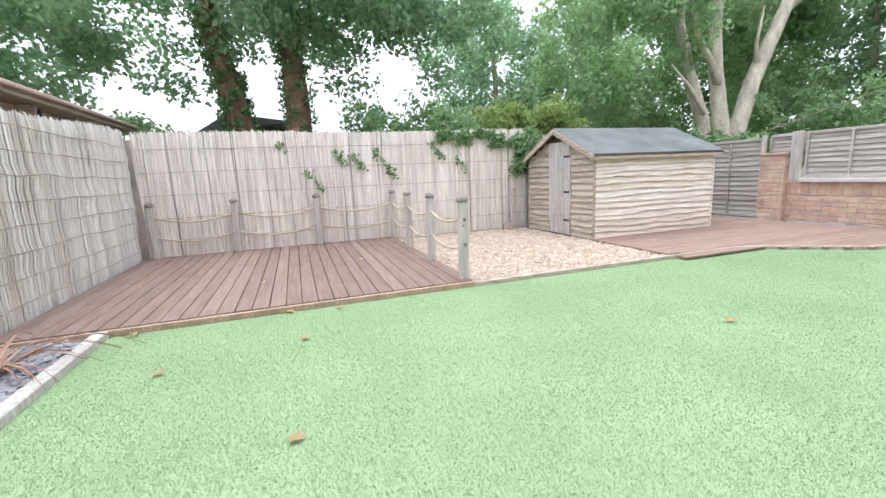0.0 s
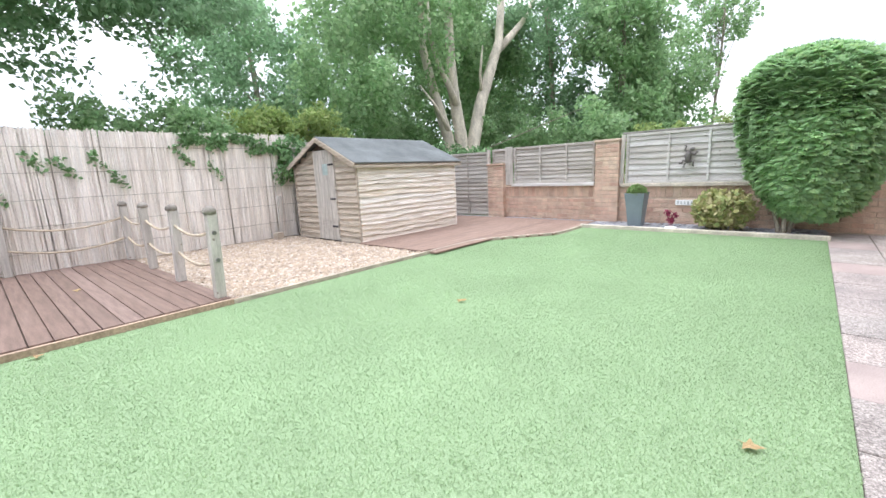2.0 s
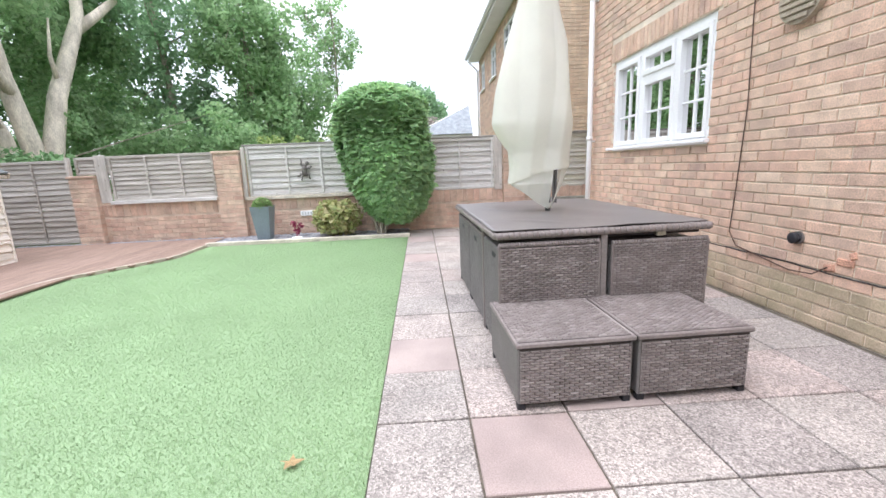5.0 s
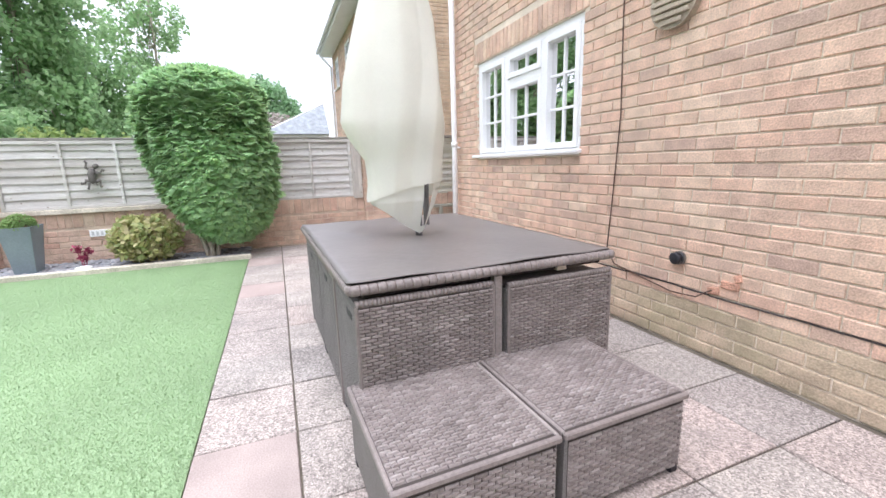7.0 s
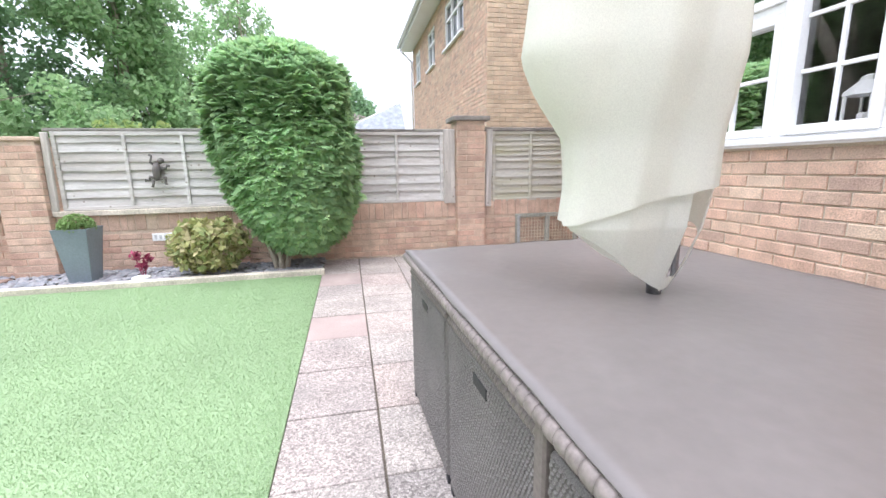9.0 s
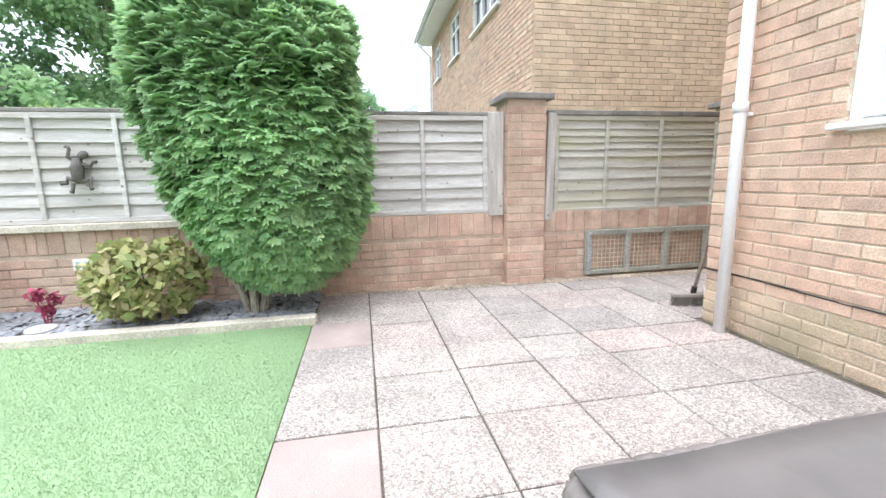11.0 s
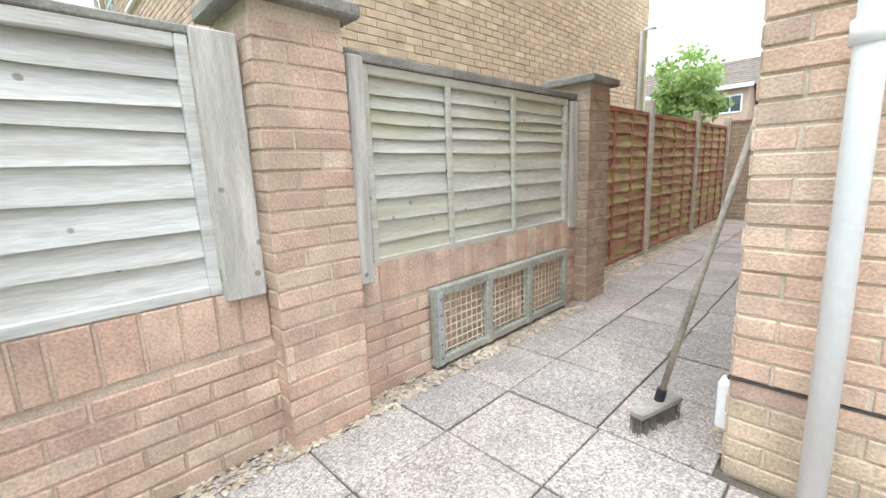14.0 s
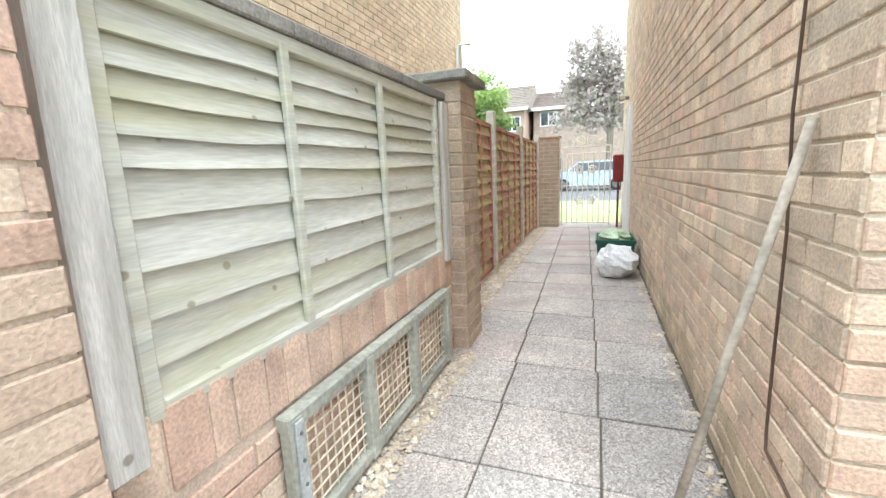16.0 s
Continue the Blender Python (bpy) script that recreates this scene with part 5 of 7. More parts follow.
for k in range(8):
    z = 0.19 + 0.205 * k
    tagged(part("brush_wire", tube(Acc(), [(-1.935 + 0.008 * math.sin(i), -2.9 + 0.2 * i, z + 0.022 * noise.noise((i * 0.45, k * 3.3, 2.0)) + 0.012 * noise.noise((i * 1.7, k * 1.3, 2.0))) for i in range(50)], 0.0045, 5), mat("dark_stitch", [(0.36, 0.32, 0.26)], 0.9) if k == 0 else bpy.data.materials["dark_stitch"]), "dark wire stitched through the brushwood", "wire", "screen wires")

# ---- shed ----
SX0, SX1, SY0, SY1, SZ, EAVE, RIDGE = 4.28, 6.62, 5.06, 6.84, 0.03, 1.27, 1.68
SM = (SY0 + SY1) / 2
shed = thing("garden_shed", ((SX0 + SX1) / 2, SM, 0.03), "weathered timber shed with a grey felt roof", "shed")
# solid core, coloured near-black to paint the shade between the slats
core = Acc()
pent = [(SY0 + 0.03, SZ), (SY1 - 0.03, SZ), (SY1 - 0.03, EAVE), (SM, RIDGE - 0.03), (SY0 + 0.03, EAVE)]
core.add([(SX0 + 0.03, y, z) for y, z in pent] + [(SX1 - 0.03, y, z) for y, z in pent], [(4, 3, 2, 1, 0), (5, 6, 7, 8, 9)] + [(i, (i + 1) % 5, (i + 1) % 5 + 5, i + 5) for i in range(5)])
part("shed_frame", core, mat("slat_gap_shade", [(0.10, 0.075, 0.055)], 0.95), shed)
for k in range(14):
    h = (EAVE - SZ) / 14
    part("slat", slat(Acc(), (SX0 + 0.02, SY0 + 0.026, SZ + h * k), (1, 0, 0), (0, -1, 0), SX1 - SX0 - 0.04, h + 0.014, 200 + k, 0.026, 0.018, 44, 0.018), SHED_PALE, shed)
for k in range(18):
    h = (RIDGE - SZ) / 18
    z = SZ + h * k
    half = (SY1 - SY0) / 2 if z + h * 0.7 < EAVE else (RIDGE - z - h * 0.7) / (RIDGE - EAVE) * (SY1 - SY0) / 2
    if half < 0.05:
        continue
    lo, hi = SM - half + 0.01, SM + half - 0.01
    d0, d1 = 5.60, 6.16
    for a, b in (((lo, min(d0, hi)), (max(d1, lo), hi)) if z < 1.50 else ((lo, hi),)):
        if b - a > 0.04:
            part("slat", slat(Acc(), (SX0 + 0.026, b, z), (0, -1, 0), (-1, 0, 0), b - a, h + 0.012, 240 + k, 0.02, 0.016, 14, 0.02), SHED_BROWN, shed)
sd = tagged(new("shed_door"), "grey vertical-boarded shed door")
under(sd, shed)
for k in range(4):
    y = 5.595 + 0.142 * k
    part("plank", span(Acc(), (SX0 - 0.03, y + 0.002, 0.035), (SX0 + 0.012, y + 0.139, 1.50), 0.004), POST_WOOD, sd)
for z in (0.25, 0.70, 1.25):
    part("hinge", span(Acc(), (SX0 - 0.036, 5.60, z), (SX0 - 0.029, 5.75, z + 0.03), 0.002), BLACK, sd)
part("door_sign", span(Acc(), (SX0 - 0.038, 5.76, 1.10), (SX0 - 0.0305, 5.90, 1.28), 0.002), mat("pale_blue_sign", [(0.42, 0.52, 0.52)], 0.7), sd, "small pale blue plaque")
for y in (SY0 - 0.005, SY1 - 0.02):
    part("corner_trim", span(Acc(), (SX0 - 0.012, y, SZ - 0.02), (SX0 + 0.03, y + 0.03, EAVE), 0.004), SHED_BROWN, shed)
part("corner_trim", span(Acc(), (SX1 - 0.02, SY0 - 0.012, SZ - 0.02), (SX1 + 0.012, SY0 + 0.025, EAVE), 0.004), SHED_PALE, shed)
for s in (-1, 1):
    e = SM + s * ((SY1 - SY0) / 2 + 0.10)
    ez = EAVE - 0.10 * (RIDGE - EAVE) / ((SY1 - SY0) / 2)
    n, roof = 24, Acc()
    vs, fs = [], []
    for i in range(n + 1):
        x = SX0 - 0.09 + (SX1 - SX0 + 0.18) * i / n
        for j in range(9):
            f = j / 8
            sag = 0.012 * noise.noise((x * 2.1, f * 4, s * 3.0)) + 0.004 * noise.noise((x * 7, f * 9, s))
            y, z = SM + (e - SM) * f, RIDGE + 0.02 + (ez - RIDGE) * f
            vs.append((x, y, z + 0.022 + (sag if 0 < j else 0)))
    for i in range(n):
        for j in range(8):
            k = i * 9 + j
            fs.append((k, k + 1, k + 10, k + 9) if s < 0 else (k, k + 9, k + 10, k + 1))
    ro = part("roof_felt", roof.add(vs, fs), FELT, shed, "torn-edged grey mineral felt")
    th = ro.modifiers.new("thickness", "SOLIDIFY")
    th.thickness = 0.022
    dirv = Vector((0, e - SM, ez - RIDGE))
    for x in (SX0 - 0.10, SX1 + 0.085):
        b = Acc()
        chbox(b, (x, (SM + e) / 2, (RIDGE + ez) / 2 - 0.01), (0.02, dirv.length, 0.075), 0.004, Matrix.Rotation(math.atan2(dirv.z, dirv.y) if s > 0 else math.atan2(-dirv.z, -dirv.y), 3, "X"))
        part("barge_board", b, SHED_BROWN, shed)
    part("eave_board", span(Acc(), (SX0 - 0.07, e - 0.012 + (0.03 if s < 0 else -0.03), ez - 0.04), (SX1 + 0.07, e + 0.012 + (0.03 if s < 0 else -0.03), ez + 0.005), 0.004), SHED_BROWN, shed)
tagged(part("broken_post", chbox(Acc(), (4.0, 7.0, 0.40), (0.07, 0.05, 0.75), 0.006, Matrix.Rotation(0.05, 3, "Y")), POST_WOOD), "grey stub of a post leaning by the shed", "post")
tagged(part("wooden_block", chbox(Acc(), (3.86, 6.86, 0.08), (0.16, 0.10, 0.13), 0.01, Matrix.Rotation(0.3, 3, "Z")), SHED_BROWN), "brown timber block on the gravel", "block")

# ---- things along the garden wall ----
pot = thing("planter", (7.70, 2.02, 0.03), "tall slate-grey tapered square planter in the bed", "planter")
a = Acc()
vs, fs = [], []
for z, h in ((0.02, 0.10), (0.54, 0.152), (0.58, 0.158), (0.58, 0.138), (0.50, 0.134)):
    for sx, sy in ((-1, -1), (-0.9, -1), (0.9, -1), (1, -1), (1, -0.9), (1, 0.9), (1, 1), (0.9, 1), (-0.9, 1), (-1, 1), (-1, 0.9), (-1, -0.9)):
        q = 0.985 if abs(sx) == abs(sy) else 1.0
        vs.append((7.70 + sx * h * q, 2.02 + sy * h * q, z))
for i in range(4):
    for k in range(12):
        p, q = i * 12 + k, i * 12 + (k + 1) % 12
        fs.append((p, q, q + 12, p + 12))
fs += [tuple(range(12))[::-1], tuple(range(48, 60))]
part("pot", a.add(vs, fs), POT, pot)
bb = thing("box_ball", (7.70, 2.02, 0.52), "clipped round box shrub in the planter", "shrub")
r = np.random.default_rng(77)
d = r.normal(size=(260, 3))
d /= np.linalg.norm(d, axis=1)[:, None]
d[:, 2] = np.abs(d[:, 2]) - 0.15
part("foliage", leaf_cloud("foliage", [(7.70 + 0.14 * q[0], 2.02 + 0.14 * q[1], 0.585 + 0.14 * q[2], 1) for q in d], 0.03, 5200, 0.022, 78), LEAF_BOX, bb)
part("inner_twigs", lathe(Acc(), (7.70, 2.02, 0.52), [(0.10, 0), (0.12, 0.06), (0.11, 0.14), (0.06, 0.18)], 12), DARK_BARK, bb)

sign = thing("name_plaque", (8.13, 1.40, 0.34), "small white plaque of letters on the wall", "plaque")
part("plate", span(Acc(), (8.118, 1.27, 0.345), (8.138, 1.53, 0.435), 0.003), WHITE, sign)
for k in range(5):
    part("letter_bar", span(Acc(), (8.115, 1.505 - k * 0.05 - 0.026, 0.365), (8.119, 1.505 - k * 0.05, 0.415), 0.001), mat("faded_letters", [(0.5, 0.51, 0.52)], 0.6) if k == 0 else bpy.data.materials["faded_letters"], sign)
IRON = mat("dark_iron", [(0.15, 0.14, 0.13)], 0.7, 20, 0.2, 90, 0.2, 0.4, 0.003)
orn = Acc()
oy, oz, ox = 1.37, 1.13, 8.115
for pts, rad in ((((0, 0.09), (0.01, 0.02), (0.01, -0.05), (0.0, -0.09)), (0.035, 0.055, 0.05, 0.03)),
                 (((-0.02, 0.10), (-0.05, 0.12), (-0.065, 0.135)), (0.03, 0.04, 0.02)),
                 (((0.02, 0.07), (0.06, 0.10), (0.04, 0.16), (0.06, 0.18)), (0.018, 0.016, 0.014, 0.02)),
                 (((-0.02, 0.05), (-0.08, 0.03), (-0.10, 0.07), (-0.12, 0.06)), (0.018, 0.016, 0.014, 0.02)),
                 (((0.02, -0.07), (0.08, -0.05), (0.09, -0.09), (0.13, -0.09)), (0.022, 0.018, 0.015, 0.02)),
                 (((-0.01, -0.08), (-0.07, -0.06), (-0.06, -0.12), (-0.07, -0.14)), (0.022, 0.018, 0.015, 0.018)),
                 (((0.05, -0.09), (0.06, -0.14), (0.07, -0.16)), (0.018, 0.015, 0.02))):
    tube(orn, [(ox - 0.01, oy + 1.05 * p, oz + 1.05 * q) for p, q in pts], [0.85 * v for v in rad], 8)
part("wall_ornament", orn, IRON, smooth=True)
tagged(bpy.data.objects["wall_ornament"], "dark iron climbing frog ornament on the fence", "ornament")
red = thing("heuchera", (7.72, 1.50, 0.03), "small crimson-leaved plant beside a white stone", "plant")
for dy, h in ((0.05, 0.24), (-0.06, 0.21), (0.0, 0.12)):
    part("stem", tube(Acc(), [(7.72, 1.50 + dy * 0.2, 0.02), (7.72, 1.50 + dy, h)], 0.006, 5), CRIMSON, red)
    part("leaf_head", leaf_cloud("leaf_head", [(7.72, 1.50 + dy, h + 0.02, 1)], 0.06, 40, 0.05, int(h * 100)), CRIMSON, red)
tagged(part("white_stone", lathe(Acc(), (7.60, 1.47, 0.02), [(0.05, 0), (0.09, 0.012), (0.085, 0.03), (0.03, 0.042)], 14), WHITE, smooth=True), "flat white stone in the slate bed", "stone")

bush = thing("variegated_bush", (7.66, 0.80, 0.03), "rounded shrub with yellow and green leaves", "shrub")
r = np.random.default_rng(9)
cl = []
for _ in range(150):
    d = r.normal(size=3)
    d /= np.linalg.norm(d)
    cl.append((7.68 + 0.27 * d[0], 0.80 + 0.34 * d[1], 0.33 + 0.27 * d[2] * (1 if d[2] > 0 else 0.9), 1))
part("foliage", leaf_cloud("foliage", cl, 0.085, 3000, 0.072, 91, 0.5), LEAF_BUSH, bush)
for k in range(9):
    q = cl[k * 13]
    part("stem", tube(Acc(), [(7.68, 0.80, 0.0), (q[0], q[1], max(q[2], 0.15))], [0.010, 0.004], 5), BARK, bush)

# clipped conifer: flat ferny sprays over a rounded column
con = thing("conifer", (7.68, 0.05, 0.03), "clipped bright green conifer beside the garden wall", "conifer")
cz = [0.26, 0.36, 0.5, 0.7, 0.95, 1.4, 1.8, 2.05, 2.2, 2.3]
ch = [0.14, 0.28, 0.42, 0.55, 0.63, 0.68, 0.69, 0.63, 0.47, 0.2]
cc = [-0.17, -0.18, -0.18, -0.15, -0.13, -0.07, -0.03, -0.05, -0.05, -0.06]


def conifer_skin(t, z, q):
    """A point on the crown at bearing t and height z, at q of its width."""
    return 7.66 + 0.62 * np.interp(z, cz, ch) * q * np.cos(t), np.interp(z, cz, cc) + np.interp(z, cz, ch) * q * np.sin(t)


r = np.random.default_rng(33)
n = 18000
th = r.uniform(0, 2 * np.pi, n)
zz = 0.28 + 2.02 * r.random(n) ** 0.92
lump = np.array([1 + 0.10 * noise.noise((math.cos(t) * 2.2, math.sin(t) * 2.2, z * 2.0)) + 0.13 * noise.noise((math.cos(t) * 5, math.sin(t) * 5, z * 8)) for t, z in zip(th, zz)])
qx, qy = conifer_skin(th, zz, lump * (1.0 - 0.30 * r.random(n) ** 1.6))
ctr = np.stack([qx, qy, zz], 1)
rise = np.interp(zz, [1.5, 2.15], [-0.12, 1.5]) + r.normal(0, 0.42, n)
outv = np.stack([np.cos(th), np.sin(th), rise], 1) + r.normal(0, 0.30, (n, 3)) * np.array([1, 1, 0.4])
outv /= np.linalg.norm(outv, axis=1)[:, None]
sidev = np.cross(outv, np.stack([r.normal(0, 0.35, n), r.normal(0, 0.35, n), np.ones(n)], 1))
sidev /= np.linalg.norm(sidev, axis=1)[:, None]
nv = np.cross(sidev, outv)
nv *= np.sign(nv[:, 2:3] + 1e-6)
size = r.uniform(0.075, 0.15, n) * np.interp(zz, [1.7, 2.2], [1.0, 1.3])


def frond(along, aside):
    """A point of the drooping fan, in lengths of the spray."""
    drop = 0.20 * along - 0.55 * along ** 2 - 0.35 * aside ** 2
    return ctr + outv * (size * along)[:, None] + sidev * (size * aside)[:, None] + nv * (size * drop)[:, None]


vsl = [np.stack([frond(0.45, 0.0), frond(0.75, 0.11), frond(1.05, 0.0), frond(0.75, -0.11)], 1)]
for s0, reach in ((0.0, 0.42), (0.18, 0.52), (0.36, 0.46), (0.56, 0.32)):
    for sg in (-1, 1):
        vsl.append(np.stack([frond(s0 - 0.06, 0.0), frond(s0 + 0.10, sg * reach * 0.7), frond(s0 + 0.28, sg * reach), frond(s0 + 0.33, sg * reach * 0.42)], 1))
vv = np.concatenate(vsl, 1).reshape(-1, 3)
m4 = len(vv) // 4
part("foliage", numpy_mesh("foliage", vv, np.arange(m4 * 4).reshape(-1, 4)), LEAF_CONIFER, con)
# added closed skin under the sprays; its dark colour stands for the shaded interior
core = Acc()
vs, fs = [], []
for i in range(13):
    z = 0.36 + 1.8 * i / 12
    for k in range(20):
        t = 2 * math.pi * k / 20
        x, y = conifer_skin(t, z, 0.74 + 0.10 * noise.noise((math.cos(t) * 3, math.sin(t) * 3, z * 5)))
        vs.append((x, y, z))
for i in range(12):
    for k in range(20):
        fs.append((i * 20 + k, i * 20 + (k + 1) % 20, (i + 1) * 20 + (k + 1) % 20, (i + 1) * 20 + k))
part("dark_core", core.add(vs, fs + [tuple(range(20))[::-1], tuple(range(240, 260))]), mat("conifer_inner_shade", [(0.15, 0.18, 0.1)], 0.95, 8, 0.4, 60, 0.4), con)
for k in range(6):
    a = k * 1.05
    part("trunk", tube(Acc(), [(7.70 + 0.04 * math.cos(a), 0.08 + 0.05 * math.sin(a), 0.0), (7.70 + 0.07 * math.cos(a), 0.08 + 0.10 * math.sin(a), 0.2), (7.67 + 0.16 * math.cos(a), 0.05 + 0.25 * math.sin(a), 0.55)], [0.035, 0.026, 0.015], 7), BARK, con)

# ventilated hatch in the wall foot
HATCH_WOOD = mat("hatch_wood", [(0.36, 0.36, 0.31), (0.40, 0.40, 0.35)], 0.85, 4, 0.2, 45, 0.2, 0.4, 0.003)
gr = thing("wire_hatch", (8.12, -3.64, 0.03), "grey timber frame with wire mesh at the wall foot", "hatch")
part("hatch_rail", span(Acc(), (8.085, -4.34, 0.43), (8.135, -2.93, 0.48), 0.005), HATCH_WOOD, gr)
part("hatch_rail", span(Acc(), (8.09, -4.34, 0.03), (8.135, -2.93, 0.075), 0.005), HATCH_WOOD, gr)
for y in (-2.96, -3.40, -3.84, -4.32):
    part("hatch_upright", span(Acc(), (8.082, y - 0.028, 0.03), (8.128, y + 0.028, 0.47), 0.005), HATCH_WOOD, gr)
MESH = mat("cream_wire", [(0.74, 0.67, 0.54)], 0.6)
plate = part("fixing_plate", span(Acc(), (8.074, -2.985, 0.04), (8.0815, -2.945, 0.46), 0.002), mat("galvanised_strip", [(0.5, 0.52, 0.53)], 0.5, 8, 0.2, metal=0.4), gr, "galvanised strip with screws")
for z in (0.08, 0.16, 0.25, 0.33, 0.42):
    part("screw", tube(Acc(), [(8.075, -2.965, z), (8.070, -2.965, z)], 0.006, 8), METAL, plate)
for k in range(29):
    y = -2.99 - k * 0.0455
    part("wire", tube(Acc(), [(8.118, y, 0.07), (8.118, y, 0.44)], 0.0036, 4), MESH, gr)
for k in range(8):
    z = 0.10 + k * 0.0455
    part("wire", tube(Acc(), [(8.114, -4.30, z), (8.114, -2.98, z)], 0.0036, 4), MESH, gr)

# yard broom leaning on the corner
br = thing("yard_broom", (7.05, -3.17, 0), "old yard broom leaning on the brick corner", "broom")
part("handle", tube(Acc(), [(7.055, -3.255, 0.09), (6.935, -3.272, 0.67), (6.805, -3.29, 1.25)], [0.0125, 0.012, 0.0115], 12), mat("worn_handle_wood", [(0.4, 0.35, 0.29)], 0.8, 6, 0.25, 60, 0.2, 0.3, 0.002), br, smooth=True)
hd = Matrix.Rotation(1.297, 3, "Z")
part("head", chbox(Acc(), (7.055, -3.24, 0.085), (0.28, 0.065, 0.035), 0.01, hd), mat("grimy_broom_head", [(0.34, 0.31, 0.28)], 0.85, 8, 0.25), br)
part("socket", tube(Acc(), [(7.055, -3.255, 0.09), (7.042, -3.257, 0.155)], 0.02, 10), BLACK, br)
rb = random.Random(4)
bris = Acc()
for k in range(260):
    q = hd @ Vector((rb.uniform(-0.14, 0.14), rb.uniform(-0.026, 0.026), 0))
    q2 = hd @ Vector((rb.uniform(-0.02, 0.02), rb.uniform(-0.02, 0.02), 0))
    tube(bris, [(7.055 + q.x, -3.24 + q.y, 0.072), (7.055 + q.x + q2.x, -3.24 + q.y + q2.y, 0.0)], 0.002, 3, False)
part("bristles", bris, mat("grey_bristle", [(0.22, 0.20, 0.18)], 0.9), br, kind="stuff")
stones("leaf_litter", [(7.96, -4.5), (8.15, -4.5), (8.15, -0.4), (8.05, -0.4)], 2600, 0.017, 0.32, 0.004, 51, mat("litter", [(0.52, 0.44, 0.34), (0.42, 0.33, 0.24), (0.62, 0.55, 0.46)], 0.9), "dry leaf litter along the wall foot", "leaf litter")
stones("alley_litter", [(8.15, -10.6), (8.42, -10.6), (8.42, -4.95), (8.13, -4.95)], 4200, 0.022, 0.4, 0.0, 52, bpy.data.materials["litter"], "pale gravel and litter along the path fence", "leaf litter")
stones("wall_litter", [(6.80, -11), (6.87, -11), (6.87, -3.2), (6.80, -3.2)], 500, 0.016, 0.4, 0.002, 53, bpy.data.materials["litter"], "small debris along the house foot", "leaf litter")

# fallen leaves on the lawn
for k, (x, y) in enumerate(((0.10, 1.74), (0.16, 2.91), (-0.65, 2.71), (0.06, 3.58), (-1.02, 3.55), (2.87, 1.94), (2.08, -0.07), (0.45, 3.50), (-0.2, 4.6), (0.9, 5.3))):
    a = Acc()
    s = 0.045
    an = k * 1.9
    vs = [(0, 0, 0.012)]
    for i in range(10):
        q = an + i * 0.628
        rr = s * (1.0 if i % 2 == 0 else 0.55) * (1.2 if i in (0, 4) else 0.85)
        vs.append((rr * math.cos(q), rr * math.sin(q), 0.004 + 0.012 * ((i * 7) % 3) / 2))
    z0 = 0.012 if y < 3.6 else 0.058
    a.add([(x + p[0], y + p[1], z0 + p[2]) for p in vs], [(0, i + 1, (i + 1) % 10 + 1) for i in range(10)])
    tagged(part("fallen_leaf", a, DRY_LEAF), "dry yellow-brown fallen leaf", "leaf", "fallen leaves")

# brown strap-leaved plant
sp = thing("cordyline", (-1.55, 3.05, 0.01), "brown strap-leaved plant in the slate bed", "plant")
rb = random.Random(6)
for k in range(22):
    an = rb.uniform(-0.9, 2.4)
    L = rb.uniform(0.35, 0.75)
    pts = []
    for i in range(7):
        f = i / 6
        rr, z = L * f, 0.03 + L * (0.85 * f - 0.85 * f * f) * rb.uniform(0.9, 1.0)
        pts.append((-1.55 + rr * math.cos(an), 3.05 + rr * math.sin(an), z))
    a = Acc()
    vs, fs = [], []
    for i, p in enumerate(pts):
        w = 0.013 * (1 - i / 6.3)
        vs += [(p[0] - w * math.sin(an), p[1] + w * math.cos(an), p[2]), (p[0], p[1], p[2] - 0.004), (p[0] + w * math.sin(an), p[1] - w * math.cos(an), p[2])]
    for i in range(6):
        b = 3 * i
        fs += [(b, b + 1, b + 4, b + 3), (b + 1, b + 2, b + 5, b + 4)]
    part("leaf", a.add(vs, fs), BROWN_BLADE, sp)


# ---- neighbouring houses ----
NX, NY = 9.84, -3.09
TILE = mat("roof_tile", [(0.27, 0.23, 0.20), (0.31, 0.265, 0.23), (0.25, 0.21, 0.185)], 0.9, 3, 0.2, 40, 0.2, 0.4, 0.01)
GLASS_DARK = mat("dark_pane", [(0.05, 0.06, 0.07)], 0.05, 3, 0.1, 60, 0.1, 0, spec=0.8)
nh = thing("neighbour_house", (13.7, -6.8, 0), "two-storey buff brick house with white eaves", "house")
wins = ((11.25, 12.9), (14.0, 15.0), (16.2, 17.1))
xe = 17.6
cuts = [NX] + [v for w in wins for v in w] + [xe]
for k in range(0, len(cuts), 2):
    nw = part("wall_section", span(Acc(), (cuts[k], NY - 0.25, -0.03), (cuts[k + 1], NY, 5.0), 0), MORTAR, nh)
for a, b in wins:
    part("wall_section", span(Acc(), (a, NY - 0.25, -0.03), (b, NY, 3.78), 0), MORTAR, nh)
    part("wall_section", span(Acc(), (a, NY - 0.25, 4.72), (b, NY, 5.0), 0), MORTAR, nh)
ns = part("wall_flank", span(Acc(), (NX, -10.55, -0.03), (NX + 0.25, NY - 0.252, 6.6), 0), MORTAR, nh)
part("wall_front", span(Acc(), (NX + 0.252, -10.55, -0.03), (xe, -10.3, 5.0), 0), MORTAR, nh)
part("wall_end", span(Acc(), (xe - 0.25, -10.298, -0.03), (xe, NY - 0.252, 6.0), 0), MORTAR, nh)
bricks(nw, (xe, NY, 0), (-1, 0, 0), (0, 1, 0), xe - NX, 1.2, 4.98, BRICK, holes=[(xe - b, xe - a, 3.78, 4.72) for a, b in wins], seed=16)
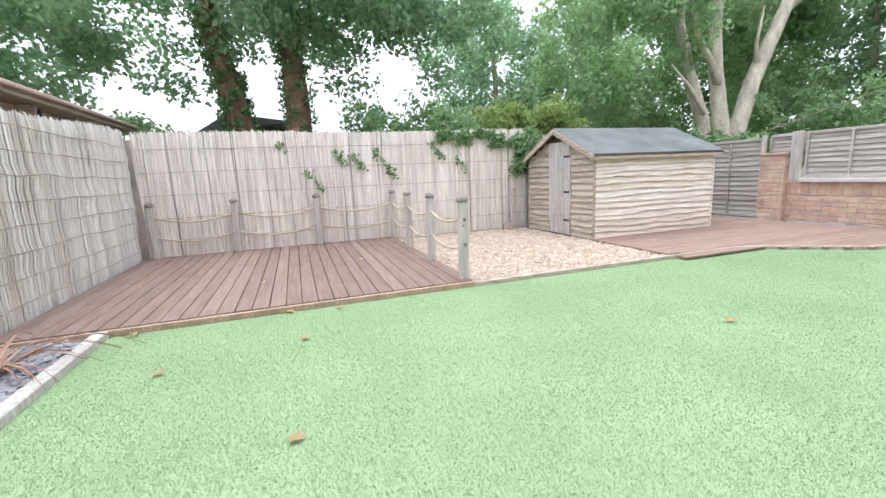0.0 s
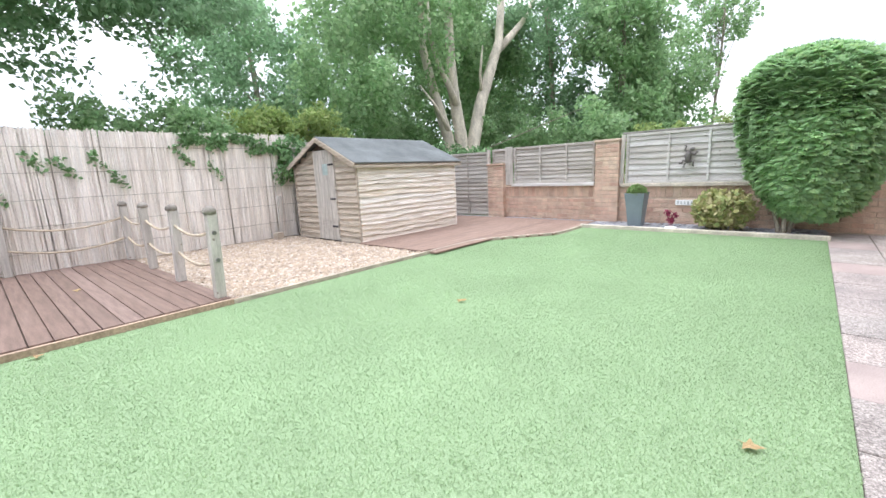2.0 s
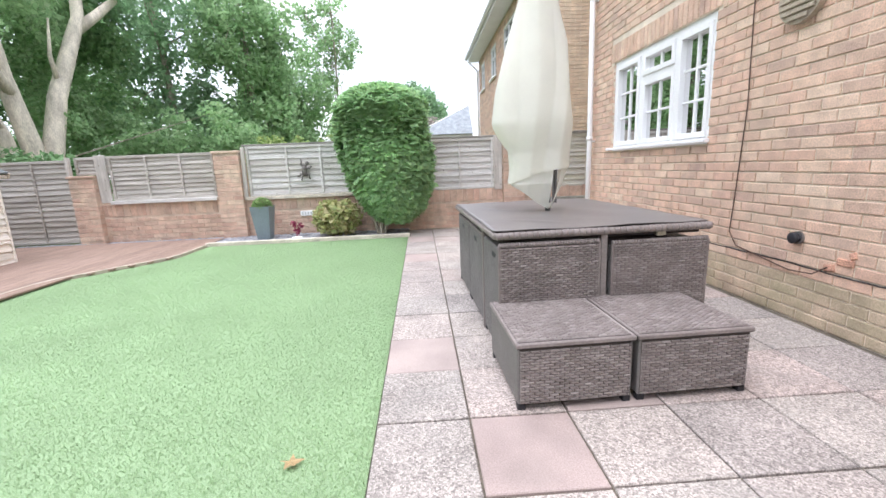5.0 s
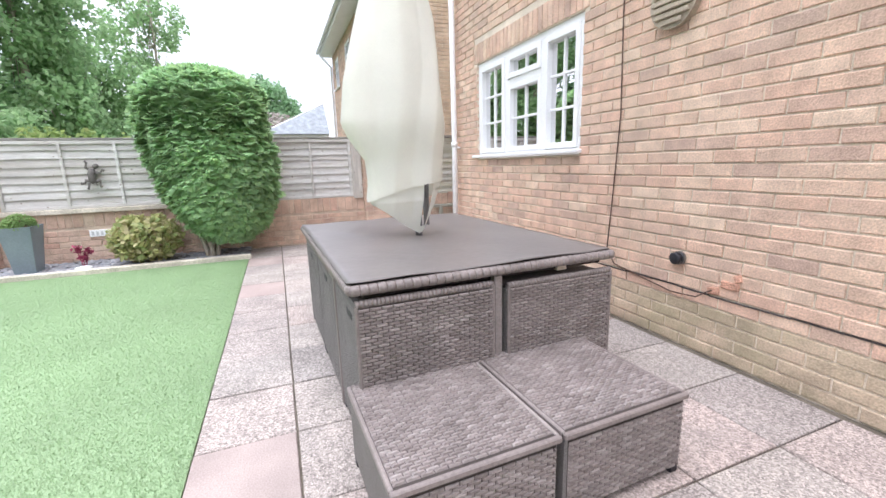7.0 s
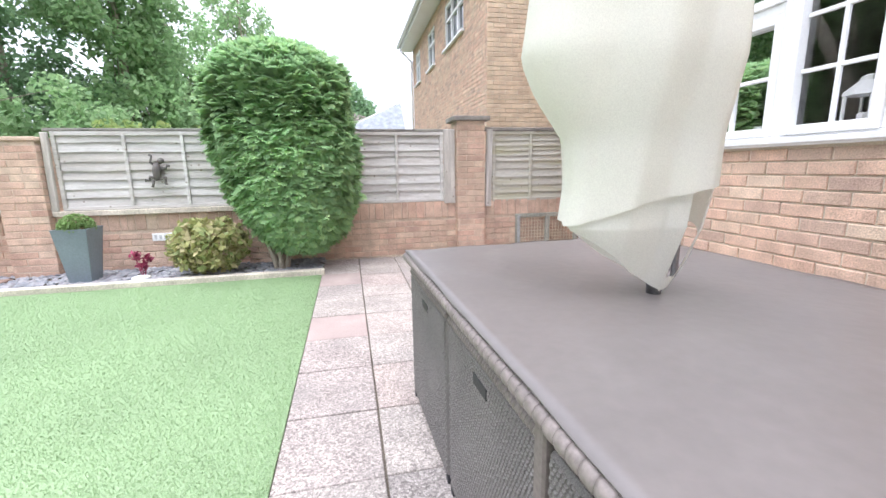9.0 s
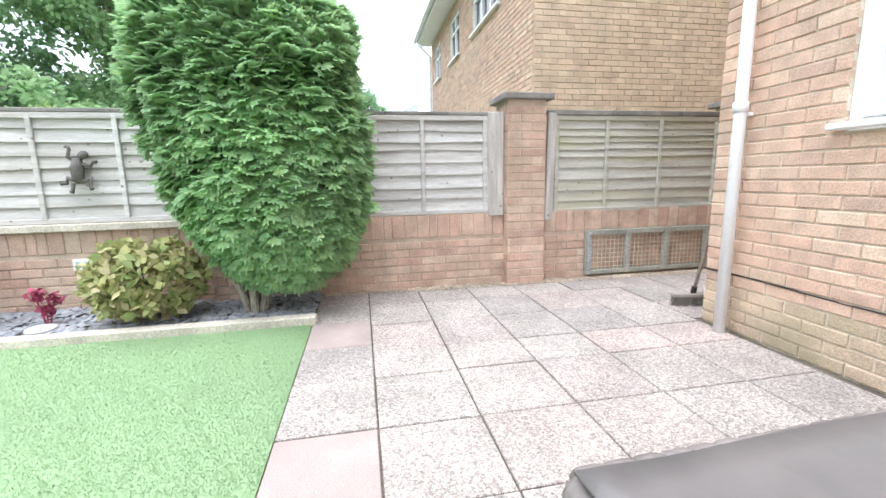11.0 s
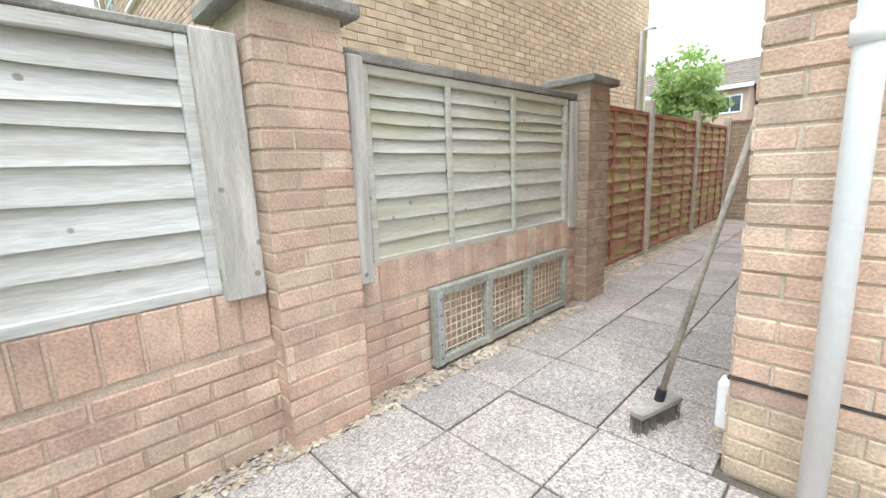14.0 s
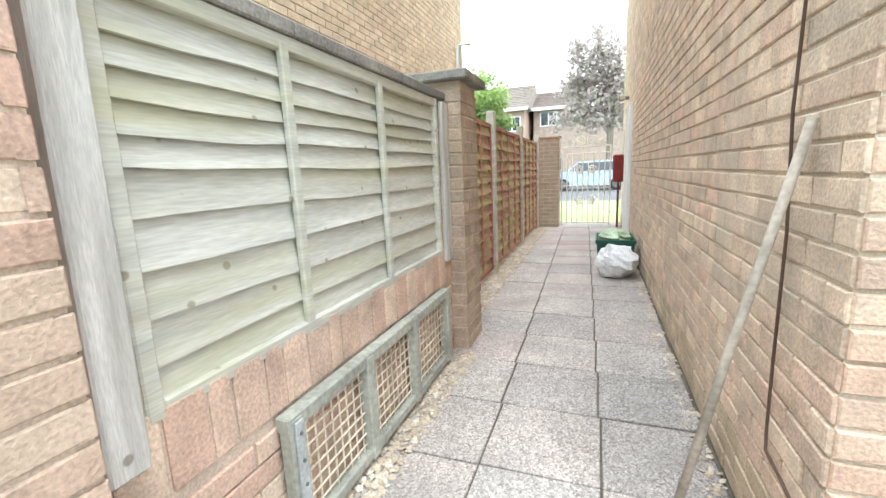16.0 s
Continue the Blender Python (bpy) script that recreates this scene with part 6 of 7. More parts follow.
bricks(ns, (NX, NY, 0), (0, -1, 0), (-1, 0, 0), 7.46, 1.2, 5.0, mat("brick_buff", [(0.60, 0.46, 0.33), (0.66, 0.52, 0.38), (0.58, 0.44, 0.32), (0.70, 0.56, 0.41), (0.62, 0.48, 0.35)], 0.9, 5, 0.18, 120, 0.2, 0.5, 0.005, stain=(0.5, 0.36, 0.24, 0.4)), seed=17, near=(0.4, 4.5, 1.5, 2.9))
for a, b in wins:
    w = tagged(new("window"), "white upstairs window")
    under(w, nh)
    part("pane", span(Acc(), (a + 0.05, NY - 0.10, 3.83), (b - 0.05, NY - 0.07, 4.67), 0.002), GLASS_DARK, w)
    for x in np.linspace(a, b - 0.06, 3 if b - a < 1.3 else 4):
        part("frame", span(Acc(), (x, NY - 0.09, 3.78), (x + 0.06, NY - 0.02, 4.72), 0.004), WHITE, w)
    for z in (3.78, 4.66, 4.35):
        part("frame", span(Acc(), (a + 0.06, NY - 0.088, z), (b - 0.06, NY - 0.022, z + 0.06), 0.004), WHITE, w)
    part("sill", span(Acc(), (a - 0.05, NY - 0.018, 3.73), (b + 0.05, NY + 0.07, 3.78), 0.004), WHITE, w)
part("soffit", span(Acc(), (NX - 0.05, NY + 0.002, 4.98), (xe + 0.15, NY + 0.42, 5.0), 0.002), WHITE, nh)
part("fascia", span(Acc(), (NX - 0.05, NY + 0.40, 4.98), (xe + 0.15, NY + 0.425, 5.16), 0.004), WHITE, nh)
part("gutter", tube(Acc(), [(NX - 0.05, NY + 0.48, 5.12), (xe + 0.2, NY + 0.48, 5.12)], 0.06, 10), WHITE, nh, smooth=True)
part("roof", Acc().add([(NX - 0.1, NY + 0.5, 5.16), (xe + 0.2, NY + 0.5, 5.16), (xe + 0.2, -6.8, 7.4), (NX - 0.1, -6.8, 7.4), (NX - 0.1, -10.9, 5.1), (xe + 0.2, -10.9, 5.1)], [(0, 1, 2, 3), (3, 2, 5, 4), (0, 3, 4), (1, 5, 2)]), TILE, nh)
part("downpipe", tube(Acc(), [(xe - 0.15, NY + 0.08, 0), (xe - 0.15, NY + 0.08, 4.6), (xe - 0.1, NY + 0.42, 4.95)], 0.04, 8), WHITE, nh, smooth=True)
part("flue_pipe", tube(Acc(), [(NX - 0.07, -10.1, 0), (NX - 0.08, -10.1, 3.5), (NX - 0.3, -10.1, 3.53)], 0.06, 10), WHITE, nh, smooth=True)

cs = thing("conservatory", (21.5, -1.8, 0), "white conservatory with a pale glazed roof", "conservatory")
part("wall", span(Acc(), (19.4, -3.0, 0), (24.0, -0.6, 2.45), 0.01), WHITE, cs)
part("roof", Acc().add([(19.2, -3.0, 2.45), (19.2, -0.4, 2.45), (24.2, -0.4, 2.45), (24.2, -3.0, 2.45), (20.6, -3.0, 3.75), (22.8, -3.0, 3.75)], [(0, 1, 4), (1, 2, 5, 4), (2, 3, 5), (0, 4, 5, 3)]), mat("glazed_roof", [(0.27, 0.3, 0.33)], 0.4), cs)
for k in range(9):
    x = 19.5 + 0.55 * k
    part("glazing_bar", tube(Acc(), [(x, -0.38, 2.47), (20.6 + 2.2 * k / 8, -2.98, 3.78)], 0.03, 5), WHITE, cs)

# garden building beyond the brushwood screen
PINK = mat("pale_render", [(0.66, 0.50, 0.43)], 0.9, 2, 0.12)
gb = thing("neighbour_outbuilding", (-4.2, 5.6, 0), "low pale outbuilding with a brown roof edge", "outbuilding")
part("wall", span(Acc(), (-6.2, 1.5, -0.03), (-2.55, 8.4, 2.02), 0.01), PINK, gb)
part("fascia", span(Acc(), (-6.4, 1.2, 2.02), (-2.28, 8.75, 2.07), 0.006), SHED_BROWN, gb)
part("roof", span(Acc(), (-6.42, 1.18, 2.072), (-2.22, 8.8, 2.12), 0.01), mat("pink_felt", [(0.55, 0.42, 0.37)], 0.9, 3, 0.15), gb)
for k in range(7):
    y = 2.2 + 0.95 * k
    part("bracket", span(Acc(), (-2.55, y - 0.03, 1.86), (-2.38, y + 0.03, 2.02), 0.006), SHED_BROWN, gb)
    part("hanging_lamp", lathe(Acc(), (-2.36, y, 1.86), [(0.01, 0.12), (0.02, 0.06), (0.04, 0.02), (0.045, 0.0)][::-1], 8), BLACK, gb)
hut = thing("dark_shed", (-0.9, 11.8, 0), "dark shed roof beyond the reed fence", "shed")
part("wall", span(Acc(), (-1.6, 11.2, -0.03), (-0.1, 12.6, 2.3), 0.01), DARK_BARK, hut)
part("roof", Acc().add([(-1.95, 11.0, 2.15), (0.3, 11.0, 2.5), (0.3, 12.8, 2.5), (-1.95, 12.8, 2.15), (-1.1, 11.0, 2.68), (-1.1, 12.8, 2.68)], [(0, 4, 5, 3), (4, 1, 2, 5), (0, 1, 4), (3, 5, 2)]), FELT, hut)
far_roof = thing("far_roof", (4.0, 14.0, 0), "long low grey roof beyond the fence", "building")
part("wall", span(Acc(), (1.0, 14.0, -0.03), (5.5, 18, 2.2), 0.01), PINK, far_roof)
part("roof", Acc().add([(0.8, 13.8, 2.55), (5.7, 13.8, 2.15), (5.7, 18.2, 2.35), (0.8, 18.2, 2.75), (0.8, 13.8, 2.45), (5.7, 13.8, 2.05)], [(0, 1, 2, 3), (0, 4, 5, 1)]), FELT, far_roof)

# ---- front of the side path ----
fl = structure("front_lawn", sheet([(-30, -17.5), (40, -17.5), (40, -11.5), (-30, -11.5)], -0.012, -0.03), mat("front_grass", [(0.34, 0.42, 0.18)], 0.95, 2, 0.2, 60, 0.25, 0.4, 0.01), "mown grass verge before the road", "grass")
structure("road", sheet([(-60, -30), (60, -30), (60, -17.6), (-60, -17.6)], -0.015, -0.03), mat("asphalt", [(0.13, 0.13, 0.13)], 0.9, 3, 0.2, 90, 0.2, 0.4, 0.005), "grey asphalt road", "road")
gate = thing("iron_gate", (7.47, -10.85, 0), "cream wrought-iron gate with scrolled top", "gate")
CREAM = mat("cream_iron", [(0.84, 0.79, 0.71)], 0.5)


def rod(pts, rad=0.011, name="bar"):
    part(name, tube(Acc(), pts, rad, 6), CREAM, gate)


for x in (7.02, 7.92):
    rod([(x, -10.85, 0.0), (x, -10.85, 1.56)], 0.014, "stile")
for z in (0.06, 0.80, 1.42, 1.55):
    rod([(7.02, -10.85, z), (7.92, -10.85, z)], 0.011, "rail")
for k in range(1, 9):
    rod([(7.02 + 0.1 * k, -10.85, 0.06), (7.02 + 0.1 * k, -10.85, 1.42)])


def scroll(cx, cz, r, turns=1.6, flip=1):
    rod([(cx + flip * r * (1 - i / 34) * math.cos(i * 0.3 * turns), -10.85, cz + r * (1 - i / 34) * math.sin(i * 0.3 * turns)) for i in range(30)], 0.013, "scroll")


for f in (-1, 1):
    scroll(7.47 + f * 0.10, 1.66, 0.10, flip=f)
    scroll(7.47 + f * 0.28, 1.62, 0.075, flip=f)
    scroll(7.47 + f * 0.12, 1.1, 0.09, flip=f)
    scroll(7.47 + f * 0.12, 0.5, 0.09, flip=f)
tagged(part("wall_letterbox", span(Acc(), (6.79, -10.75, 0.86), (6.98, -10.55, 1.36), 0.02), mat("dark_red_paint", [(0.22, 0.03, 0.03)], 0.5)), "dark red box fixed to the house wall", "box")
tagged(part("box_stand", span(Acc(), (6.86, -10.68, 0.0), (6.90, -10.64, 0.86), 0.004), mat("dark_red_stand", [(0.16, 0.03, 0.03)], 0.6)), "dark red stand under the box", "stand")
sdoor = structure("door_1", span(Acc(), (HX - 0.10, -9.79, 0.0), (HX - 0.04, -8.96, 2.05), 0.005), WHITE, "white side door of the house", "door")
part("door_frame", span(Acc(), (HX - 0.06, -9.8, 0), (HX + 0.06, -9.73, 2.06), 0.005), WHITE, sdoor)
part("door_frame", span(Acc(), (HX - 0.06, -9.02, 0), (HX + 0.06, -8.95, 2.06), 0.005), WHITE, sdoor)
part("door_handle", tube(Acc(), [(HX - 0.05, -9.1, 1.0), (HX + 0.03, -9.1, 1.0), (HX + 0.03, -9.22, 1.0)], 0.01, 8), METAL, sdoor)
lamp = thing("security_light", (HX, -9.9, 2.25), "small round outdoor lamp on the brick wall", "lamp")
part("mount", tube(Acc(), [(HX, -9.9, 2.25), (HX + 0.08, -9.9, 2.25)], 0.03, 10), METAL, lamp)
part("shade", lathe(Acc(), (HX + 0.12, -9.9, 2.2), [(0.03, 0), (0.06, 0.03), (0.06, 0.08), (0.03, 0.11)], 12), PALE_TIMBER, lamp)

crate = thing("recycling_box", (7.05, -7.3, 0), "green plastic recycling box full of bags", "crate")
GREEN = mat("green_plastic", [(0.02, 0.09, 0.06)], 0.5)
vs, fs = [], []
for z, s in ((0.0, 0.86), (0.30, 1.0), (0.30, 1.06), (0.34, 1.06), (0.34, 0.97), (0.05, 0.83)):
    for sx, sy in ((-1, -1), (1, -1), (1, 1), (-1, 1)):
        vs.append((7.05 + sx * 0.20 * s, -7.3 + sy * 0.27 * s, z))
for i in range(5):
    for k in range(4):
        p, q = i * 4 + k, i * 4 + (k + 1) % 4
        fs.append((p, q, q + 4, p + 4))
part("box", Acc().add(vs, fs + [(3, 2, 1, 0), (20, 21, 22, 23)]), GREEN, crate)


def crumple(name, c, rx, ry, rz, seed, material, label, category):
    vs, fs, n, m = [], [], 22, 14
    for i in range(m + 1):
        for k in range(n):
            f, t = math.pi * i / m, 2 * math.pi * k / n
            d = Vector((math.sin(f) * math.cos(t), math.sin(f) * math.sin(t), math.cos(f)))
            q = 1 + 0.28 * noise.noise(d * 2.3 + Vector((seed, 0, 0))) + 0.12 * noise.noise(d * 6 + Vector((seed, 3, 0)))
            vs.append((c[0] + rx * d.x * q, c[1] + ry * d.y * q, max(c[2] + rz * d.z * q, 0.001)))
    for i in range(m):
        for k in range(n):
            p, q = i * n + k, i * n + (k + 1) % n
            fs.append((p, p + n, q + n, q))
    return tagged(part(name, Acc().add(vs, fs), material), label, category)


BAG = mat("white_plastic_bag", [(0.8, 0.81, 0.83)], 0.35, 6, 0.1, 60, 0.1, 0.4, 0.02)
crumple("plastic_bag", (7.05, -6.72, 0.16), 0.20, 0.18, 0.18, 1, BAG, "crumpled white plastic bag on the path", "bag")
crumple("bag_of_cuttings", (7.05, -7.3, 0.33), 0.17, 0.22, 0.10, 7, mat("pale_green_bag", [(0.42, 0.52, 0.36)], 0.5), "pale green bag in the recycling box", "bag")

van = thing("parked_car", (7.6, -25.0, 0), "pale silver-blue parked car across the road", "car")
CARP = mat("car_paint", [(0.45, 0.55, 0.66)], 0.3, spec=0.6)
bod = [(-2.0, 0.25), (2.0, 0.25), (2.05, 0.6), (1.95, 0.85), (1.1, 0.95), (0.55, 1.42), (-1.2, 1.45), (-1.9, 0.95), (-2.05, 0.7)]
vs = [(7.6 + x, -25.8 + (0.12 if z > 1.2 else 0), z) for x, z in bod] + [(7.6 + x, -24.2 - (0.12 if z > 1.2 else 0), z) for x, z in bod]
part("body", Acc().add(vs, [tuple(range(9)), tuple(range(9, 18))[::-1]] + [(i, i + 9, (i + 1) % 9 + 9, (i + 1) % 9) for i in range(9)]), CARP, van)
part("side_window", Acc().add([(7.6 + 0.95, -24.19, 0.97), (7.6 + 0.5, -24.28, 1.36), (7.6 - 1.15, -24.28, 1.38), (7.6 - 1.6, -24.19, 0.97)], [(0, 1, 2, 3)]), GLASS_DARK, van)
for x in (-1.25, 1.25):
    w = part("wheel", tube(Acc(), [(7.6 + x, -24.35, 0.3), (7.6 + x, -24.15, 0.3)], 0.3, 18), BLACK, van)
    part("rim", tube(Acc(), [(7.6 + x, -24.149, 0.3), (7.6 + x, -24.14, 0.3)], 0.19, 14), METAL, w)


def far_house(x0, x1, y, eave, ridge, wall_mat, label, wx):
    h = thing("far_house", ((x0 + x1) / 2, y - 4, 0), label, "house", "houses across the road")
    part("wall", span(Acc(), (x0, y - 8, -0.03), (x1, y, eave), 0.01), wall_mat, h)
    rf = Acc().add([(x0 - 0.3, y + 0.5, eave - 0.2), (x1 + 0.3, y + 0.5, eave - 0.2), (x1 + 0.3, y - 4, ridge), (x0 - 0.3, y - 4, ridge), (x0 - 0.3, y - 8.5, eave - 0.2), (x1 + 0.3, y - 8.5, eave - 0.2)], [(0, 1, 2, 3), (3, 2, 5, 4), (0, 3, 4), (1, 5, 2)])
    part("roof", rf, TILE, h)
    for k in range(12):
        f = (k + 1) / 13
        part("tile_course", tube(Acc(), [(x0 - 0.3, y + 0.5 - 4.5 * f, eave - 0.16 + (ridge - eave + 0.2) * f), (x1 + 0.3, y + 0.5 - 4.5 * f, eave - 0.16 + (ridge - eave + 0.2) * f)], 0.05, 4), TILE, h)
    for a, z in wx:
        w = tagged(new("window"), "white framed window")
        under(w, h)
        part("pane", span(Acc(), (a, y, z), (a + 1.2, y + 0.03, z + 1.0), 0.002), GLASS_DARK, w)
        for q in (a - 0.08, a + 0.56, a + 1.2):
            part("frame", span(Acc(), (q, y, z - 0.08), (q + 0.09, y + 0.06, z + 1.08), 0.004), WHITE, w)
        for q in (z - 0.08, z + 1.0):
            part("frame", span(Acc(), (a, y, q), (a + 1.2, y + 0.058, q + 0.09), 0.004), WHITE, w)
    part("fascia", span(Acc(), (x0 - 0.3, y + 0.45, eave - 0.35), (x1 + 0.3, y + 0.5, eave - 0.1), 0.004), WHITE, h)
    return h


far_house(12.6, 20.5, -36, 6.0, 8.2, BRICK, "brick house across the road with a tiled roof", [(13.0, 4.2), (16.0, 4.2), (13.2, 1.0)])
far_house(3.0, 12.2, -38, 6.1, 7.8, mat("hung_tile", [(0.44, 0.35, 0.3)], 0.9, 4, 0.2), "tile-hung house across the road", [(11.6 - 1.2, 4.6), (6.5, 4.6), (10.0, 1.0)])

# ---- trees and hedges ----


def tree(name, base, trunk_r, height, crowns, clusters, leaves, leaf, spread, bark, leafmat, label, seed, trunks=((0, 0, 0, 0),), limbs=16, category="tree", first=3):
    """crowns: (x, y, z, rx, ry, rz) from the base; trunks: (x, y, lean x, lean y) at the top."""
    rg = np.random.default_rng(seed)
    t = thing(name, (*base, 0), label, category)
    bx, by = base
    cl = []
    wts = np.array([c[3] * c[4] * c[5] for c in crowns])
    for i in rg.choice(len(crowns), clusters, p=wts / wts.sum()):
        c = crowns[i]
        d = rg.normal(size=3)
        d /= np.linalg.norm(d)
        d *= rg.random() ** 0.42
        cl.append((bx + c[0] + c[3] * d[0], by + c[1] + c[4] * d[1], c[2] + c[5] * d[2], rg.uniform(0.4, 1.4)))
    part("crown", leaf_cloud("crown", cl, spread, leaves, leaf, seed + 1, 0.5), leafmat, t)
    for k, (tx, ty, lx, ly) in enumerate(trunks):
        pts, rad = [], []
        for i in range(9):
            f = i / 8
            pts.append((bx + tx + lx * f + 0.2 * math.sin(f * 5 + k) - 0.2 * math.sin(k), by + ty + ly * f + 0.16 * math.cos(f * 4 + k) - 0.16 * math.cos(k), -0.05 + height * f))
            rad.append(trunk_r * (1.25 - 0.3 * min(1, f * 6) - 0.6 * f))
        part("trunk", tube(Acc(), pts, rad, 14), bark, t, smooth=True)
        for j in range(limbs):
            q = cl[int(rg.integers(len(cl)))]
            i = int(rg.integers(first, 8))
            p = Vector(pts[i])
            e = Vector(q[:3])
            m = (p + e) / 2 + Vector((0, 0, 0.12 * (e - p).length))
            part("limb", tube(Acc(), [p, (p * 0.7 + m * 0.3) + Vector((0, 0, 0.05)), m, e], [rad[i] * 0.42, rad[i] * 0.3, rad[i] * 0.18, 0.012], 7), bark, t, smooth=True)
    return t


tree("oak_tree", (-0.1, 10.6), 0.37, 7.5, [(0.2, 0, 5.6, 5.4, 3.0, 1.9), (4.0, 0.3, 5.2, 2.8, 2.0, 1.2), (-4.6, -0.8, 5.0, 3.2, 2.6, 1.6), (1.0, -0.8, 3.9, 1.5, 1.0, 0.6), (-3.2, -0.5, 3.7, 1.6, 1.0, 0.5), (0.5, -1.6, 5.2, 3.5, 1.5, 1.4), (0.6, -1.3, 4.4, 4.6, 1.3, 1.0), (-3.6, -0.6, 3.6, 2.4, 1.0, 0.9), (-1.7, -0.8, 3.0, 0.9, 0.5, 0.6), (1.7, -0.8, 3.3, 1.0, 0.5, 0.5), (3.4, -0.5, 3.5, 1.0, 0.6, 0.8)], 330, 46000, 0.12, (0.62, 0.62, 0.42), DARK_BARK, LEAF_OAK, "large oak with ivy-clad trunks behind the fence", 101,
     trunks=((0.25, 0, 0.3, 0.2), (-0.5, 0.2, -0.4, 0.3)), limbs=6, first=5)
ivy = []
for a in range(46):
    z = 1.5 + 0.075 * a
    f = z / 7.5
    for k, (tx, ty, lx, ly) in enumerate(((0.15, 10.6, 0.3, 0.2), (-0.6, 10.8, -0.4, 0.3))):
        x, y = tx + lx * f + 0.2 * math.sin(f * 5 + k) - 0.2 * math.sin(k), ty + ly * f + 0.16 * math.cos(f * 4 + k) - 0.16 * math.cos(k)
        ivy.append((x + 0.30 * math.cos(a * 2.4 + k), y + 0.30 * math.sin(a * 2.4 + k), z, 0.5 + 0.5 * k))
part("ivy", leaf_cloud("ivy", ivy, 0.17, 6500, 0.085, 5), LEAF_IVY, bpy.data.objects["oak_tree"])
ash = tree("ash_tree", (11.9, 8.9), 0.24, 9.5, [(-3.4, 1.0, 4.6, 3.0, 2.2, 2.0), (0.5, 1.8, 6.6, 3.4, 2.6, 2.0), (-1.5, 1.0, 6.4, 3.0, 2.2, 1.8), (-4.0, 0.2, 3.0, 1.5, 1.2, 0.9), (3.0, 1.9, 5.0, 2.2, 2.2, 2.4)], 240, 31000, 0.14, 0.55, PALE_BARK, LEAF_ASH, "tall tree with pale bare forking trunks", 111, trunks=())
for pts, rad in ((((12.0, 8.9, -0.05), (12.2, 8.88, 1.6), (12.75, 8.85, 3.3), (13.45, 8.8, 4.7), (13.95, 8.8, 5.6), (14.2, 8.85, 6.9), (14.3, 8.9, 9.0)), (0.36, 0.31, 0.27, 0.24, 0.2, 0.16, 0.07)),
                 (((11.85, 8.95, -0.05), (11.8, 8.95, 2.0), (11.5, 9.0, 3.6), (11.4, 9.0, 4.6), (11.45, 9.05, 5.8), (11.3, 9.1, 7.4), (11.35, 9.1, 9.0)), (0.34, 0.28, 0.23, 0.2, 0.18, 0.13, 0.06)),
                 (((11.7, 9.1, -0.05), (11.3, 9.15, 2.2), (10.75, 9.2, 3.6), (10.45, 9.3, 4.8), (10.5, 9.35, 6.4), (10.3, 9.4, 8.4)), (0.3, 0.24, 0.19, 0.16, 0.12, 0.05))):
    part("trunk", tube(Acc(), pts, [0.78 * v for v in rad], 14), PALE_BARK, ash, smooth=True)
for pts, rad in ((((13.85, 8.8, 5.3), (14.6, 8.7, 5.9), (15.4, 8.6, 6.6), (16.1, 8.6, 7.5)), (0.16, 0.13, 0.1, 0.06)),
                 (((11.65, 8.95, 3.05), (11.1, 8.85, 3.75), (10.6, 8.8, 4.3), (10.2, 8.75, 5.0), (10.1, 8.7, 6.0)), (0.13, 0.1, 0.08, 0.06, 0.03)),
                 (((11.35, 9.1, 2.3), (10.8, 8.9, 2.7), (10.4, 8.85, 3.1), (9.7, 8.8, 3.6)), (0.08, 0.06, 0.045, 0.02)),
                 (((12.9, 8.85, 3.6), (12.6, 8.7, 4.3), (12.65, 8.6, 5.2)), (0.07, 0.05, 0.02))):
    part("limb", tube(Acc(), pts, rad, 9), PALE_BARK, ash, smooth=True)
woods = [(8.2, 16.5, 6.0, 3.2), (13.0, 14.6, 6.5, 3.2), (16.6, 11.8, 6.5, 3.0), (17.6, 8.6, 7.6, 2.7), (18.2, 6.0, 6.6, 1.9), (21.0, 5.2, 4.8, 2.0), (-7.0, 12.5, 5.5, 3.2), (-10.5, 7.5, 5.5, 3.2), (21.5, 15.0, 8.0, 4.0)]
for k, (x, y, h, r_) in enumerate(woods):
    tree("woodland_tree", (x, y), 0.17, h + 1.5, [(0, 0, h * 0.95, r_, r_, h * 0.34), (0.3, -0.3, h * 0.45, r_ * 0.95, r_ * 0.9, h * 0.33)], 130, 15000, 0.17, 0.6, BARK, LEAF_ASH if k % 3 else LEAF_OAK, "leafy woodland tree behind the garden", 130 + 3 * k, limbs=8, trunks=((0, 0, 0.4 * (-1) ** k, 0.3),))
tree("slender_birch", (22.5, 3.5), 0.08, 9.6, [(0, 0, 7.0, 1.5, 1.5, 2.6)], 50, 3400, 0.16, 0.45, BARK, LEAF_ASH, "thin sparse birch against the sky", 171, limbs=30)
tree("distant_tree", (36.0, -1.0), 0.25, 6.4, [(0, 0, 5.1, 2.2, 2.2, 2.4)], 70, 8000, 0.28, 0.7, BARK, LEAF_OAK, "round distant tree beyond the roofs", 175, limbs=6)
tree("distant_copper_tree", (33.0, -0.9), 0.2, 4.0, [(0, 0, 3.3, 1.4, 1.4, 1.3)], 40, 4000, 0.25, 0.6, BARK, LEAF_PURPLE, "dark reddish distant tree", 177, limbs=5)
tree("copper_beech", (6.4, -28.5), 0.25, 7.5, [(0, 0, 6.0, 3.0, 2.6, 3.0), (1.6, 0.4, 4.6, 2.0, 2, 1.6)], 80, 6500, 0.24, 0.7, BARK, LEAF_PURPLE, "purple-leaved tree across the road", 181, limbs=12)
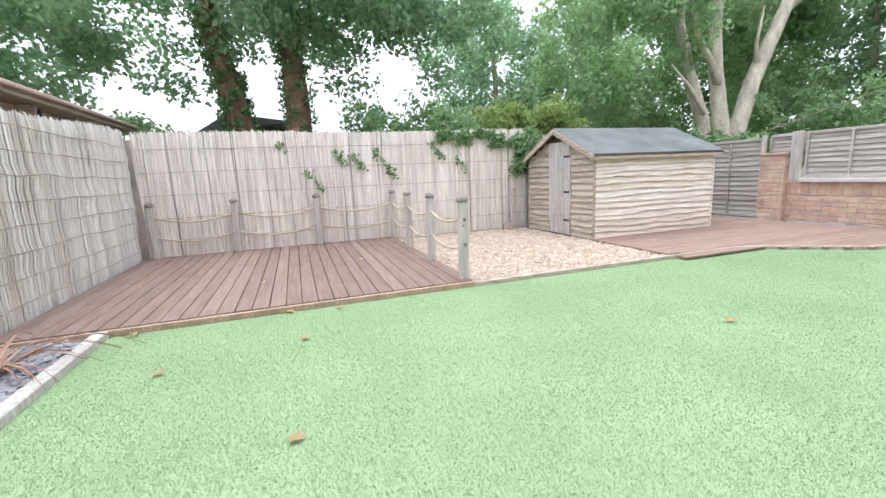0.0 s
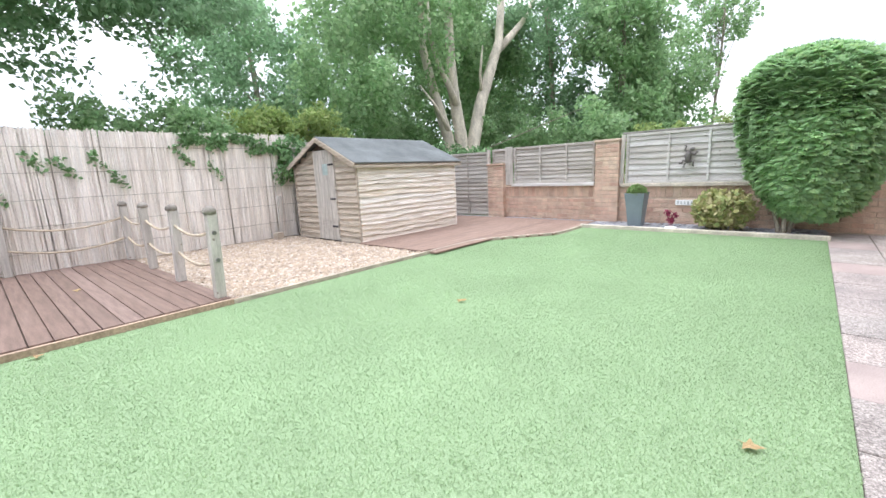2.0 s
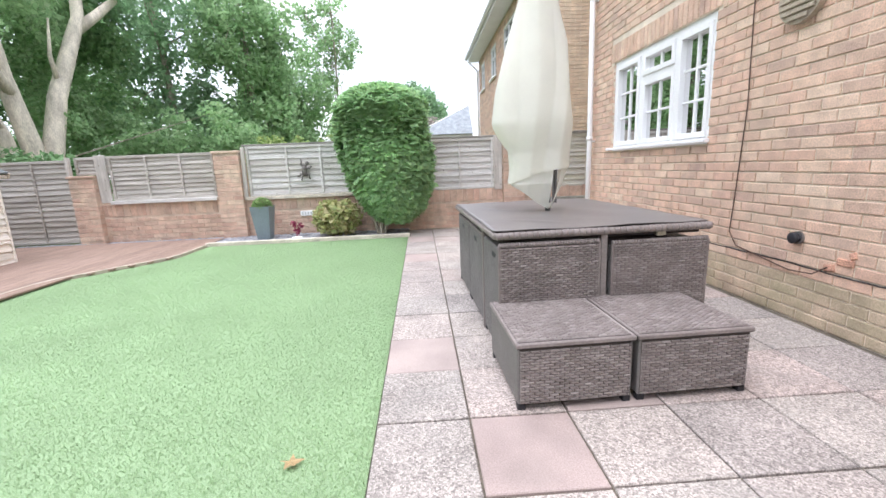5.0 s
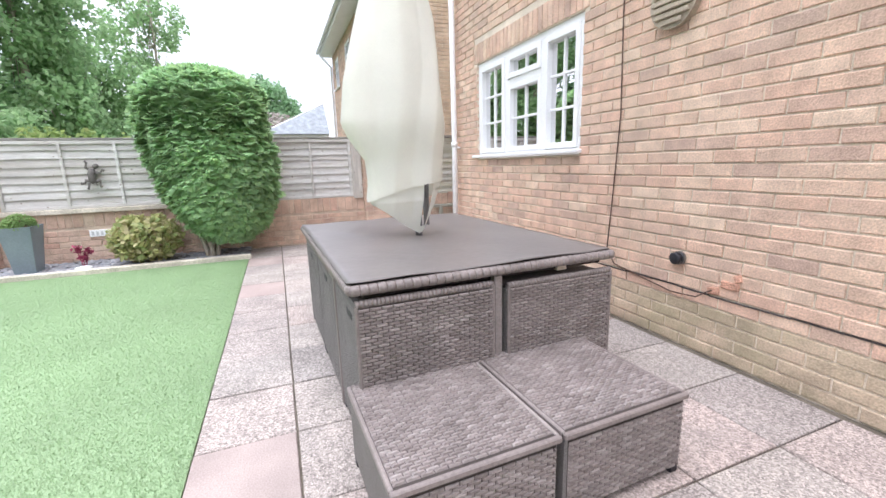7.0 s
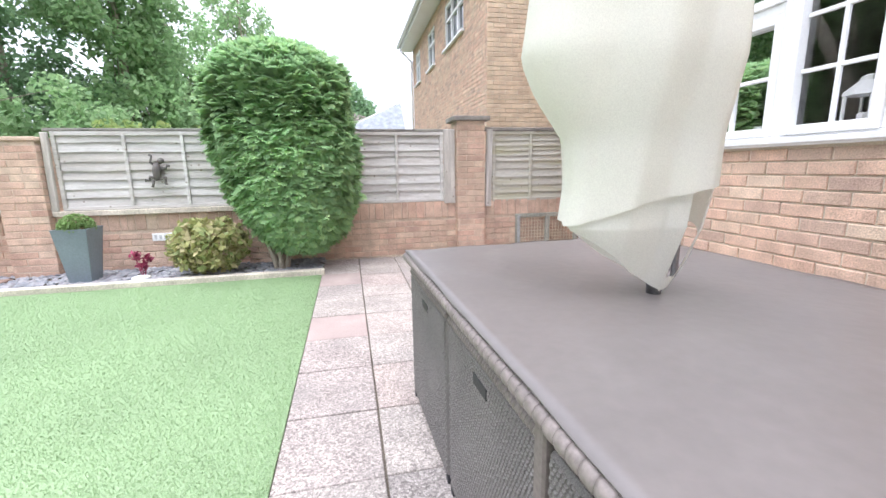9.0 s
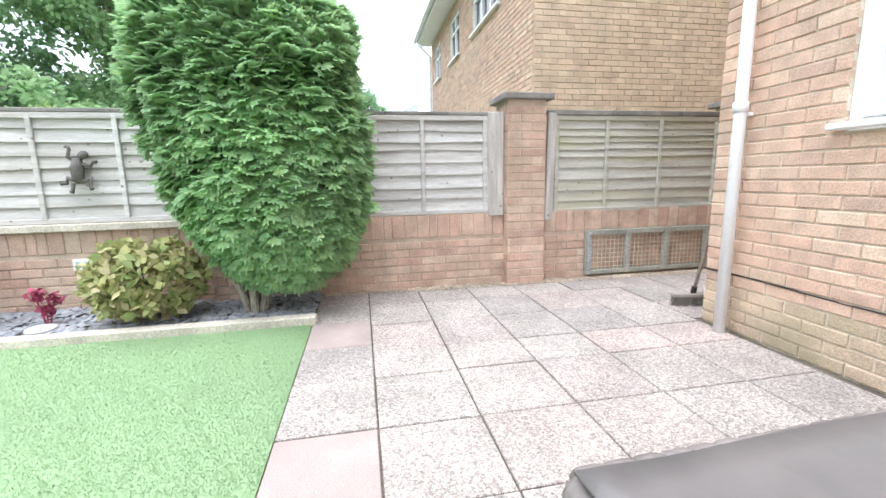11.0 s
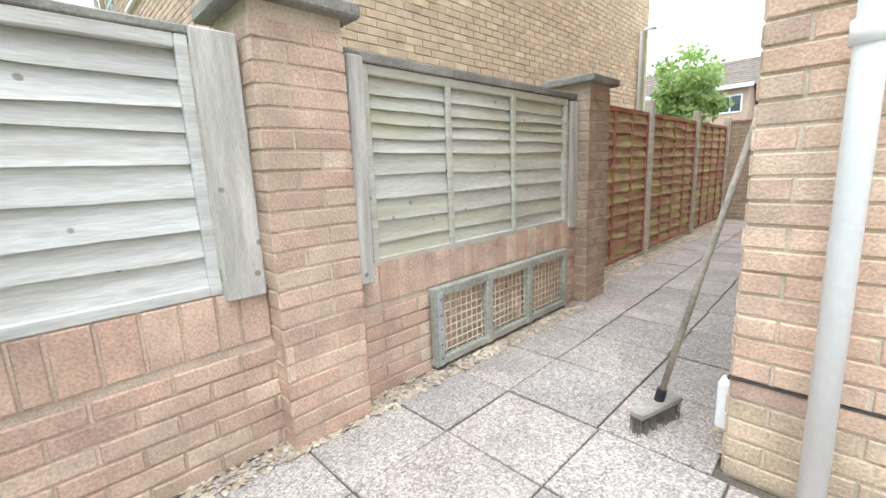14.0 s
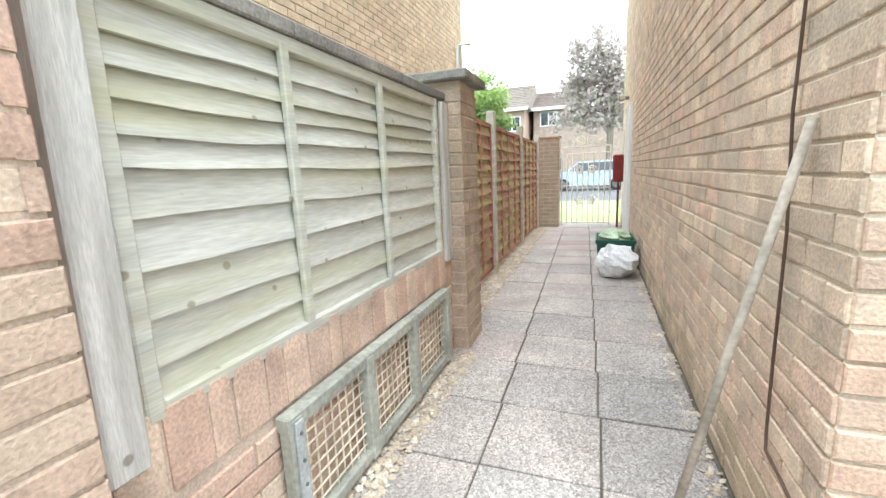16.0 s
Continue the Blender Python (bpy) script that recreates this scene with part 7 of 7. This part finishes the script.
tree("roadside_tree", (13.7, -26.5), 0.15, 5.5, [(0, 0, 4.6, 1.8, 1.8, 1.9)], 50, 3600, 0.26, 0.7, BARK, LEAF_BRIGHT, "bright green tree by the road", 185, limbs=6)


def shrub(name, base, crowns, n, leaves, leaf, spread, leafmat, label, seed, category="shrub"):
    rg = np.random.default_rng(seed)
    t = thing(name, (*base, 0), label, category)
    cl = []
    for i in range(n):
        c = crowns[i % len(crowns)]
        d = rg.normal(size=3)
        d /= np.linalg.norm(d)
        d *= rg.random() ** 0.35
        cl.append((c[0] + c[3] * d[0], c[1] + c[4] * d[1], max(0.1, c[2] + c[5] * d[2]), 1))
    part("foliage", leaf_cloud("foliage", cl, spread, leaves, leaf, seed, 0.6), leafmat, t)
    for i in range(8):
        q = cl[i * 3 % n]
        part("stem", tube(Acc(), [(base[0], base[1], -0.02), ((base[0] + q[0]) / 2, (base[1] + q[1]) / 2, q[2] * 0.6), q[:3]], [0.03, 0.02, 0.008], 5), BARK, t)
    return t


shrub("fence_shrub", (2.6, 8.0), [(2.4, 8.1, 1.9, 0.9, 0.5, 0.5), (3.2, 7.9, 2.0, 0.6, 0.45, 0.45), (1.7, 8.6, 2.0, 0.6, 0.5, 0.55)], 60, 6000, 0.085, 0.25, LEAF_ASH, "leafy shrub rising over the reed fence", 201)
shrub("golden_shrub", (4.8, 8.1), [(4.4, 8.0, 1.95, 0.8, 0.5, 0.5), (5.6, 8.2, 2.0, 0.9, 0.6, 0.6)], 70, 8000, 0.085, 0.25, LEAF_BRIGHT, "yellow-green shrub behind the shed", 205)
shrub("ivy_hedge", (7.4, 8.2), [(6.8, 8.0, 1.35, 0.9, 0.5, 0.5), (7.9, 7.9, 1.4, 0.8, 0.5, 0.45), (8.9, 7.4, 1.35, 0.7, 0.8, 0.45), (9.0, 6.3, 1.2, 0.5, 0.7, 0.4)], 110, 11000, 0.075, 0.2, LEAF_IVY, "dense ivy over the corner fence", 209, "hedge")
shrub("understorey", (11.0, 11.5), [(7.0, 11.5, 2.0, 2.2, 0.9, 1.3), (11.0, 11.5, 2.0, 2.2, 1.0, 1.5), (14.0, 9.5, 2.0, 1.5, 1.8, 1.5), (14.5, 6.0, 1.9, 1.3, 2.0, 1.2)], 200, 22000, 0.14, 0.42, LEAF_ASH, "dense leafy undergrowth between the trees", 213, "undergrowth")
shrub("yellow_hedge", (10.2, 1.9), [(10.0, 2.5, 1.35, 0.5, 0.8, 0.5), (10.4, 1.2, 1.35, 0.5, 0.8, 0.48)], 60, 5000, 0.08, 0.2, LEAF_BRIGHT, "yellow-green shrub beyond the fence panels", 217)
shrub("left_shrub", (-2.6, 9.6), [(-2.4, 9.4, 1.9, 0.7, 0.5, 0.5)], 40, 3000, 0.085, 0.22, LEAF_ASH, "leafy shrub beyond the fence corner", 219)
shrub("gate_shrub", (9.0, -13.0), [(8.9, -13.0, 0.6, 0.6, 0.6, 0.45)], 30, 2000, 0.08, 0.2, LEAF_BRIGHT, "small green shrub outside the gate", 221)
# ivy trailing over the reed screen
trail = []
for x, z0, n in ((2.75, 1.80, 10), (3.1, 1.78, 9), (3.45, 1.80, 7), (3.75, 1.75, 9), (4.1, 1.6, 8)):
    for i in range(n):
        trail.append((x + 0.12 * math.sin(i * 1.7 + x), 7.03, z0 - 0.03 * i * (0.6 + 0.4 * math.sin(x * 9)), 1))
for x, z, n in ((0.05, 1.62, 2), (0.85, 1.55, 4), (1.15, 1.45, 4), (1.5, 1.5, 3), (0.42, 1.2, 5), (1.7, 1.25, 3), (2.5, 1.6, 4), (2.95, 1.35, 4)):
    for i in range(n):
        trail.append((x + 0.05 * i, 7.045, z - 0.07 * i, 0.35))
tagged(part("trailing_ivy", leaf_cloud("trailing_ivy", trail, (0.10, 0.035, 0.08), 1700, 0.06, 231), LEAF_IVY), "green ivy trailing over the reed screen", "ivy", kind="stuff")
cor = [(4.3 + 0.2 * math.sin(i * 2.0), 6.98 - 0.1 * math.cos(i), 1.75 - 0.045 * i, 1) for i in range(16)]
tagged(part("corner_ivy", leaf_cloud("corner_ivy", cor, 0.14, 1200, 0.07, 233), LEAF_IVY), "ivy clump hanging beside the shed", "ivy", kind="stuff")
